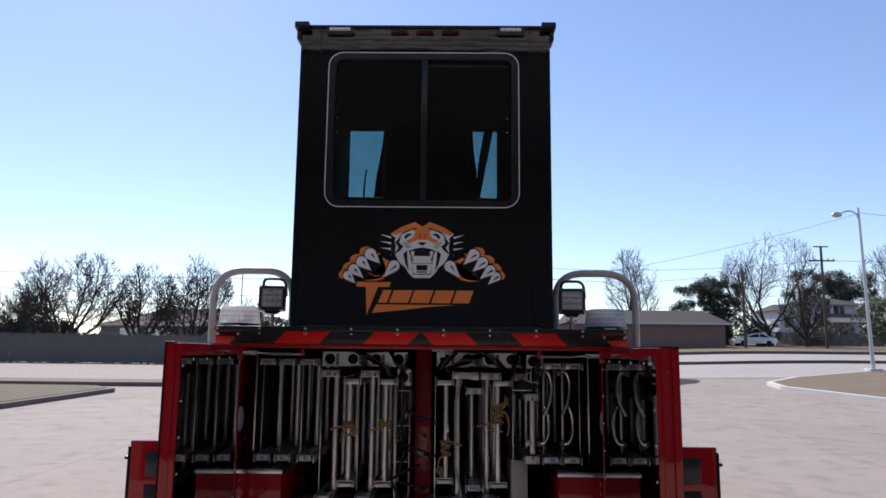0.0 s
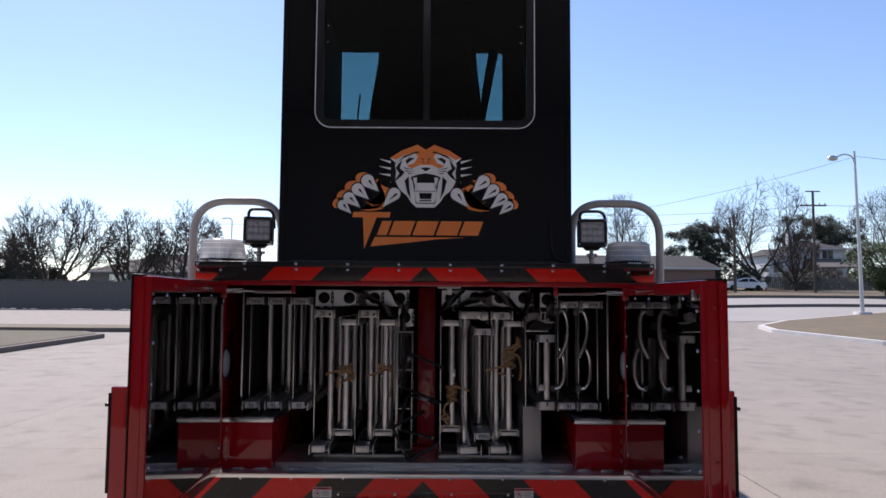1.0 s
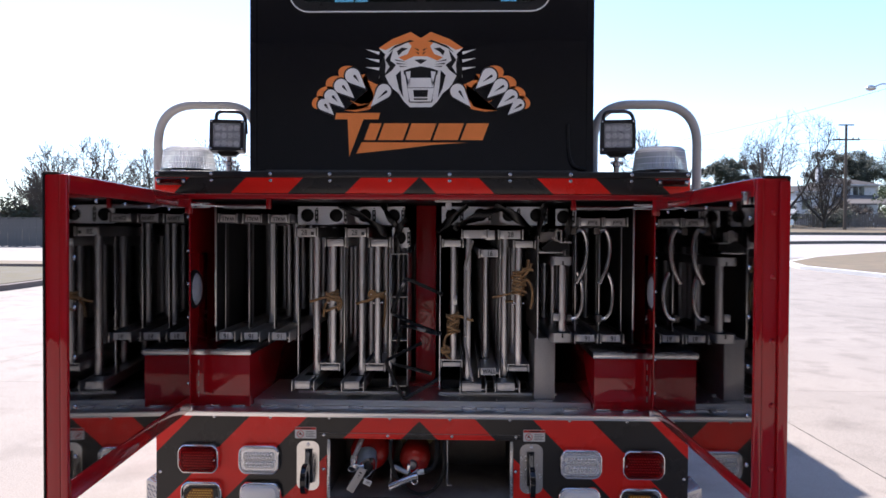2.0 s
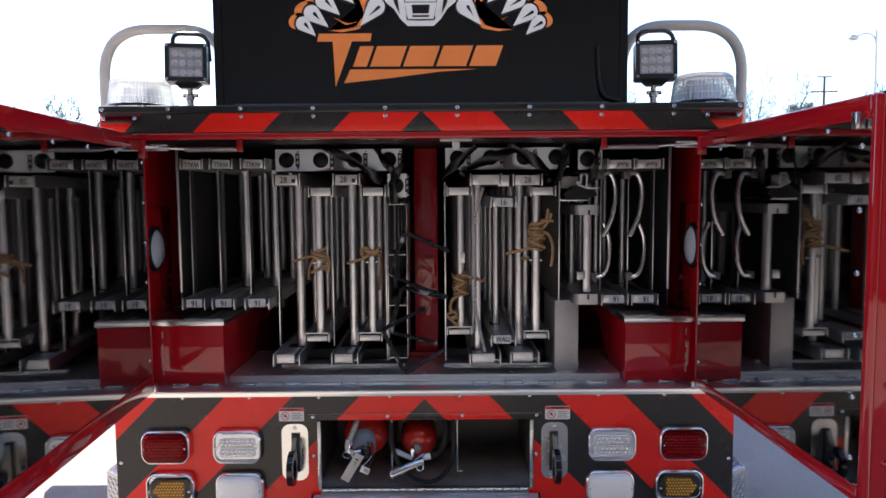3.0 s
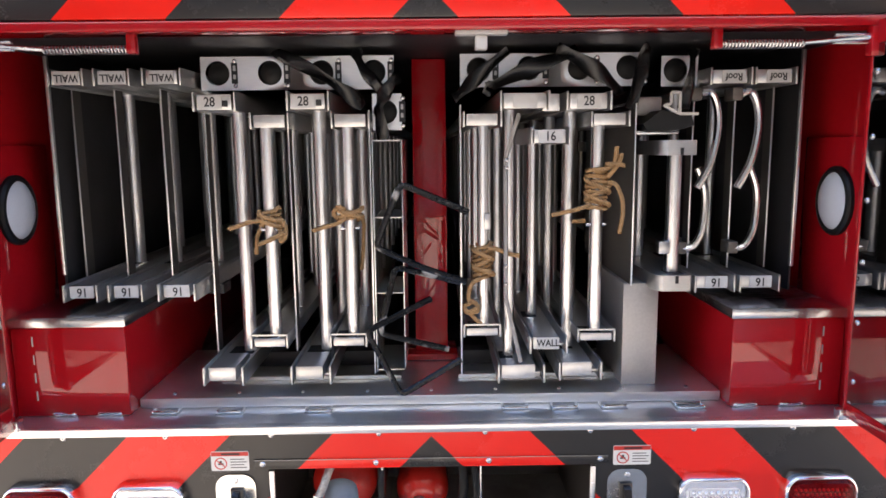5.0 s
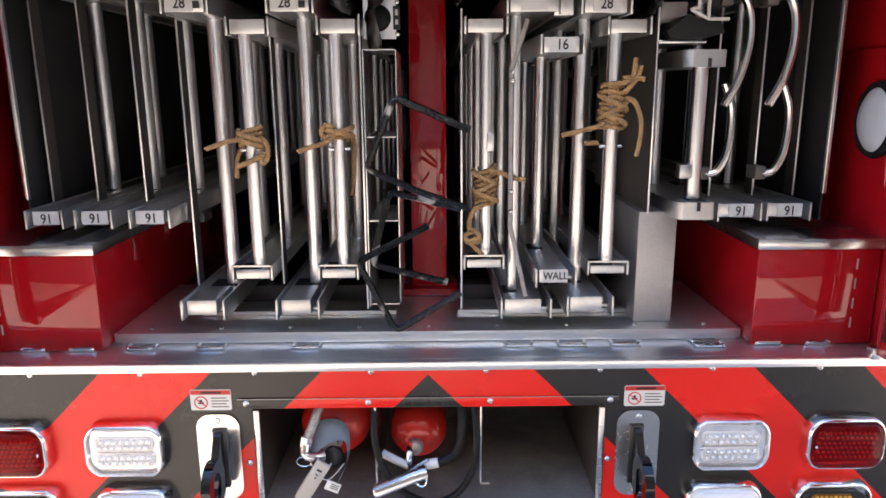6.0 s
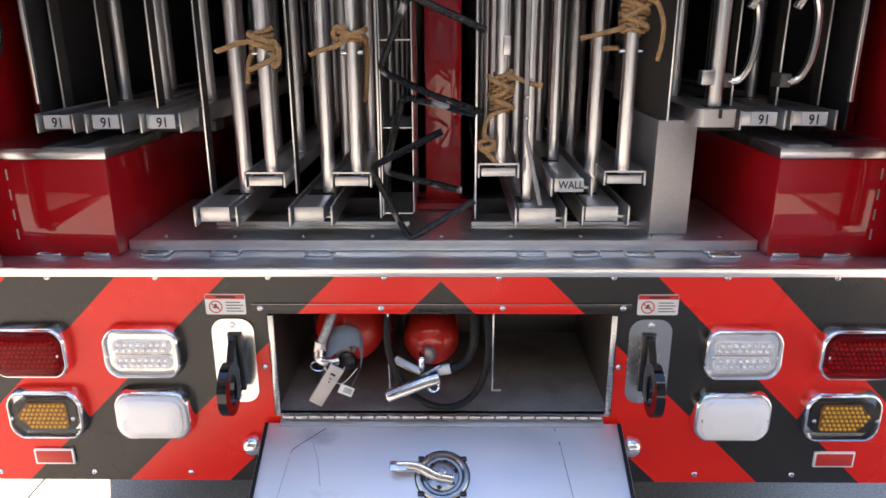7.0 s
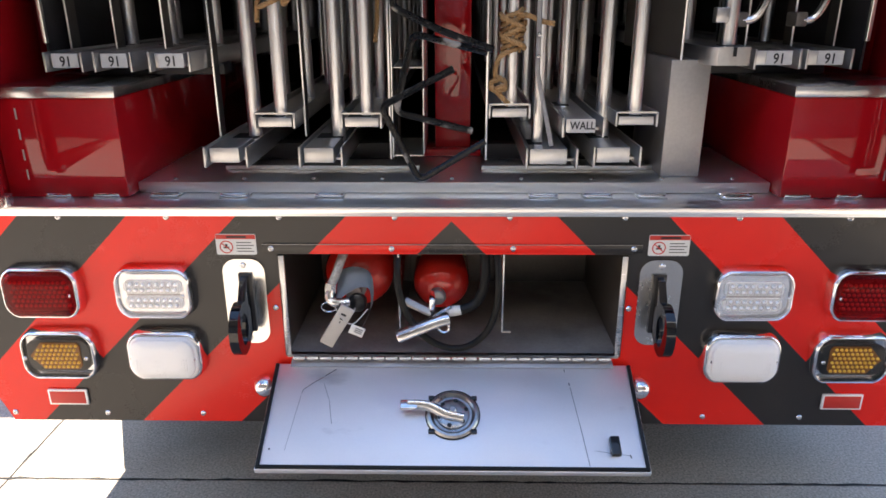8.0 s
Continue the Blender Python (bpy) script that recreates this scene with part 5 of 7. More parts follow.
for xt, xb, rx in ((-0.545, -0.562, -0.533), (-0.306, -0.325, -0.307)):
    bed = ladder("long aluminium extension ladder bed section stored on its side", xt, xb, 0.110, 0.982, 1.752, 0.105, rx, 0.29, 0.0198, 0.044, mark="28", marks_at=-0.012)
    part("catch", box(xt + 0.022, xt + 0.036, 0.100, 0.106, 1.718, 1.734, 0.001), BLACK_SATIN, bed)
for xt, xb, rx in ((-0.417, -0.444, -0.436), (-0.204, -0.226, -0.217)):
    fly = ladder("aluminium extension ladder fly section nested beside its bed", xt, xb, 0.103, 1.066, 1.701, 0.15, rx, 0.20, 0.0165, 0.038, nested=True)
    part("pin", rod((rx - 0.027, 0.196, 1.392), (rx + 0.027, 0.196, 1.392), 0.0055, seg=10, bevel=0.002), HOOK_STEEL, fly)
    if rx < -0.3:
        rope_on(fly, rx, 0.20, 1.404, 1.446, 3.2, tilt=0.005, over=((-0.030, 1.440, 0.034, 1.410), (-0.032, 1.424, 0.036, 1.396)), tail=(
            ((rx - 0.012, 0.172, 1.420), (rx - 0.05, 0.166, 1.415), (rx - 0.08, 0.168, 1.405), (rx - 0.108, 0.176, 1.396)),
            ((rx + 0.030, 0.186, 1.420), (rx + 0.044, 0.176, 1.402), (rx + 0.044, 0.172, 1.375), (rx + 0.032, 0.172, 1.362), (rx + 0.030, 0.176, 1.392)),
            ((rx + 0.040, 0.172, 1.385), (rx + 0.022, 0.164, 1.374), (rx - 0.006, 0.164, 1.362), (rx - 0.028, 0.170, 1.354)),
            ((rx - 0.026, 0.226, 1.40), (rx - 0.046, 0.232, 1.37), (rx - 0.052, 0.232, 1.318))))
    else:
        rope_on(fly, rx, 0.20, 1.414, 1.446, 2.3, tilt=-0.004, over=((-0.034, 1.446, 0.034, 1.424), (0.034, 1.447, -0.030, 1.420)), tail=(
            ((rx - 0.006, 0.170, 1.424), (rx - 0.035, 0.166, 1.408), (rx - 0.07, 0.168, 1.399), (rx - 0.100, 0.176, 1.388)),
            ((rx - 0.028, 0.186, 1.414), (rx - 0.042, 0.178, 1.434), (rx - 0.030, 0.172, 1.452), (rx - 0.010, 0.170, 1.446)),
            ((rx + 0.028, 0.200, 1.43), (rx + 0.034, 0.222, 1.40), (rx + 0.030, 0.232, 1.33), (rx + 0.024, 0.232, 1.270))))
for x, y in ((-0.620, 0.258), (-0.390, 0.258), (-0.155, 0.16)):
    divider(x, y, y + 0.045, 1.026 if y > 0.2 else 0.985, 1.71)

# right bay
fly = ladder("aluminium extension ladder fly section nested beside its bed", 0.145, 0.143, 0.104, 1.090, 1.699, 0.15, 0.148, 0.20, 0.0158, 0.036, nested=True)
part("pawl", box(0.150, 0.168, 0.175, 0.215, 1.385, 1.43, 0.003), ALU, fly)
rope_on(fly, 0.148, 0.20, 1.242, 1.344, 7.3, r=0.0158, tilt=0.007, over=((-0.030, 1.336, 0.028, 1.298), (0.030, 1.318, -0.026, 1.276), (-0.028, 1.290, 0.030, 1.256)), tail=(
    ((0.160, 0.174, 1.335), (0.186, 0.168, 1.332), (0.215, 0.166, 1.320), (0.246, 0.168, 1.314)),
    ((0.138, 0.174, 1.250), (0.116, 0.170, 1.236), (0.106, 0.168, 1.205), (0.110, 0.168, 1.178)),
    ((0.112, 0.168, 1.190), (0.130, 0.160, 1.178), (0.122, 0.158, 1.160), (0.100, 0.160, 1.160), (0.094, 0.164, 1.176), (0.112, 0.162, 1.184)),
    ((0.094, 0.166, 1.172), (0.106, 0.156, 1.162), (0.128, 0.158, 1.170), (0.130, 0.164, 1.158)),
    ((0.106, 0.164, 1.160), (0.122, 0.162, 1.142), (0.140, 0.164, 1.124))))
bed = ladder("long aluminium extension ladder bed section stored on its side", 0.251, 0.246, 0.128, 0.980, 1.748, 0.10, 0.220, 0.21, 0.0150, 0.044, mark=" ", marks_at=0.0)
bar = bmesh.new()
tube([(0.243, 0.16, 1.695), (0.206, 0.15, 1.58), (0.208, 0.15, 1.20), (0.245, 0.11, 1.03)], 0.009, 4, bar, flat=0.5)
part("strap_bar", bar, STEEL_DULL, bed, "bent flat steel bar")
for z in (1.575, 1.555, 1.29, 1.24):
    again("screw", SCREW, bed, (0.208, 0.140, z), size=0.7)
ladder("short aluminium wall ladder stored on its side between longer ladders", 0.321, 0.322, 0.104, 1.055, 1.655, 0.12, 0.311, 0.40, 0.0170, 0.040, mark="16", mark_low="WALL")
bed = ladder("long aluminium extension ladder bed section stored on its side", 0.418, 0.408, 0.118, 0.982, 1.746, 0.11, 0.401, 0.29, 0.0195, 0.044, mark="28", marks_at=0.0)
part("catch", box(0.30, 0.345, 0.13, 0.20, 1.70, 1.745, 0.003), ALU, bed)
fly = ladder("aluminium extension ladder fly section nested beside its bed", 0.488, 0.462, 0.106, 1.068, 1.697, 0.165, 0.464, 0.21, 0.0180, 0.036, nested=True)
part("pin", rod((0.435, 0.206, 1.393), (0.492, 0.206, 1.393), 0.0055, seg=10, bevel=0.002), HOOK_STEEL, fly)
rope_on(fly, 0.464, 0.21, 1.432, 1.548, 8.2, r=0.018, tilt=-0.005, over=((-0.032, 1.520, 0.034, 1.480), (0.034, 1.508, -0.030, 1.462), (-0.030, 1.480, 0.034, 1.444)), tail=(
    ((0.440, 0.186, 1.450), (0.415, 0.174, 1.442), (0.38, 0.168, 1.434), (0.335, 0.172, 1.424)),
    ((0.444, 0.180, 1.545), (0.478, 0.172, 1.548), (0.498, 0.172, 1.560), (0.506, 0.174, 1.580), (0.508, 0.178, 1.606)),
    ((0.486, 0.180, 1.525), (0.504, 0.174, 1.548), (0.516, 0.174, 1.566), (0.522, 0.178, 1.588)),
    ((0.480, 0.176, 1.560), (0.506, 0.168, 1.560), (0.530, 0.172, 1.556)),
    ((0.490, 0.180, 1.512), (0.510, 0.174, 1.502), (0.526, 0.172, 1.462), (0.528, 0.172, 1.42), (0.520, 0.174, 1.372)),
    ((0.44, 0.24, 1.400), (0.405, 0.245, 1.398))))
for x in (0.086, 0.551):
    divider(x, 0.15, 0.19 if x < 0.3 else 0.75, 0.985 if x < 0.3 else 1.23, 1.72)
for x0, x1 in ((-0.62, -0.09), (0.08, 0.66)):
    part("foot_plate", box(x0, x1, 0.27, 0.30, 0.933, 0.944, 0.001), FLOOR_STEEL, truck)
part("bearer", box(-0.60, -0.16, 0.40, 0.46, 0.933, 0.981, 0.004), BLACK_MATT, truck)
part("bearer", box(0.09, 0.52, 0.40, 0.46, 0.933, 0.979, 0.004), BLACK_MATT, truck)
for s in (-1, 1):
    part("bearer", box(min(s * 0.62, s * 1.0), max(s * 0.62, s * 1.0), 0.35, 0.42, 1.179, 1.2095, 0.004), BLACK_MATT, truck)
part("upright_bracket", box(0.541, 0.640, 0.19, 0.50, 0.933, 1.228, 0.003), STEEL_DULL, truck, "plain folded steel bracket")

# small attic ladder with rounded ends
attic = thing("attic_ladder", (0.66, 1.2, 1.22), "narrow aluminium attic ladder with rounded rail ends", "ladder", "ladders in the rear compartment")
for za, zb, nm in ((1.583, 1.622, "rail"), (1.220, 1.262, "rail")):
    outline = [(0.690, 0.115), (0.702, 0.120), (0.709, 0.134), (0.709, 2.0), (0.650, 2.0), (0.600, 0.36), (0.606, 0.150), (0.613, 0.128), (0.626, 0.116)]
    rail = part(nm, prism(outline, za, zb, 0.003, axes="xy"), ALU, attic)
    if zb < 1.4:
        part("slot", box(0.648, 0.690, 0.135, 0.20, zb, zb + 0.002), BLACK_MATT, rail)
    part("notch", box(0.660, 0.668, 0.1135, 0.118, za if zb > 1.4 else (za + zb) / 2, (za + zb) / 2 if zb > 1.4 else zb), BLACK_MATT, rail)
me = link("rung", fluted(1.262, 1.583, 0.0195), ALU_V, 50)
for i in range(5):
    again("rung", me, attic, (0.669 - 0.008 * i, 0.185 + 0.30 * i, 0))
part("clip", box(0.625, 0.655, 0.155, 0.185, 1.315, 1.35, 0.003), ALU, attic)

# roof ladders with folding hooks
for xt, xb, m in ((0.800, 0.782, 0), (0.918, 0.905, 1)):
    roof = ladder("aluminium roof ladder with folding steel hooks", xt, xb, 0.112, 1.214, 1.806, 0.15, xb + 0.005, 0.55, mark="Roof", mark_low="16", flip=True, marks_at=0.008)
    hx = (0.797, 0.907)[m]
    up = ((-0.050, 1.745), (-0.022, 1.748), (-0.003, 1.705), (0.0, 1.64), (-0.016, 1.56), (-0.050, 1.492))
    down = ((-0.024, 1.545), (-0.004, 1.49), (0.0, 1.43), (-0.008, 1.365), (-0.030, 1.325), (-0.060, 1.318))
    for z0, hk, dx, dy in ((1.745, up, -0.008, 0.0), (1.322, down, -0.022 if m == 0 else 0.014, 0.03)):
        hook = part("hook", tube(smooth_path([(hx + dx + a, 0.20 + dy, b) for a, b in hk], 6), 0.0105, 10), HOOK_STEEL, roof, "curved bright steel hook")
        part("hook_mount", box(hx + dx - 0.078, hx + dx - 0.050, 0.19 + dy, 0.25 + dy, z0 - 0.018, z0 + 0.016, 0.004), DARK_STEEL, hook)
for x in (0.747, 0.863, 0.971):
    divider(x, 0.270, 0.318, 1.255, 1.765)

# drilled guide plates across the top
def guide_plate(x0, x1, z0, z1, holes, y=0.25):
    r = 0.033
    plate = bmesh.new()
    xs = [x0] + [(a[0] + b[0]) / 2 for a, b in zip(holes, holes[1:])] + [x1]
    for (hx, hz), a, b in zip(holes, xs, xs[1:]):
        hole_pts = [(hx + r * math.cos(radians(q + 90 * k / 6)), hz + r * math.sin(radians(q + 90 * k / 6))) for q in (0, 90, 180, 270) for k in range(7)]
        one = wall_with_hole([(a, z0), (b, z0), (b, z1), (a, z1)], hole_pts, y, y + 0.004)
        merge(plate, one)
    bmesh.ops.remove_doubles(plate, verts=plate.verts, dist=0.0001)
    p = part("guide_plate", plate, PLATE_GREY, truck, "drilled steel guide plate", 20)
    for hx, hz in holes:
        part("roller", lathe([(0.0325, 0.0), (0.030, 0.02), (0.012, 0.028), (0.004, 0.028)], (hx, y + 0.03, hz), "-Y", 20), RUBBER, p)
        again("screw", SCREW, p, (hx + 0.048, y, z0 + 0.012), size=0.8)
        again("screw", SCREW, p, (hx + 0.048, y, z1 - 0.012), size=0.8)
        lab = part("plate_label", box(hx + 0.038, hx + 0.055, y - 0.0012, y, hz - 0.028, hz + 0.028), VINYL_BLACK, p)
        part("print_mark", box(hx + 0.043, hx + 0.050, y - 0.0018, y - 0.0012, hz + 0.006, hz + 0.020), TAPE, lab)
        part("print_mark", box(hx + 0.043, hx + 0.050, y - 0.0018, y - 0.0012, hz - 0.016, hz - 0.004), TAPE, lab)
    return p


guide_plate(-0.620, -0.092, 1.770, 1.860, [(-0.574, 1.816), (-0.431, 1.816), (-0.290, 1.816), (-0.147, 1.816)])
guide_plate(-0.152, -0.072, 1.658, 1.757, [(-0.117, 1.708)], 0.24)
guide_plate(0.090, 0.590, 1.772, 1.862, [(0.141, 1.820), (0.279, 1.822), (0.419, 1.822), (0.553, 1.822)])
guide_plate(0.645, 0.746, 1.770, 1.852, [(0.684, 1.813)])

# stepped bracket of open steel boxes beside the post
rack = part("step_rack", box(-0.150, -0.147, 0.16, 0.40, 0.99, 1.63, 0.0008), ALU_V, truck, "narrow open steel rack")
part("side", box(-0.074, -0.071, 0.20, 0.44, 0.99, 1.63, 0.0008), ALU_V, rack)
for z in (0.99, 1.21, 1.42, 1.628):
    part("shelf", box(-0.1465, -0.0745, 0.18, 0.42, z, z + 0.003), ALU, rack)

# black restraint straps that hang from the guide plates
def strap(pts, w=0.020):
    """Flat webbing that twists a little along its length."""
    pts = smooth_path(pts, 7)
    bm = bmesh.new()
    rows = []
    for i, p in enumerate(pts):
        d = (pts[min(i + 1, len(pts) - 1)] - pts[max(i - 1, 0)]).normalized()
        side = d.cross(Vector((0, 1, 0))).normalized()
        up = d.cross(side)
        tw = 0.9 * math.sin(i * 0.21 + w * 900)
        u, v = side * math.cos(tw) + up * math.sin(tw), up * math.cos(tw) - side * math.sin(tw)
        rows.append([bm.verts.new(p + u * a * w * (1 + 0.12 * math.sin(i * 0.6)) + v * b * 0.0035) for a, b in ((-1, -0.6), (-0.6, 1), (0.6, 1), (1, -0.6), (0.6, -1), (-0.6, -1))])
    for r, q in zip(rows, rows[1:]):
        for k in range(6):
            bm.faces.new((r[k], r[(k + 1) % 6], q[(k + 1) % 6], q[k]))
    bm.faces.new(rows[0][::-1])
    bm.faces.new(rows[-1])
    return tagged(new("strap", link("strap", bm, STRAP, 40)), "black webbing restraint strap hanging in the ladder bay", "strap", "restraint straps")


strap([(-0.40, 0.20, 1.868), (-0.374, 0.19, 1.851), (-0.296, 0.185, 1.809), (-0.222, 0.19, 1.761), (-0.172, 0.20, 1.722)], 0.019)
strap([(-0.190, 0.20, 1.868), (-0.182, 0.19, 1.846), (-0.156, 0.185, 1.802), (-0.121, 0.19, 1.758), (-0.112, 0.195, 1.742)], 0.017)
strap([(-0.078, 0.20, 1.80), (-0.092, 0.185, 1.782), (-0.119, 0.182, 1.745), (-0.130, 0.182, 1.707), (-0.120, 0.19, 1.632)], 0.018)
strap([(0.070, 0.19, 1.740), (0.085, 0.185, 1.752), (0.138, 0.185, 1.798), (0.216, 0.195, 1.862)], 0.018)
strap([(0.165, 0.18, 1.764), (0.177, 0.18, 1.770), (0.283, 0.175, 1.818), (0.372, 0.185, 1.852), (0.40, 0.19, 1.862)], 0.021)
strap([(0.345, 0.19, 1.860), (0.372, 0.18, 1.850), (0.452, 0.18, 1.806), (0.509, 0.185, 1.762), (0.516, 0.19, 1.745)], 0.021)
strap([(0.590, 0.19, 1.872), (0.580, 0.185, 1.848), (0.565, 0.182, 1.794), (0.545, 0.186, 1.707)], 0.019)
strap([(0.712, 0.20, 1.862), (0.709, 0.19, 1.836), (0.705, 0.185, 1.782), (0.688, 0.19, 1.706)], 0.017)
rest = thing("ladder_rest", (0.64, 0.2, 1.65), "black padded ladder rest with a bright wire buckle", "bracket")
part("pad", prism([(0.565, 1.665), (0.61, 1.70), (0.69, 1.685), (0.70, 1.66), (0.655, 1.648), (0.575, 1.648)], 0.13, 0.30, 0.004), RUBBER, rest)
part("arm", box(0.552, 0.67, 0.16, 0.40, 1.638, 1.647, 0.002), STEEL, rest)
part("buckle", tube(rounded_path([(0.632, 0.12, 1.745), (0.655, 0.12, 1.745), (0.655, 0.12, 1.690), (0.612, 0.12, 1.712), (0.632, 0.12, 1.715), (0.632, 0.12, 1.745)], 0.005, 3), 0.004, 6), WHITE_TUBE, rest)
part("buckle_bar", rod((0.655, 0.12, 1.690), (0.705, 0.125, 1.690), 0.004, seg=8), WHITE_TUBE, rest)
part("back_plate", box(0.565, 0.64, 0.22, 0.24, 1.69, 1.74, 0.003), STEEL_DULL, rest)

# folded black steel bars that lean beside the post
def bars(pts, r=0.0085):
    ob = thing("folding_step", pts[0], "bent black steel bar with chipped paint on the steel floor", "bar", "bent black bars")
    part("bar", tube(rounded_path(pts, 0.022, 5), r, 8), BLACK_CHIP, ob)
    return ob


bars([(0.103, 0.08, 1.443), (-0.072, 0.08, 1.520), (-0.140, 0.08, 1.356), (-0.02, 0.085, 1.30), (0.097, 0.08, 1.260)])
bars([(0.050, 0.13, 1.063), (-0.138, 0.13, 1.110), (-0.092, 0.13, 1.294), (0.085, 0.125, 1.250)])
bars([(0.004, 0.08, 1.217), (-0.168, 0.08, 1.130), (-0.080, 0.10, 0.945), (0.082, 0.10, 1.044)])

# ---- in the tool bay: two extinguishers lying on their backs ----
GREY_LABEL = material("grey_plastic_label", (0.36, 0.42, 0.46), 0.35, var=0.08, coat=0.3)
BRAID = material("braided_hose", (0.42, 0.42, 0.42), 0.4, 0.8, var=0.4, scale=120, fine=400, bump=0.8)
ext = thing("fire_extinguisher", (-0.245, 0.25, 0.512), "red fire extinguisher lying down with a grey label and a tag", "extinguisher", "fire extinguishers in the tool bay")
part("cylinder", lathe([(0.03, -0.36), (0.085, -0.35), (0.092, -0.33), (0.092, -0.04), (0.088, -0.012), (0.070, 0.015), (0.045, 0.030), (0.028, 0.036)], (-0.245, 0.10, 0.688), "-Y", 40), EXT_RED, ext)
part("neck", lathe([(0.028, 0.0), (0.028, 0.014), (0.020, 0.018), (0.020, 0.045)], (-0.247, 0.068, 0.672), "-Y", 24), STEEL_DULL, ext)
part("valve", lathe([(0.016, 0.0), (0.024, 0.004), (0.024, 0.020), (0.016, 0.026), (0.008, 0.028)], (-0.238, 0.030, 0.650), "-Y", 20), BLACK_SATIN, ext, "dark valve outlet")
# label sheet that hangs over the neck and curls down one side
lab_pts = [(-0.286, 0.050, 0.722), (-0.262, 0.044, 0.734), (-0.232, 0.042, 0.736), (-0.206, 0.040, 0.722), (-0.197, 0.030, 0.690), (-0.200, 0.012, 0.645), (-0.222, -0.002, 0.600)]
sheet_bm = bmesh.new()
rows = [[sheet_bm.verts.new((a - 0.004 * k, b - 0.052 * k * (1 - i / 55), c - 0.072 * k * max(0.12, 1 - i / 28))) for k in (0.0, 0.35, 0.7, 1.0)] for i, (a, b, c) in enumerate(smooth_path(lab_pts, 6))]
for r0, r1 in zip(rows, rows[1:]):
    for k in range(3):
        sheet_bm.faces.new((r0[k], r0[k + 1], r1[k + 1], r1[k]))
bmesh.ops.solidify(sheet_bm, geom=sheet_bm.faces[:], thickness=0.0014)
part("label", sheet_bm, GREY_LABEL, ext, "curled grey printed label", 60)
part("elbow", tube(smooth_path([(-0.302, 0.005, 0.688), (-0.303, -0.004, 0.668), (-0.285, -0.008, 0.660), (-0.258, 0.004, 0.658)]), 0.0125, 12), HOOK_STEEL, ext)
part("nut", rod((-0.304, 0.006, 0.682), (-0.300, 0.010, 0.706), 0.0155, seg=6), HOOK_STEEL, ext)
part("hose", tube(smooth_path([(-0.300, 0.010, 0.70), (-0.288, 0.015, 0.725), (-0.275, 0.03, 0.760), (-0.262, 0.06, 0.790)]), 0.0115, 12), BRAID, ext, "braided hose stub")
part("pull_ring", tube([(-0.305 + 0.018 * math.cos(a), -0.012, 0.650 + 0.013 * math.sin(a)) for a in [math.tau * i / 18 for i in range(19)]], 0.0018, 6), CHROME, ext)
m_grip = Matrix.Translation((-0.284, -0.026, 0.606)) @ pose(0, 0, 0, 12, 30, 0)
grip = moved(box(-0.018, 0.018, -0.006, 0.001, -0.068, 0.068, 0.003), m_grip)
merge(grip, moved(box(-0.018, -0.015, -0.003, 0.012, -0.066, 0.066, 0.001), m_grip))
merge(grip, moved(box(0.015, 0.018, -0.003, 0.012, -0.066, 0.066, 0.001), m_grip))
part("handle", grip, WHITE_TUBE, ext, "bright flat squeeze handle")
for i, zz in enumerate((0.044, 0.030, 0.018)):
    part("stamp", moved(box(-0.007 + 0.003 * i, 0.006 - 0.002 * i, -0.0068, -0.0058, zz - 0.003, zz + 0.003), m_grip), INK, ext)
part("tie", tube(smooth_path([(-0.284, -0.036, 0.660), (-0.270, -0.042, 0.636), (-0.247, -0.040, 0.617), (-0.226, -0.034, 0.630), (-0.206, -0.028, 0.653)]), 0.0016, 6), TAPE, ext)
m_tag = Matrix.Translation((-0.233, -0.042, 0.600)) @ pose(0, 0, 0, 0, 24, 0)
tag = part("tag", moved(box(-0.018, 0.018, -0.001, 0.001, -0.013, 0.013, 0.0006), m_tag), WHITE_LABEL, ext, "small white inspection tag")
for zz in (-0.004, 0.001, 0.006):
    part("print_line", moved(box(-0.006, 0.014, -0.0014, -0.0010, zz - 0.001, zz + 0.001), m_tag), INK, tag)
ext = thing("fire_extinguisher", (-0.028, 0.25, 0.512), "red fire extinguisher lying down with a looped black hose", "extinguisher", "fire extinguishers in the tool bay")
part("cylinder", lathe([(0.03, -0.36), (0.070, -0.35), (0.075, -0.33), (0.075, -0.05), (0.070, -0.018), (0.052, 0.008), (0.030, 0.020), (0.022, 0.022)], (-0.028, 0.085, 0.665), "-Y", 40), EXT_RED, ext)
part("neck", lathe([(0.021, 0.0), (0.021, 0.020), (0.017, 0.026), (0.006, 0.028)], (-0.036, 0.066, 0.652), "-Y", 20), STEEL_DULL, ext)
part("valve", box(-0.056, -0.040, -0.006, 0.050, 0.628, 0.672, 0.006, None, 3), CHROME, ext)
part("carry_handle", moved(box(-0.034, 0.034, -0.004, 0.004, -0.011, 0.011, 0.003), Matrix.Translation((-0.026, -0.012, 0.630)) @ pose(0, 0, 0, 25, -34, 0)), STEEL, ext)
part("lower_handle", tube(smooth_path([(-0.050, 0.0, 0.630), (-0.085, 0.01, 0.642), (-0.116, 0.02, 0.655)]), 0.011, 8, flat=0.6), STEEL_DULL, ext)
part("handle", tube(smooth_path([(-0.006, -0.030, 0.630), (-0.03, -0.034, 0.624), (-0.075, -0.036, 0.606), (-0.120, -0.034, 0.586), (-0.131, -0.032, 0.580)]), 0.016, 12, flat=0.7), HOOK_STEEL, ext, "chrome squeeze handle")
part("pull_ring", tube([(-0.018 + 0.013 * math.cos(a), -0.032, 0.604 + 0.013 * math.sin(a)) for a in [math.tau * i / 16 for i in range(17)]], 0.0034, 8), CHROME, ext)
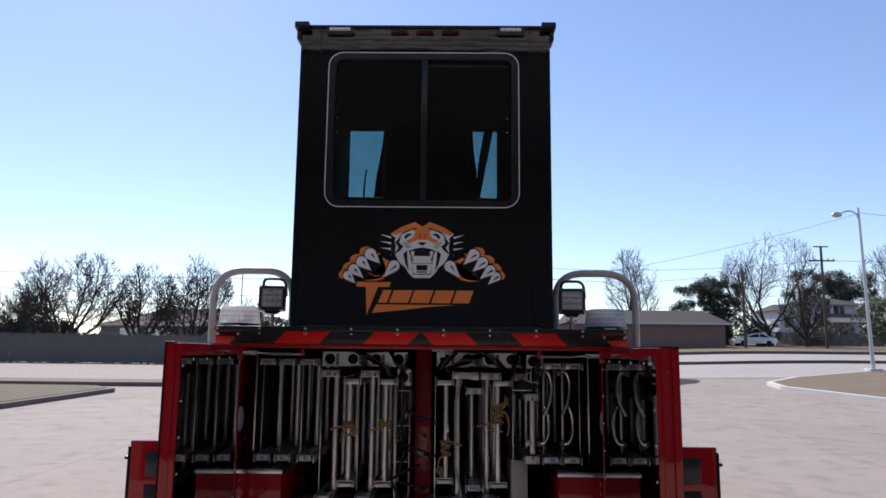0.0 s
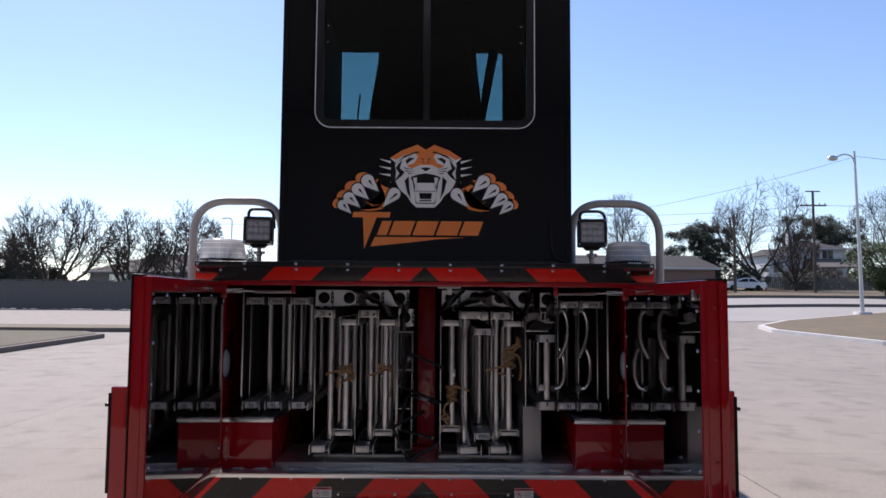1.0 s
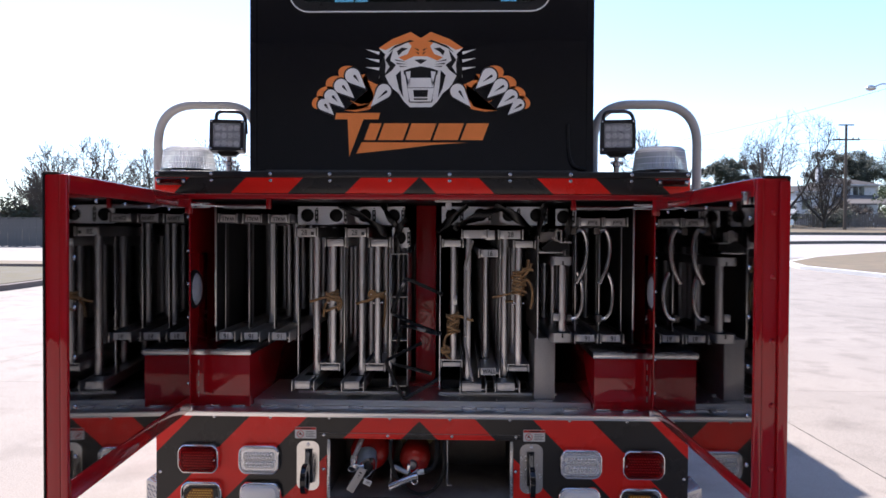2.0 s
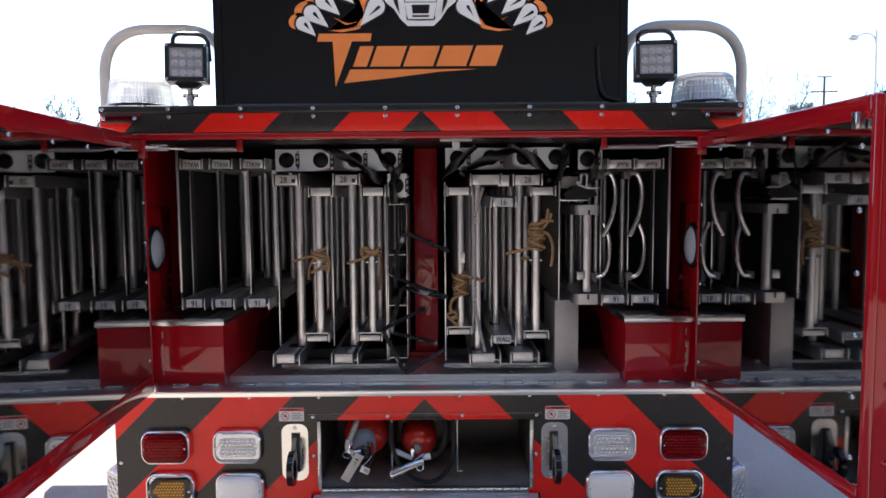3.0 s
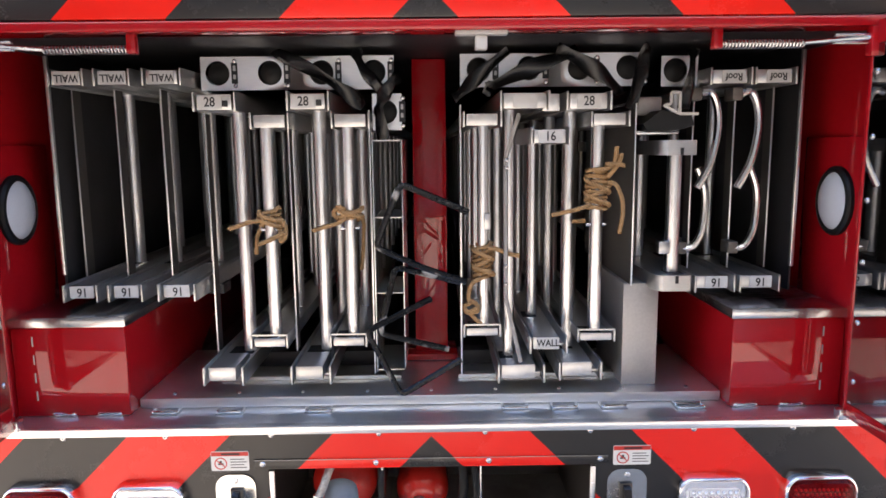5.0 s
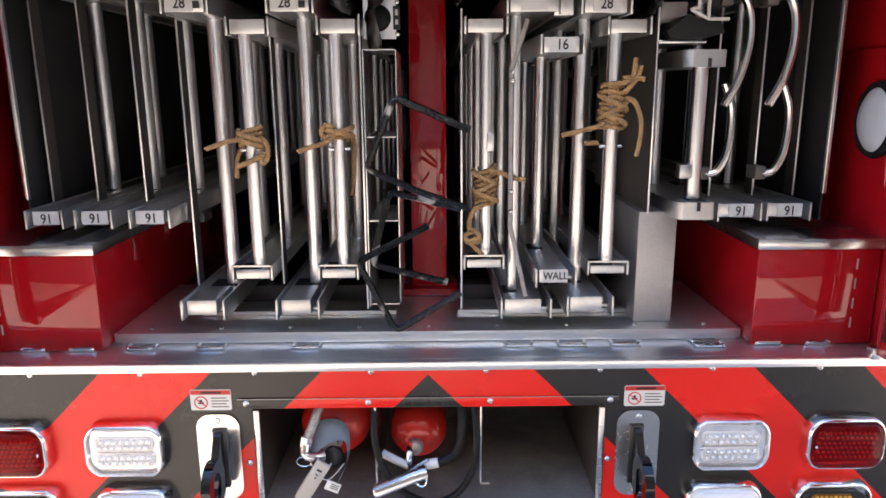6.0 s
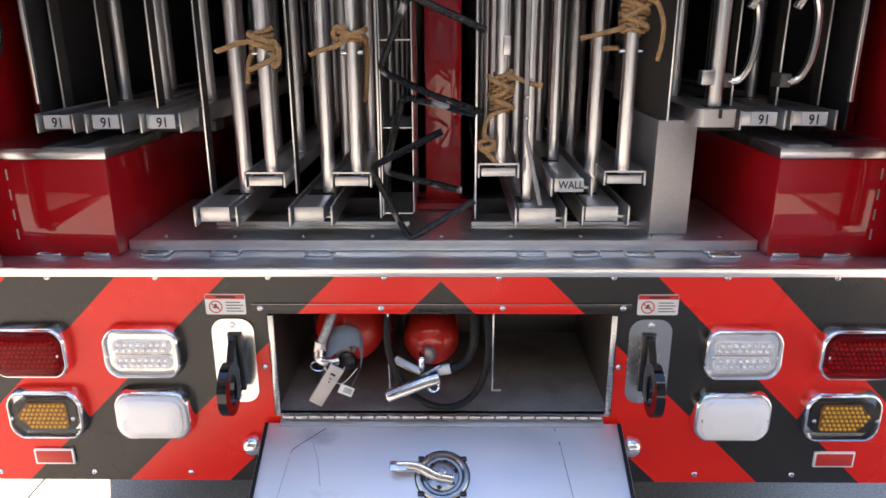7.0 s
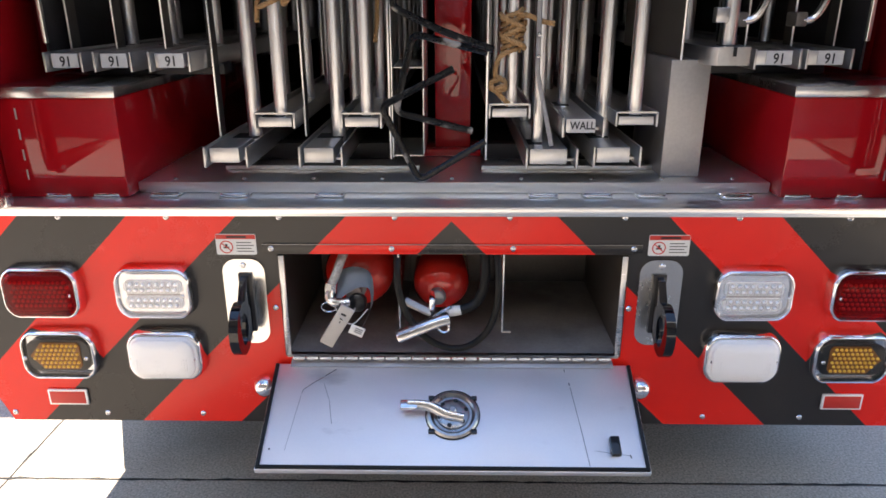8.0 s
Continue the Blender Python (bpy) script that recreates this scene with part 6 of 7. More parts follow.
part("hose_end", rod((-0.006, -0.008, 0.637), (0.024, -0.010, 0.643), 0.0125, seg=16, bevel=0.002), WHITE_LABEL, ext)
part("hose_tail", tube(smooth_path([(0.022, -0.010, 0.642), (0.058, 0.0, 0.655), (0.078, 0.004, 0.690), (0.084, 0.01, 0.738), (0.082, 0.03, 0.783)]), 0.0125, 12), RUBBER, ext, "black rubber hose")
part("hose", tube(smooth_path([(-0.132, 0.02, 0.783), (-0.132, -0.01, 0.740), (-0.128, -0.016, 0.690), (-0.108, -0.020, 0.631), (-0.064, -0.022, 0.572), (-0.008, -0.022, 0.544), (0.043, -0.022, 0.549), (0.086, -0.02, 0.585), (0.110, -0.018, 0.644), (0.116, -0.012, 0.716), (0.112, 0.02, 0.783)]), 0.0088, 12), RUBBER, ext, "looped black rubber hose")
part("label", tube([(-0.028 + 0.0755 * math.cos(radians(a)), 0.22, 0.665 + 0.0755 * math.sin(radians(a))) for a in range(30, 155, 10)], 0.05, 4, flat=0.03), material("yellow_print_label", (0.5, 0.42, 0.2), 0.5), ext)

# ---- ground: base sheet, concrete slabs, islands ----
ASPHALT = material("worn_asphalt", (0.16, 0.155, 0.15), 0.68, var=0.15, scale=0.6, fine=40, bump=0.15, dirt=(0.10, 0.10, 0.10), dirt_amount=0.4)
DRY_GRASS = material("dry_winter_grass", (0.17, 0.130, 0.080), 0.95, var=0.3, scale=1.2, fine=30, bump=0.8, dirt=(0.13, 0.12, 0.065), dirt_amount=0.6)
KERB = material("kerb_concrete", (0.60, 0.58, 0.55), 0.8, var=0.12, scale=1.5, bump=0.2)
TURF = material("olive_winter_turf", (0.095, 0.080, 0.040), 0.95, var=0.4, scale=1.6, fine=30, bump=0.8, dirt=(0.13, 0.10, 0.065), dirt_amount=0.7)
OLD_KERB = material("stained_kerb_concrete", (0.15, 0.12, 0.105), 0.9, var=0.25, scale=1.2, bump=0.3)


def sheet(name, xs, ys, lift, mat, label, category):
    verts = [(x, y, ground_height(x, y) + lift) for y in ys for x in xs]
    n = len(xs)
    faces = [(j * n + i, j * n + i + 1, (j + 1) * n + i + 1, (j + 1) * n + i) for j in range(len(ys) - 1) for i in range(n - 1)]
    me = bpy.data.meshes.new(name)
    me.from_pydata(verts, [], faces)
    me.materials.append(mat)
    return tagged(new(name, me), label, category, kind="structure")


far = [-1500, -600, -250, -120, -60, -30, -15, 0, 4, 7, 10, 13, 16, 19, 22, 25, 28, 31, 45, 60, 120, 250, 600, 1500]
near_y = [-1500, -400, -100, -40, -16, -6, 0, 3, 5, 7, 9, 11, 14, 17, 20, 23, 26, 30, 33, 36, 40, 44, 47, 52, 56, 60, 70, 80, 90, 110, 150, 400, 1500]
ground = sheet("ground", far, near_y, -0.03, DRY_GRASS, "dry winter grass and soil", "ground")
road = sheet("road", [-300, -120, -60, -30, -15, 0, 4, 7, 10, 13, 16, 19, 22, 25, 28, 31, 45, 60, 120, 300], [33, 36, 40, 44, 47], -0.012, ASPHALT, "worn grey street", "road")


def flat_piece(outline, z_off, thick, mat, name, label, category, bevel=0.02):
    bm = bmesh.new()
    lo = [bm.verts.new((x, y, ground_height(x, y) - 0.1)) for x, y in outline]
    hi = [bm.verts.new((x, y, ground_height(x, y) + z_off)) for x, y in outline]
    bm.faces.new(lo[::-1]), bm.faces.new(hi)
    for i in range(len(lo)):
        j = (i + 1) % len(lo)
        bm.faces.new((lo[i], lo[j], hi[j], hi[i]))
    return tagged(new(name, link(name, bm, mat, 0)), label, category, kind="structure")

# ---- islands, street and kerbs ----
def island(outline, name, label, kerb_mat, bed=None):
    """A raised island: a kerb round a bed of dry grass."""
    cx = sum(p[0] for p in outline) / len(outline)
    cy = sum(p[1] for p in outline) / len(outline)
    flat_piece(outline, 0.15, 0.2, kerb_mat, "kerb", "concrete kerb round " + label, "kerb")
    inner = []
    for x, y in outline:
        d = Vector((cx - x, cy - y))
        d = d.normalized() * 0.28
        inner.append((x + d.x, y + d.y))
    return flat_piece(inner, 0.165, 0.2, bed or DRY_GRASS, "grass_bed", label, "grass")


island([(-11.9, 21.2), (-12.2, 15.4), (-13.5, 11.0), (-40, 6.0), (-60, 12), (-60, 22.0), (-17, 22.6), (-13.2, 22.4)], "kerb", "dry brown grass island", OLD_KERB, TURF)
island([(-10.5, 24.2), (-10.6, 26.0), (-60, 27.0), (-60, 24.6), (-14, 24.0)], "kerb", "bare brown median strip", OLD_KERB)
island([(13.9, 25.6), (15.0, 20.0), (20, 9.0), (60, 8.0), (60, 56), (27.0, 38.6), (17.3, 31.6), (14.5, 28.2)], "kerb", "dry brown grass verge with a street lamp", KERB)
PALE_STREET = material("pale_street_concrete", (0.36, 0.33, 0.295), 0.7, var=0.08, scale=0.3, fine=20, bump=0.08, dirt=(0.22, 0.21, 0.20), dirt_amount=0.3)
verge = sheet("verge", [4, 7, 10, 13, 16, 19, 22, 25, 28, 31, 45, 60, 120, 300], [59.6, 64, 70, 80, 95, 110], 0.42, DRY_GRASS, "dry grass verge across the street", "grass")
sheet("street_right", [2, 4, 7, 10, 13, 16, 19, 22, 25, 28, 31, 45, 60, 120, 300], [33.2, 36, 40, 44, 47.3], 0.004, PALE_STREET, "wide pale grey street", "road")
sheet("street_left", [-300, -120, -60, -30, -10, 1.8], [27.4, 32, 38, 43], 0.006, CONCRETE, "sunlit pale concrete street", "road")
# far kerb faces turn from the sun; their shade is put into this colour
SHADED_KERB = material("shaded_kerb", (0.10, 0.095, 0.09), 0.9, var=0.2, scale=0.5)
walk_xs = [2, 4, 7, 10, 13, 16, 19, 22, 25, 28, 31, 45, 60, 120, 300]
sheet("pavement_far", walk_xs, [47.7, 52, 56, 59.4], 0.20, PALE_STREET, "pale concrete footway across the street", "pavement")
flat_piece([(x, 47.3) for x in walk_xs] + [(x, 47.7) for x in walk_xs[::-1]], 0.20, 0.2, SHADED_KERB, "kerb", "far concrete kerb along the street", "kerb")
flat_piece([(x, 59.4) for x in walk_xs] + [(x, 59.6) for x in walk_xs[::-1]], 0.44, 0.2, SHADED_KERB, "kerb", "low concrete edging before the dry grass", "kerb")

# ---- houses, fences, trees ----
BRICK = material("brown_brick_wall", (0.19, 0.115, 0.095), 0.85, var=0.15, scale=1.0, fine=14, bump=0.3)
SIDING = material("pale_siding", (0.42, 0.44, 0.45), 0.7, var=0.08, scale=0.8)
WHITE_SIDING = material("white_siding", (0.58, 0.59, 0.60), 0.7, var=0.08, scale=0.8)
SHINGLE = material("grey_shingles", (0.052, 0.047, 0.045), 0.95, var=0.18, scale=0.8, fine=10, bump=0.4)
DARK_GLASS = material("dark_window_glass", (0.03, 0.035, 0.04), 0.05, var=0.05)
BRIGHT_GLASS = material("sky_lit_window_glass", (0.55, 0.62, 0.70), 0.1, 0.8, var=0.05)
FENCE_WOOD = material("grey_weathered_boards", (0.135, 0.12, 0.11), 0.9, var=0.25, scale=0.7, fine=9, bump=0.3)
BARK = material("grey_brown_bark", (0.055, 0.045, 0.037), 0.95, var=0.25, scale=3, bump=0.5)
TWIG = material("brown_twigs", (0.060, 0.046, 0.036), 0.95, var=0.3, scale=2)
LEAF = material("dark_evergreen_leaves", (0.052, 0.060, 0.036), 0.7, var=0.35, scale=1.5)
LEAF_LIGHT = material("sunlit_evergreen_leaves", (0.050, 0.078, 0.02), 0.65, var=0.35, scale=1.5)
POLE_WOOD = material("dark_pole_wood", (0.09, 0.07, 0.055), 0.9, var=0.2)
POLE_METAL = material("galvanised_pole", (0.50, 0.50, 0.50), 0.45, 0.7, var=0.1)
WIRE = material("black_wire", (0.03, 0.03, 0.03), 0.7)


def house(x0, x1, y0, y1, eave, ridge, wall_mat, label, windows=(), hip=2.5, over=0.5):
    gz = ground_height((x0 + x1) / 2, y0) - 0.3
    h = thing("house", ((x0 + x1) / 2, (y0 + y1) / 2, gz), label, "house")
    part("wall", box(x0, x1, y0, y1, gz, eave, 0.02), wall_mat, h)
    bm = bmesh.new()
    yc = (y0 + y1) / 2
    b = [bm.verts.new(v) for v in ((x0 - over, y0 - over, eave), (x1 + over, y0 - over, eave), (x1 + over, y1 + over, eave), (x0 - over, y1 + over, eave))]
    t = [bm.verts.new((x0 + hip, yc, ridge)), bm.verts.new((x1 - hip, yc, ridge))]
    for f in ((b[0], b[1], t[1], t[0]), (b[1], b[2], t[1]), (b[2], b[3], t[0], t[1]), (b[3], b[0], t[0]), (b[3], b[2], b[1], b[0])):
        bm.faces.new(f)
    part("roof", bm, SHINGLE, h, smooth=0)
    part("fascia", box(x0 - over, x1 + over, y0 - over - 0.04, y0 - over, eave - 0.18, eave + 0.02, 0.01), SIDING, h)
    for wx, wz, w, hh, m in windows:
        win = part("window", box(wx - w / 2 - 0.08, wx + w / 2 + 0.08, y0 - 0.05, y0 - 0.001, wz - hh / 2 - 0.08, wz + hh / 2 + 0.08, 0.02), SIDING, h)
        part("pane", box(wx - w / 2, wx + w / 2, y0 - 0.07, y0 - 0.045, wz - hh / 2, wz + hh / 2), m, win)
        part("bar", box(wx - 0.03, wx + 0.03, y0 - 0.085, y0 - 0.07, wz - hh / 2, wz + hh / 2), SIDING, win)
    return h


house(-33.2, -18.0, 62, 72, 4.05, 6.0, SIDING, "low grey house with a hipped shingle roof behind the fence", ((-30.3, 3.2, 2.0, 1.2, BRIGHT_GLASS), (-27.6, 3.2, 2.0, 1.2, BRIGHT_GLASS), (-22.0, 3.2, 1.4, 1.2, DARK_GLASS)), 4.5)
house(13.0, 29.0, 70, 80, 5.15, 6.75, BRICK, "brown brick single-storey house with a grey shingle roof", ((15.5, 3.8, 1.6, 1.3, DARK_GLASS),), 0.4)
pale = house(50.9, 57.6, 95, 105, 9.15, 10.5, WHITE_SIDING, "white-sided two-storey house with a grey shingle roof", ((54.85, 8.35, 1.5, 1.15, DARK_GLASS), (52.0, 5.2, 1.2, 1.2, DARK_GLASS)), 2.0)
part("chimney", box(51.3, 52.0, 99, 99.8, 9.4, 12.2, 0.02), WHITE_SIDING, pale)
wing = house(45.7, 50.6, 93.5, 102, 8.1, 9.2, WHITE_SIDING, "white wing of a house with a low roof", ((47.0, 6.4, 1.1, 1.4, DARK_GLASS), (49.2, 6.4, 1.0, 1.4, DARK_GLASS)), 1.2)

porch = thing("veranda", (53.6, 92.5, ground_height(53, 92)), "dark open veranda before the white house", "veranda")
part("roof", prism([(90.0, 6.35), (94.9, 7.75), (94.9, 7.6), (90.0, 6.15)], 51.2, 57.0, 0.0, axes="yz"), FENCE_WOOD, porch)
for px in (51.4, 53.2, 55.0, 56.8):
    part("post", box(px - 0.09, px + 0.09, 90.2, 90.4, ground_height(px, 90) - 0.1, 6.2, 0.01), FENCE_WOOD, porch)


def board_fence(x0, x1, y, height, pitch, mat, label, gap=0.012):
    gz = ground_height((x0 + x1) / 2, y)
    f = thing("fence", ((x0 + x1) / 2, y, gz), label, "fence")
    rnd = random.Random(5)
    me = link("board", box(0, pitch - gap, 0, 0.02, 0, height, 0.004, None, 1), mat, 0)
    for i in range(int((x1 - x0) / pitch)):
        a = x0 + i * pitch
        again("board", me, f, (a, y + rnd.uniform(-0.01, 0.01), ground_height(a, y) + rnd.uniform(-0.03, 0.03)))
    for i in range(int((x1 - x0) / 2.4) + 1):
        px = x0 + 2.4 * i
        g = ground_height(px, y)
        part("post", box(px - 0.05, px + 0.05, y + 0.03, y + 0.13, g, g + height + 0.08, 0.01), mat, f)
    part("cap_rail", box(x0, x1, y - 0.02, y + 0.12, gz + height + 0.03, gz + height + 0.07), mat, f)
    return f


board_fence(-75, -4, 45.6, 2.0, 0.26, FENCE_WOOD, "long grey weathered board fence along the street", 0.004)
board_fence(39.0, 62, 80, 1.9, 0.24, FENCE_WOOD, "dark low fence beside a yard", 0.07)


def bare_tree(x, y, top, reach, seed, label, trunk=0.28, fork=0.22, dense=5, lean=0.8, fine=0.018):
    """A leafless tree: tapered trunk, limbs that curve out and up, and fine twigs that end in a rounded crown."""
    rnd = random.Random(seed)
    gz = ground_height(x, y) - 0.2
    tall = top - gz
    tree = thing("tree", (x, y, gz), label, "tree")
    limbs, twigs = bmesh.new(), ([], [])

    def outside(p):
        k = ((p.x - x) / reach) ** 2 + ((p.y - y) / reach) ** 2 + ((p.z - gz - tall * 0.56) / (tall * 0.44)) ** 2
        return k > rnd.uniform(0.78, 1.06) and p.z > gz + tall * 0.2

    def twig(p, q, r0, r1):
        verts, faces = twigs
        d = (q - p).normalized()
        u = d.orthogonal().normalized()
        v = d.cross(u)
        k = len(verts)
        for c, r in ((p, r0), (q, r1)):
            verts.extend(tuple(c + (u * math.cos(a) + v * math.sin(a)) * r) for a in (0, 2.094, 4.189))
        faces.extend((k + i, k + (i + 1) % 3, k + 3 + (i + 1) % 3, k + 3 + i) for i in range(3))

    def grow(p, d, length, r, level):
        pts, dirs = [p], [d]
        steps = 5 if level < 3 else 3
        for _ in range(steps):
            wander = Vector([rnd.uniform(-1, 1) for _ in range(3)]) * (0.10 if level == 0 else 0.20)
            d = (d + wander + Vector((0, 0, 0.14 if level in (1, 2) else 0.04))).normalized()
            q = pts[-1] + d * length / steps
            if level and outside(q):
                break
            pts.append(q)
            dirs.append(d)
        n = len(pts) - 1
        if n < 1:
            return
        r1 = r * (0.8 if level == 0 else 0.45)
        radii = [max(r + (r1 - r) * i / n, fine * (1 - 0.25 * i / n)) for i in range(n + 1)]
        if level <= 2 and n > 1:
            tube(pts, r, 6, limbs, radii=radii)
        else:
            for i in range(n):
                twig(pts[i], pts[i + 1], radii[i], radii[i + 1])
        if level == 5:
            return
        count = (dense, 5, 4, 4, 3)[level]
        turn = rnd.uniform(0, math.tau)
        for i in range(count):
            along = 0.72 + 0.28 * i / count if level == 0 else 0.22 + 0.78 * (i + rnd.random() * 0.6) / count
            k = min(n, int(along * n + 0.5))
            base, way = pts[k], dirs[k]
            u = way.orthogonal().normalized()
            v = way.cross(u)
            a = turn + 2.4 * i + rnd.uniform(-0.4, 0.4)
            side = lean * rnd.uniform(0.7, 1.2) if level == 0 else rnd.uniform(0.55, 1.0)
            nd = (way + (u * math.cos(a) + v * math.sin(a)) * side).normalized()
            step = tall * rnd.uniform(0.42, 0.55) if level == 0 else length * rnd.uniform(0.46, 0.72) * (1.15 - 0.35 * along)
            grow(base, nd, step, radii[k] * (0.62 if level else 0.72), level + 1)
        if level:
            grow(pts[-1], dirs[-1], length * 0.55, radii[-1], level + 1)

    grow(Vector((x, y, gz)), Vector((rnd.uniform(-0.06, 0.06), rnd.uniform(-0.06, 0.06), 1)).normalized(), tall * fork, trunk, 0)
    part("trunk", limbs, BARK, tree, smooth=60)
    me = bpy.data.meshes.new("crown")
    me.from_pydata(twigs[0], [], twigs[1])
    me.materials.append(TWIG)
    tagged(attach(new("crown", me), tree), kind="stuff")
    return tree


for x, y, top, reach, sd in ((-33.0, 56, 10.8, 5.3, 3), (-27.2, 58, 9.9, 2.9, 8), (-23.6, 60, 10.9, 3.7, 4), (-18.3, 60, 7.4, 2.0, 15), (-41.5, 60, 8.4, 4.4, 21)):
    bare_tree(x, y, top, reach, sd, "leafless spreading tree behind the fence", 0.24, 0.14, 6, 1.45, 0.020)
for x, y, top, reach, sd, dense in ((38.0, 79, 17.4, 5.9, 31, 5), (23.2, 84, 15.8, 3.9, 33, 4), (60.5, 88, 18.6, 6.4, 39, 5), (41.0, 77, 11.4, 2.9, 44, 5)):
    bare_tree(x, y, top, reach, sd, "leafless tree beside the street", 0.26, 0.18, dense, 1.05, 0.017)


def evergreen(x, y, z0, z1, rx, mat, seed, label, leaves=5200, size=0.22, bush=False):
    """A leafy tree or bush: clumps of small leaves round an uneven outline."""
    rnd = random.Random(seed)
    gz = ground_height(x, y) - 0.1
    t = thing("bush" if bush else "tree", (x, y, gz), label, "bush" if bush else "tree")
    part("trunk", rod((x, y, gz), (x + 0.2, y, (z0 + z1) / 2), 0.22 if not bush else 0.08, 0.06, 8), BARK, t)
    clumps = []
    for _ in range(80):
        a, k = rnd.uniform(0, math.tau), rnd.uniform(0, 1) ** 0.5
        h = rnd.uniform(0, 1)
        w = math.sin(math.pi * min(1, 0.25 + 0.75 * (1 - h))) ** 0.6
        clumps.append((x + rx * k * w * math.cos(a), y + rx * 0.7 * k * w * math.sin(a), z0 + (z1 - z0) * h, rnd.uniform(0.07, 0.20) * rx + 0.15))
    verts, faces = [], []
    for i in range(leaves):
        c = rnd.choice(clumps)
        d = Vector((rnd.gauss(0, 1), rnd.gauss(0, 1), rnd.gauss(0, 0.8))).normalized() * c[3] * rnd.uniform(0.3, 1.3)
        p = Vector(c[:3]) + d
        u = Vector((rnd.gauss(0, 1), rnd.gauss(0, 1), rnd.gauss(0, 1))).normalized() * size * rnd.uniform(0.5, 1.2)
        v = u.orthogonal().normalized() * size * 0.45
        k = len(verts)
        verts += [tuple(p - u), tuple(p + v), tuple(p + u), tuple(p - v)]
        faces.append((k, k + 1, k + 2, k + 3))
    me = bpy.data.meshes.new("crown")
    me.from_pydata(verts, [], faces)
    me.materials.append(mat)
    tagged(attach(new("crown", me), t), kind="stuff")
    return t


evergreen(30.6, 82, 3.0, 10.6, 3.2, LEAF, 1, "dark evergreen tree behind the brick house", 20000, 0.15)
evergreen(33.8, 83, 3.0, 11.2, 2.8, LEAF, 9, "dark evergreen tree behind the brick house", 18000, 0.15)
evergreen(60.0, 110, 4.0, 15.4, 4.6, LEAF, 2, "dark evergreen tree behind the pale house", 22000, 0.19)
evergreen(65.6, 112, 5.0, 15.6, 4.8, LEAF, 3, "dark evergreen tree behind the pale house", 22000, 0.19)
evergreen(40.6, 60, 3.0, 7.0, 3.2, LEAF_LIGHT, 4, "rounded green bush beside the street", 14000, 0.13, True)
evergreen(36.8, 79, 2.8, 5.6, 2.2, LEAF, 5, "dark shrub behind a parked car", 3000, 0.16, True)
evergreen(43.5, 81, 2.8, 5.0, 3.0, LEAF, 6, "dark shrub beside the fence", 3000, 0.16, True)
evergreen(31.0, 80, 2.8, 5.8, 2.4, LEAF, 12, "dark shrub behind a parked car", 3000, 0.16, True)
for hx, hy, sd in ((46.0, 85, 51), (50.5, 87, 52), (55.0, 86, 53), (60.0, 86, 54)):
    evergreen(hx, hy, 2.6, 5.6, 2.6, TWIG, sd, "brown leafless hedge behind the fence", 3500, 0.17, True)
evergreen(-44, 58, 1.5, 4.6, 4.5, LEAF, 7, "dark shrub behind the fence", 3500, 0.2, True)
evergreen(-37.5, 60, 1.5, 4.2, 3.5, LEAF, 17, "dark shrub behind the fence", 3500, 0.2, True)

rnd = random.Random(11)
verts, faces = [], []
for i in range(9000):
    x = rnd.uniform(-150, 190)
    y = 122 + rnd.uniform(-6, 10)
    top = 4.2 + 1.6 * math.sin(x * 0.13) + 1.1 * math.sin(x * 0.41 + 1) + 0.014 * x
    z = 1.0 + (top - 0.5) * rnd.uniform(0, 1) ** 0.7 + ground_height(x, 110) * 0.6
    u = Vector((rnd.gauss(0, 1), rnd.gauss(0, 1), rnd.gauss(0, 1))).normalized() * rnd.uniform(0.3, 0.8)
    v = u.orthogonal().normalized() * rnd.uniform(0.25, 0.6)
    k = len(verts)
    p = Vector((x, y, z))
    verts += [tuple(p - u), tuple(p + v), tuple(p + u), tuple(p - v)]
    faces.append((k, k + 1, k + 2, k + 3))
me = bpy.data.meshes.new("far_woods")
me.from_pydata(verts, [], faces)
me.materials.append(material("hazy_far_foliage", (0.09, 0.085, 0.075), 0.9, var=0.3, scale=0.2, fine=2))
tagged(new("far_woods", me), "hazy brown-grey line of far trees", "woods", kind="stuff")

# ---- poles, wires, lamps ----
lx, ly = 24.0, 36.0
lz = ground_height(lx, ly)
lamp = thing("street_lamp", (lx, ly, lz), "tall galvanised street lamp with a curved arm", "street lamp")
part("base", box(lx - 0.35, lx + 0.35, ly - 0.35, ly + 0.35, lz, lz + 0.3, 0.03), KERB, lamp)
part("pole", rod((lx, ly, lz + 0.3), (lx - 0.15, ly, 10.45), 0.11, 0.06, 14), POLE_METAL, lamp)
part("arm", tube(smooth_path([(lx - 0.13, ly, 9.6), (lx - 0.3, ly, 10.1), (lx - 0.75, ly, 10.25), (lx - 1.25, ly, 10.08)]), 0.04, 8), POLE_METAL, lamp)
part("head", lathe([(0.03, -0.28), (0.13, -0.2), (0.17, 0.0), (0.12, 0.22), (0.04, 0.3)], (lx - 1.42, ly, 10.02), "X", 16), POLE_METAL, lamp)
lx2, ly2 = -19.3, 60
lz2 = ground_height(lx2, ly2)
lamp = thing("street_lamp", (lx2, ly2, lz2), "far slim street lamp behind the trees", "street lamp")
part("pole", rod((lx2, ly2, lz2), (lx2, ly2, 8.8), 0.08, 0.05, 10), POLE_METAL, lamp)
part("arm", tube(smooth_path([(lx2, ly2, 8.8), (lx2 - 0.3, ly2, 9.0), (lx2 - 0.9, ly2, 8.95)]), 0.05, 6), POLE_METAL, lamp)


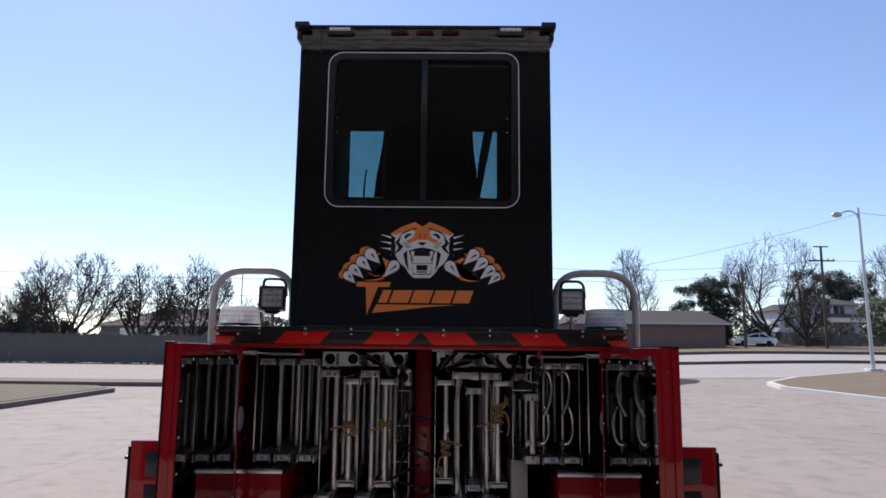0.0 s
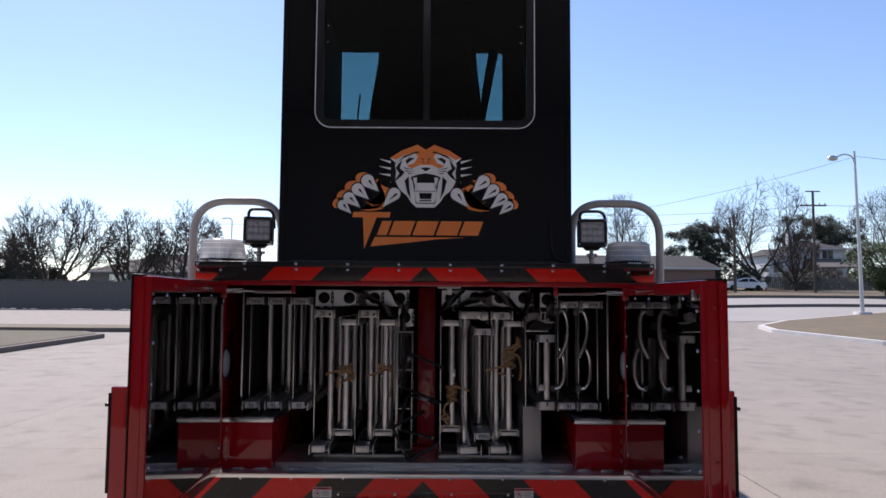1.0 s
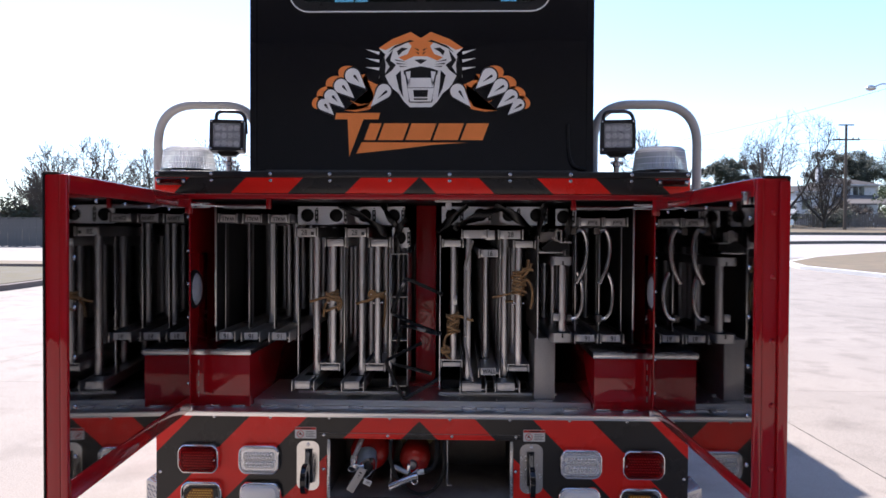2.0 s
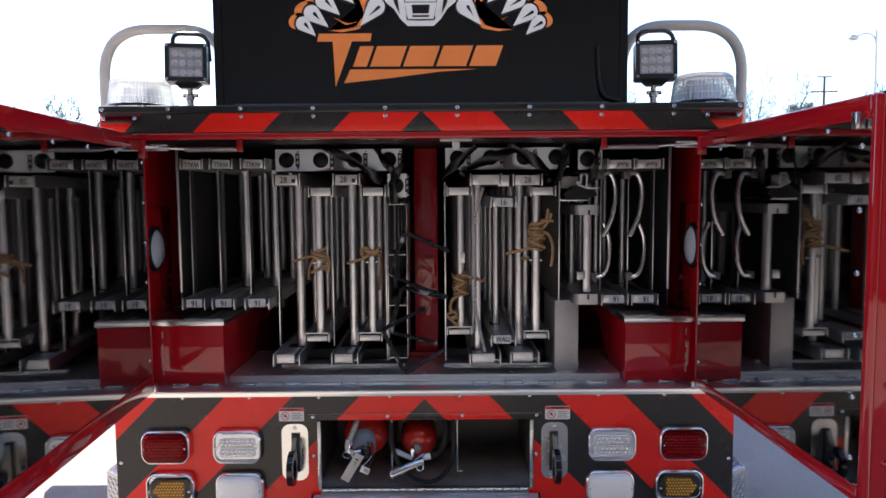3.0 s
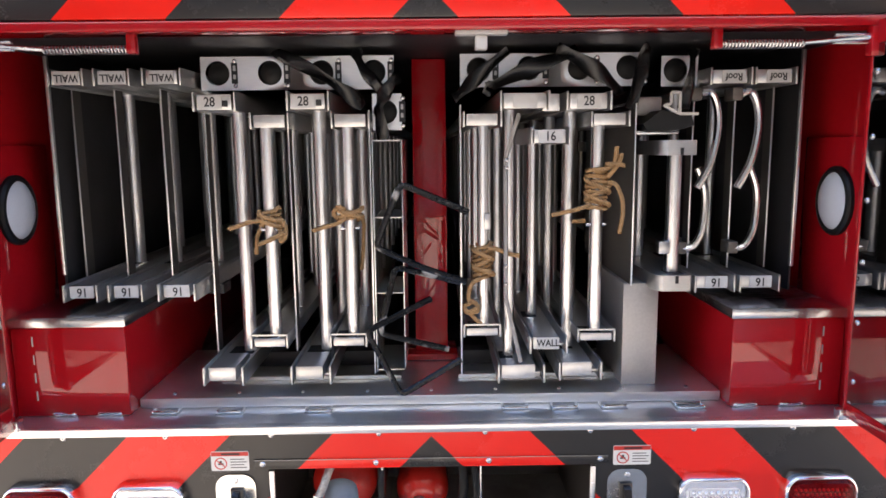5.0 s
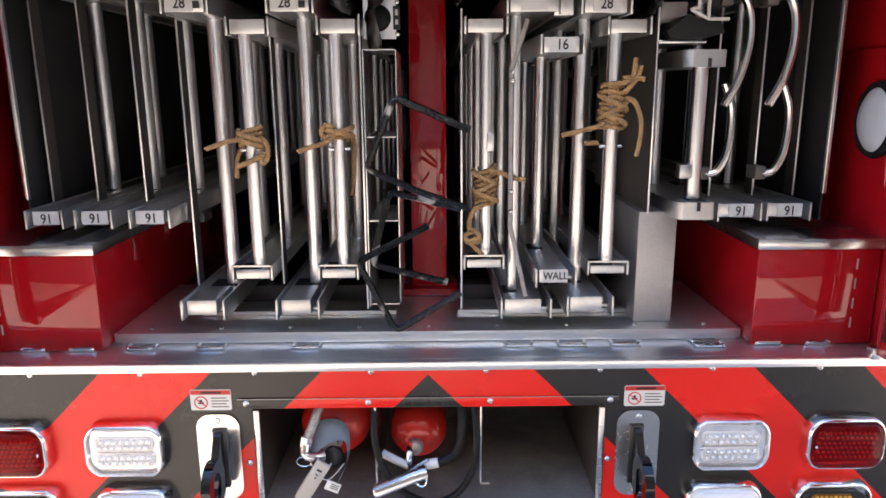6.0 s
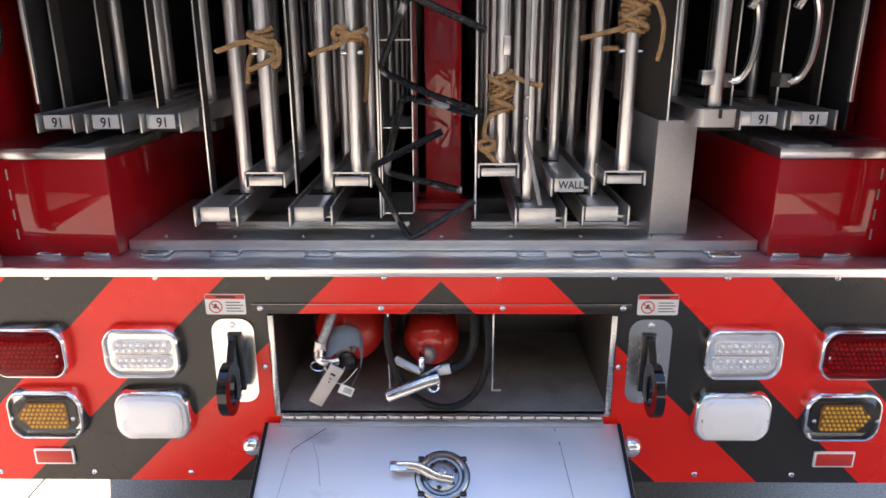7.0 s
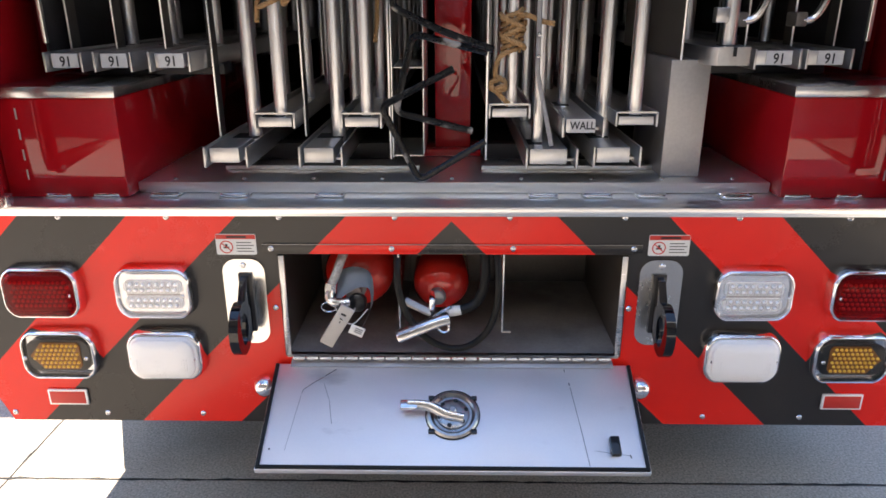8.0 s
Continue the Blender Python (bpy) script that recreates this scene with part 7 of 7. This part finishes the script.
def utility_pole(x, y, top, arm):
    gz = ground_height(x, y)
    p = thing("utility_pole", (x, y, gz), "dark wooden utility pole with a cross-arm", "utility pole", "utility poles")
    part("pole", rod((x, y, gz), (x, y, top), 0.17, 0.12, 10), POLE_WOOD, p)
    if arm:
        part("cross_arm", box(x - arm, x + arm, y - 0.06, y + 0.06, top - 1.65, top - 1.5), POLE_WOOD, p)
        part("cross_arm", box(x - arm * 0.55, x + arm * 0.55, y - 0.06, y + 0.06, top - 0.12, top + 0.0), POLE_WOOD, p)
        for k in (-0.9, -0.5, 0.5, 0.9):
            part("insulator", lathe([(0.06, 0.0), (0.09, 0.08), (0.05, 0.2)], (x + k * arm, y, top - 1.5), "Z", 8), WHITE_TUBE, p)
    return p


utility_pole(39.6, 70, 13.5, 1.4)
utility_pole(31.1, 70, 11.0, 0)
utility_pole(-39.0, 53, 9.8, 0.9)
utility_pole(9.0, 66, 11.5, 1.2)


def wire(a, b, sag, r=0.022):
    a, b = Vector(a), Vector(b)
    pts = [a.lerp(b, i / 14) - Vector((0, 0, sag * 4 * (i / 14) * (1 - i / 14))) for i in range(15)]
    return tagged(new("wire", link("wire", tube(pts, r, 4), WIRE)), "thin black overhead wire between poles", "wire", "overhead wires")


wire((39.6, 70, 12.0), (9.0, 66, 10.4), 0.6)
wire((31.1, 70, 10.6), (9.0, 66, 9.4), 0.7)
wire((31.1, 70, 8.2), (13.5, 70, 6.2), 0.5)
wire((23.8, 36, 10.1), (6.0, 40, 6.4), 0.4, 0.012)
wire((23.85, 36, 10.15), (48, 38, 9.2), 0.3, 0.012)
wire((-39.0, 53, 8.2), (9.0, 66, 10.0), 0.7)
wire((-39.0, 53, 6.9), (-8.0, 60, 7.2), 0.5)
wire((39.6, 70, 12.0), (75, 76, 13.5), 0.5)

# ---- parked car across the street ----
CAR_WHITE = material("white_car_paint", (0.74, 0.75, 0.77), 0.25, var=0.03, coat=0.8)


def car(x, y, paint, label, turn=0.0):
    gz = ground_height(x, y) + 0.42
    c = thing("car", (x, y, gz), label, "car")
    m = Matrix.Translation((x, y, gz)) @ pose(0, 0, 0, 0, 0, turn)
    side = [(-2.35, 0.32), (2.32, 0.32), (2.38, 0.62), (2.25, 0.80), (1.25, 0.93), (-1.55, 0.98), (-2.30, 0.95), (-2.42, 0.66)]
    body = prism(side, -0.88, 0.88, 0.0)
    bevelled(body, 0.09, 3)
    b = part("body", moved(body, m), paint, c)
    roof = [(-1.85, 0.95), (-1.10, 1.40), (-0.45, 1.46), (0.20, 1.42), (1.15, 0.92)]
    cabin = bmesh.new()
    lo = [cabin.verts.new((a, -0.80 + (h - 0.92) * 0.30, h)) for a, h in roof]
    hi = [cabin.verts.new((a, 0.80 - (h - 0.92) * 0.30, h)) for a, h in roof]
    cabin.faces.new(lo), cabin.faces.new(hi[::-1])
    for i in range(5):
        j = (i + 1) % 5
        cabin.faces.new((lo[i], lo[j], hi[j], hi[i]))
    bevelled(cabin, 0.05, 2)
    part("cabin", moved(cabin, m), paint, b)
    for wx in ([(-1.58, 0.99), (-1.02, 1.33), (-0.50, 1.38), (-0.50, 1.0)], [(-0.42, 1.0), (-0.42, 1.38), (0.18, 1.34), (0.92, 0.99)]):
        for s in (-1, 1):
            g = bmesh.new()
            g.faces.new([g.verts.new((a, s * (0.815 - (h - 0.92) * 0.30), h)) for a, h in wx])
            bmesh.ops.solidify(g, geom=g.faces[:], thickness=0.012)
            part("window", moved(g, m), DARK_GLASS, b)
    for a in (-1.45, 1.42):
        for s in (-1, 1):
            hub = m @ Vector((a, s * 0.80, 0.33))
            w = bmesh.new()
            lathe([(0.20, -0.11), (0.31, -0.11), (0.335, -0.06), (0.335, 0.06), (0.31, 0.11), (0.20, 0.11)], (0, 0, 0), "-Y", 24, w)
            wh_ = part("wheel", moved(w, Matrix.Translation(hub)), RUBBER, c)
            part("rim", moved(lathe([(0.02, -0.07), (0.20, -0.10), (0.21, 0.0), (0.20, 0.10), (0.02, 0.07)], (0, 0, 0), "-Y", 16), Matrix.Translation(hub)), STEEL, wh_)
    for s in (-1, 1):
        part("headlight", moved(box(2.18, 2.36, s * 0.62 - 0.17, s * 0.62 + 0.17, 0.64, 0.76, 0.03), m), LENS_CLEAR, b)
        part("tail_lamp", moved(box(-2.40, -2.22, s * 0.66 - 0.16, s * 0.66 + 0.16, 0.74, 0.88, 0.03), m), LENS_RED, b)
    return c


car(34.4, 76, CAR_WHITE, "white sedan parked before dark shrubs", 180)

# ---- unseen open-bay building added behind: blocks sky light, sets the truck's fill ----
SCREEN_BRICK = material("screen_brick", (0.16, 0.10, 0.08), 0.85, var=0.15, scale=1.0, fine=16, bump=0.3)
FASCIA = material("grey_fascia_boards", (0.80, 0.79, 0.77), 0.7, var=0.2, scale=0.6)
FILL_WALL = material("fill_wall_paint", (0.32, 0.325, 0.34), 0.8, var=0.1)
SY = -6.2


def setting(name, bm, mat, label, category, smooth=0):
    return tagged(new(name, link(name, bm, mat, smooth)), label, category, kind="structure")


setting("wall_screen_left", box(-22, -9, SY - 0.4, SY, 0, 5.8), SCREEN_BRICK, "dark brick wall, unseen, added to block sky light", "wall")
setting("wall_screen_right", box(9, 22, SY - 0.4, SY, 0, 5.8), SCREEN_BRICK, "dark brick wall, unseen, added to block sky light", "wall")
setting("wall_fill_back", box(-22, 22, SY - 9.4, SY - 9.0, 0, 6.8), FILL_WALL, "plain back wall, unseen, added to set the fill light", "wall")
setting("wall_fill_left", box(-22.4, -22, SY - 9.4, SY, 0, 6.8), FILL_WALL, "plain side wall, unseen, added to set the fill light", "wall")
setting("wall_fill_right", box(22, 22.4, SY - 9.4, SY, 0, 6.8), FILL_WALL, "plain side wall, unseen, added to set the fill light", "wall")
setting("ceiling_fill", box(-22.4, 22.4, SY - 9.4, SY + 0.54, 6.8, 7.0), FILL_WALL, "plain ceiling, unseen, added to block sky light", "ceiling")
fascia = setting("fascia", box(-22.4, 22.4, SY + 0.55, SY + 0.6, 6.2, 7.3), JOINT, "grey boarded fascia over the added bay opening", "trim")
for i in range(13):
    part("board", moved(box(-22.4, 22.4, -0.012, 0.012, -0.022 - 0.004 * (i % 2), 0.024, 0.004), Matrix.Translation((0, SY + 0.66 + 0.006 * (i % 3), 6.25 + 0.081 * i)) @ pose(0, 0, 0, -8 - 3 * (i % 2), 0, 0)), FASCIA, fascia)

# ---- concrete slabs of the apron ----
pavement = sheet("pavement", [-45, -30, -15, 0, 15, 30, 45], [-30, -16, -6, 0, 3, 5, 7, 9, 11, 14, 20, 26, 33], -0.02, JOINT, "light concrete apron with saw-cut joints", "pavement")
SLAB = 4.57
for i in range(-8, 9):
    for j in range(-5, 8):
        x0, y0 = -1.345 + i * SLAB, 0.155 + j * SLAB
        x1, y1 = x0 + SLAB - 0.006, min(y0 + SLAB - 0.006, 33)
        steps = [y0 + (y1 - y0) * k / 3 for k in range(4)]
        verts = [(x, y, ground_height(x, y) + h) for h in (0.0, -0.05) for y in steps for x in (x0, x1)]
        faces = [(2 * k, 2 * k + 1, 2 * k + 3, 2 * k + 2) for k in range(3)]
        faces += [(8, 9, 1, 0), (6, 7, 15, 14)] + [(2 * k, 2 * k + 2, 2 * k + 10, 2 * k + 8) for k in range(3)] + [(2 * k + 1, 2 * k + 9, 2 * k + 11, 2 * k + 3) for k in range(3)]
        me = bpy.data.meshes.new("slab")
        me.from_pydata(verts, [], faces)
        me.materials.append(CONCRETE)
        attach(new("slab", me), pavement)

# frayed saw cuts: uneven dark strips along the joints by the truck
rnd = random.Random(77)
for along, start, end, fixed in (("x", -9.0, 9.0, 0.152), ("y", -6.0, 5.0, -1.348), ("y", -6.0, 5.0, 3.222), ("x", -9.0, 9.0, -4.418)):
    cut_bm, prev, pos = bmesh.new(), None, start
    while pos < end:
        c, w = fixed + rnd.uniform(-0.0025, 0.0025), rnd.choice((0.0022, 0.003, 0.0035, 0.0055))
        pair = [(pos, c - w), (pos, c + w)] if along == "x" else [(c - w, pos), (c + w, pos)]
        now = [cut_bm.verts.new((a, b, ground_height(a, b) + 0.0012)) for a, b in pair]
        if prev:
            cut_bm.faces.new((prev[0], now[0], now[1], prev[1]))
        prev, pos = now, pos + rnd.uniform(0.02, 0.07)
    part("saw_cut", cut_bm, JOINT, pavement, smooth=0)
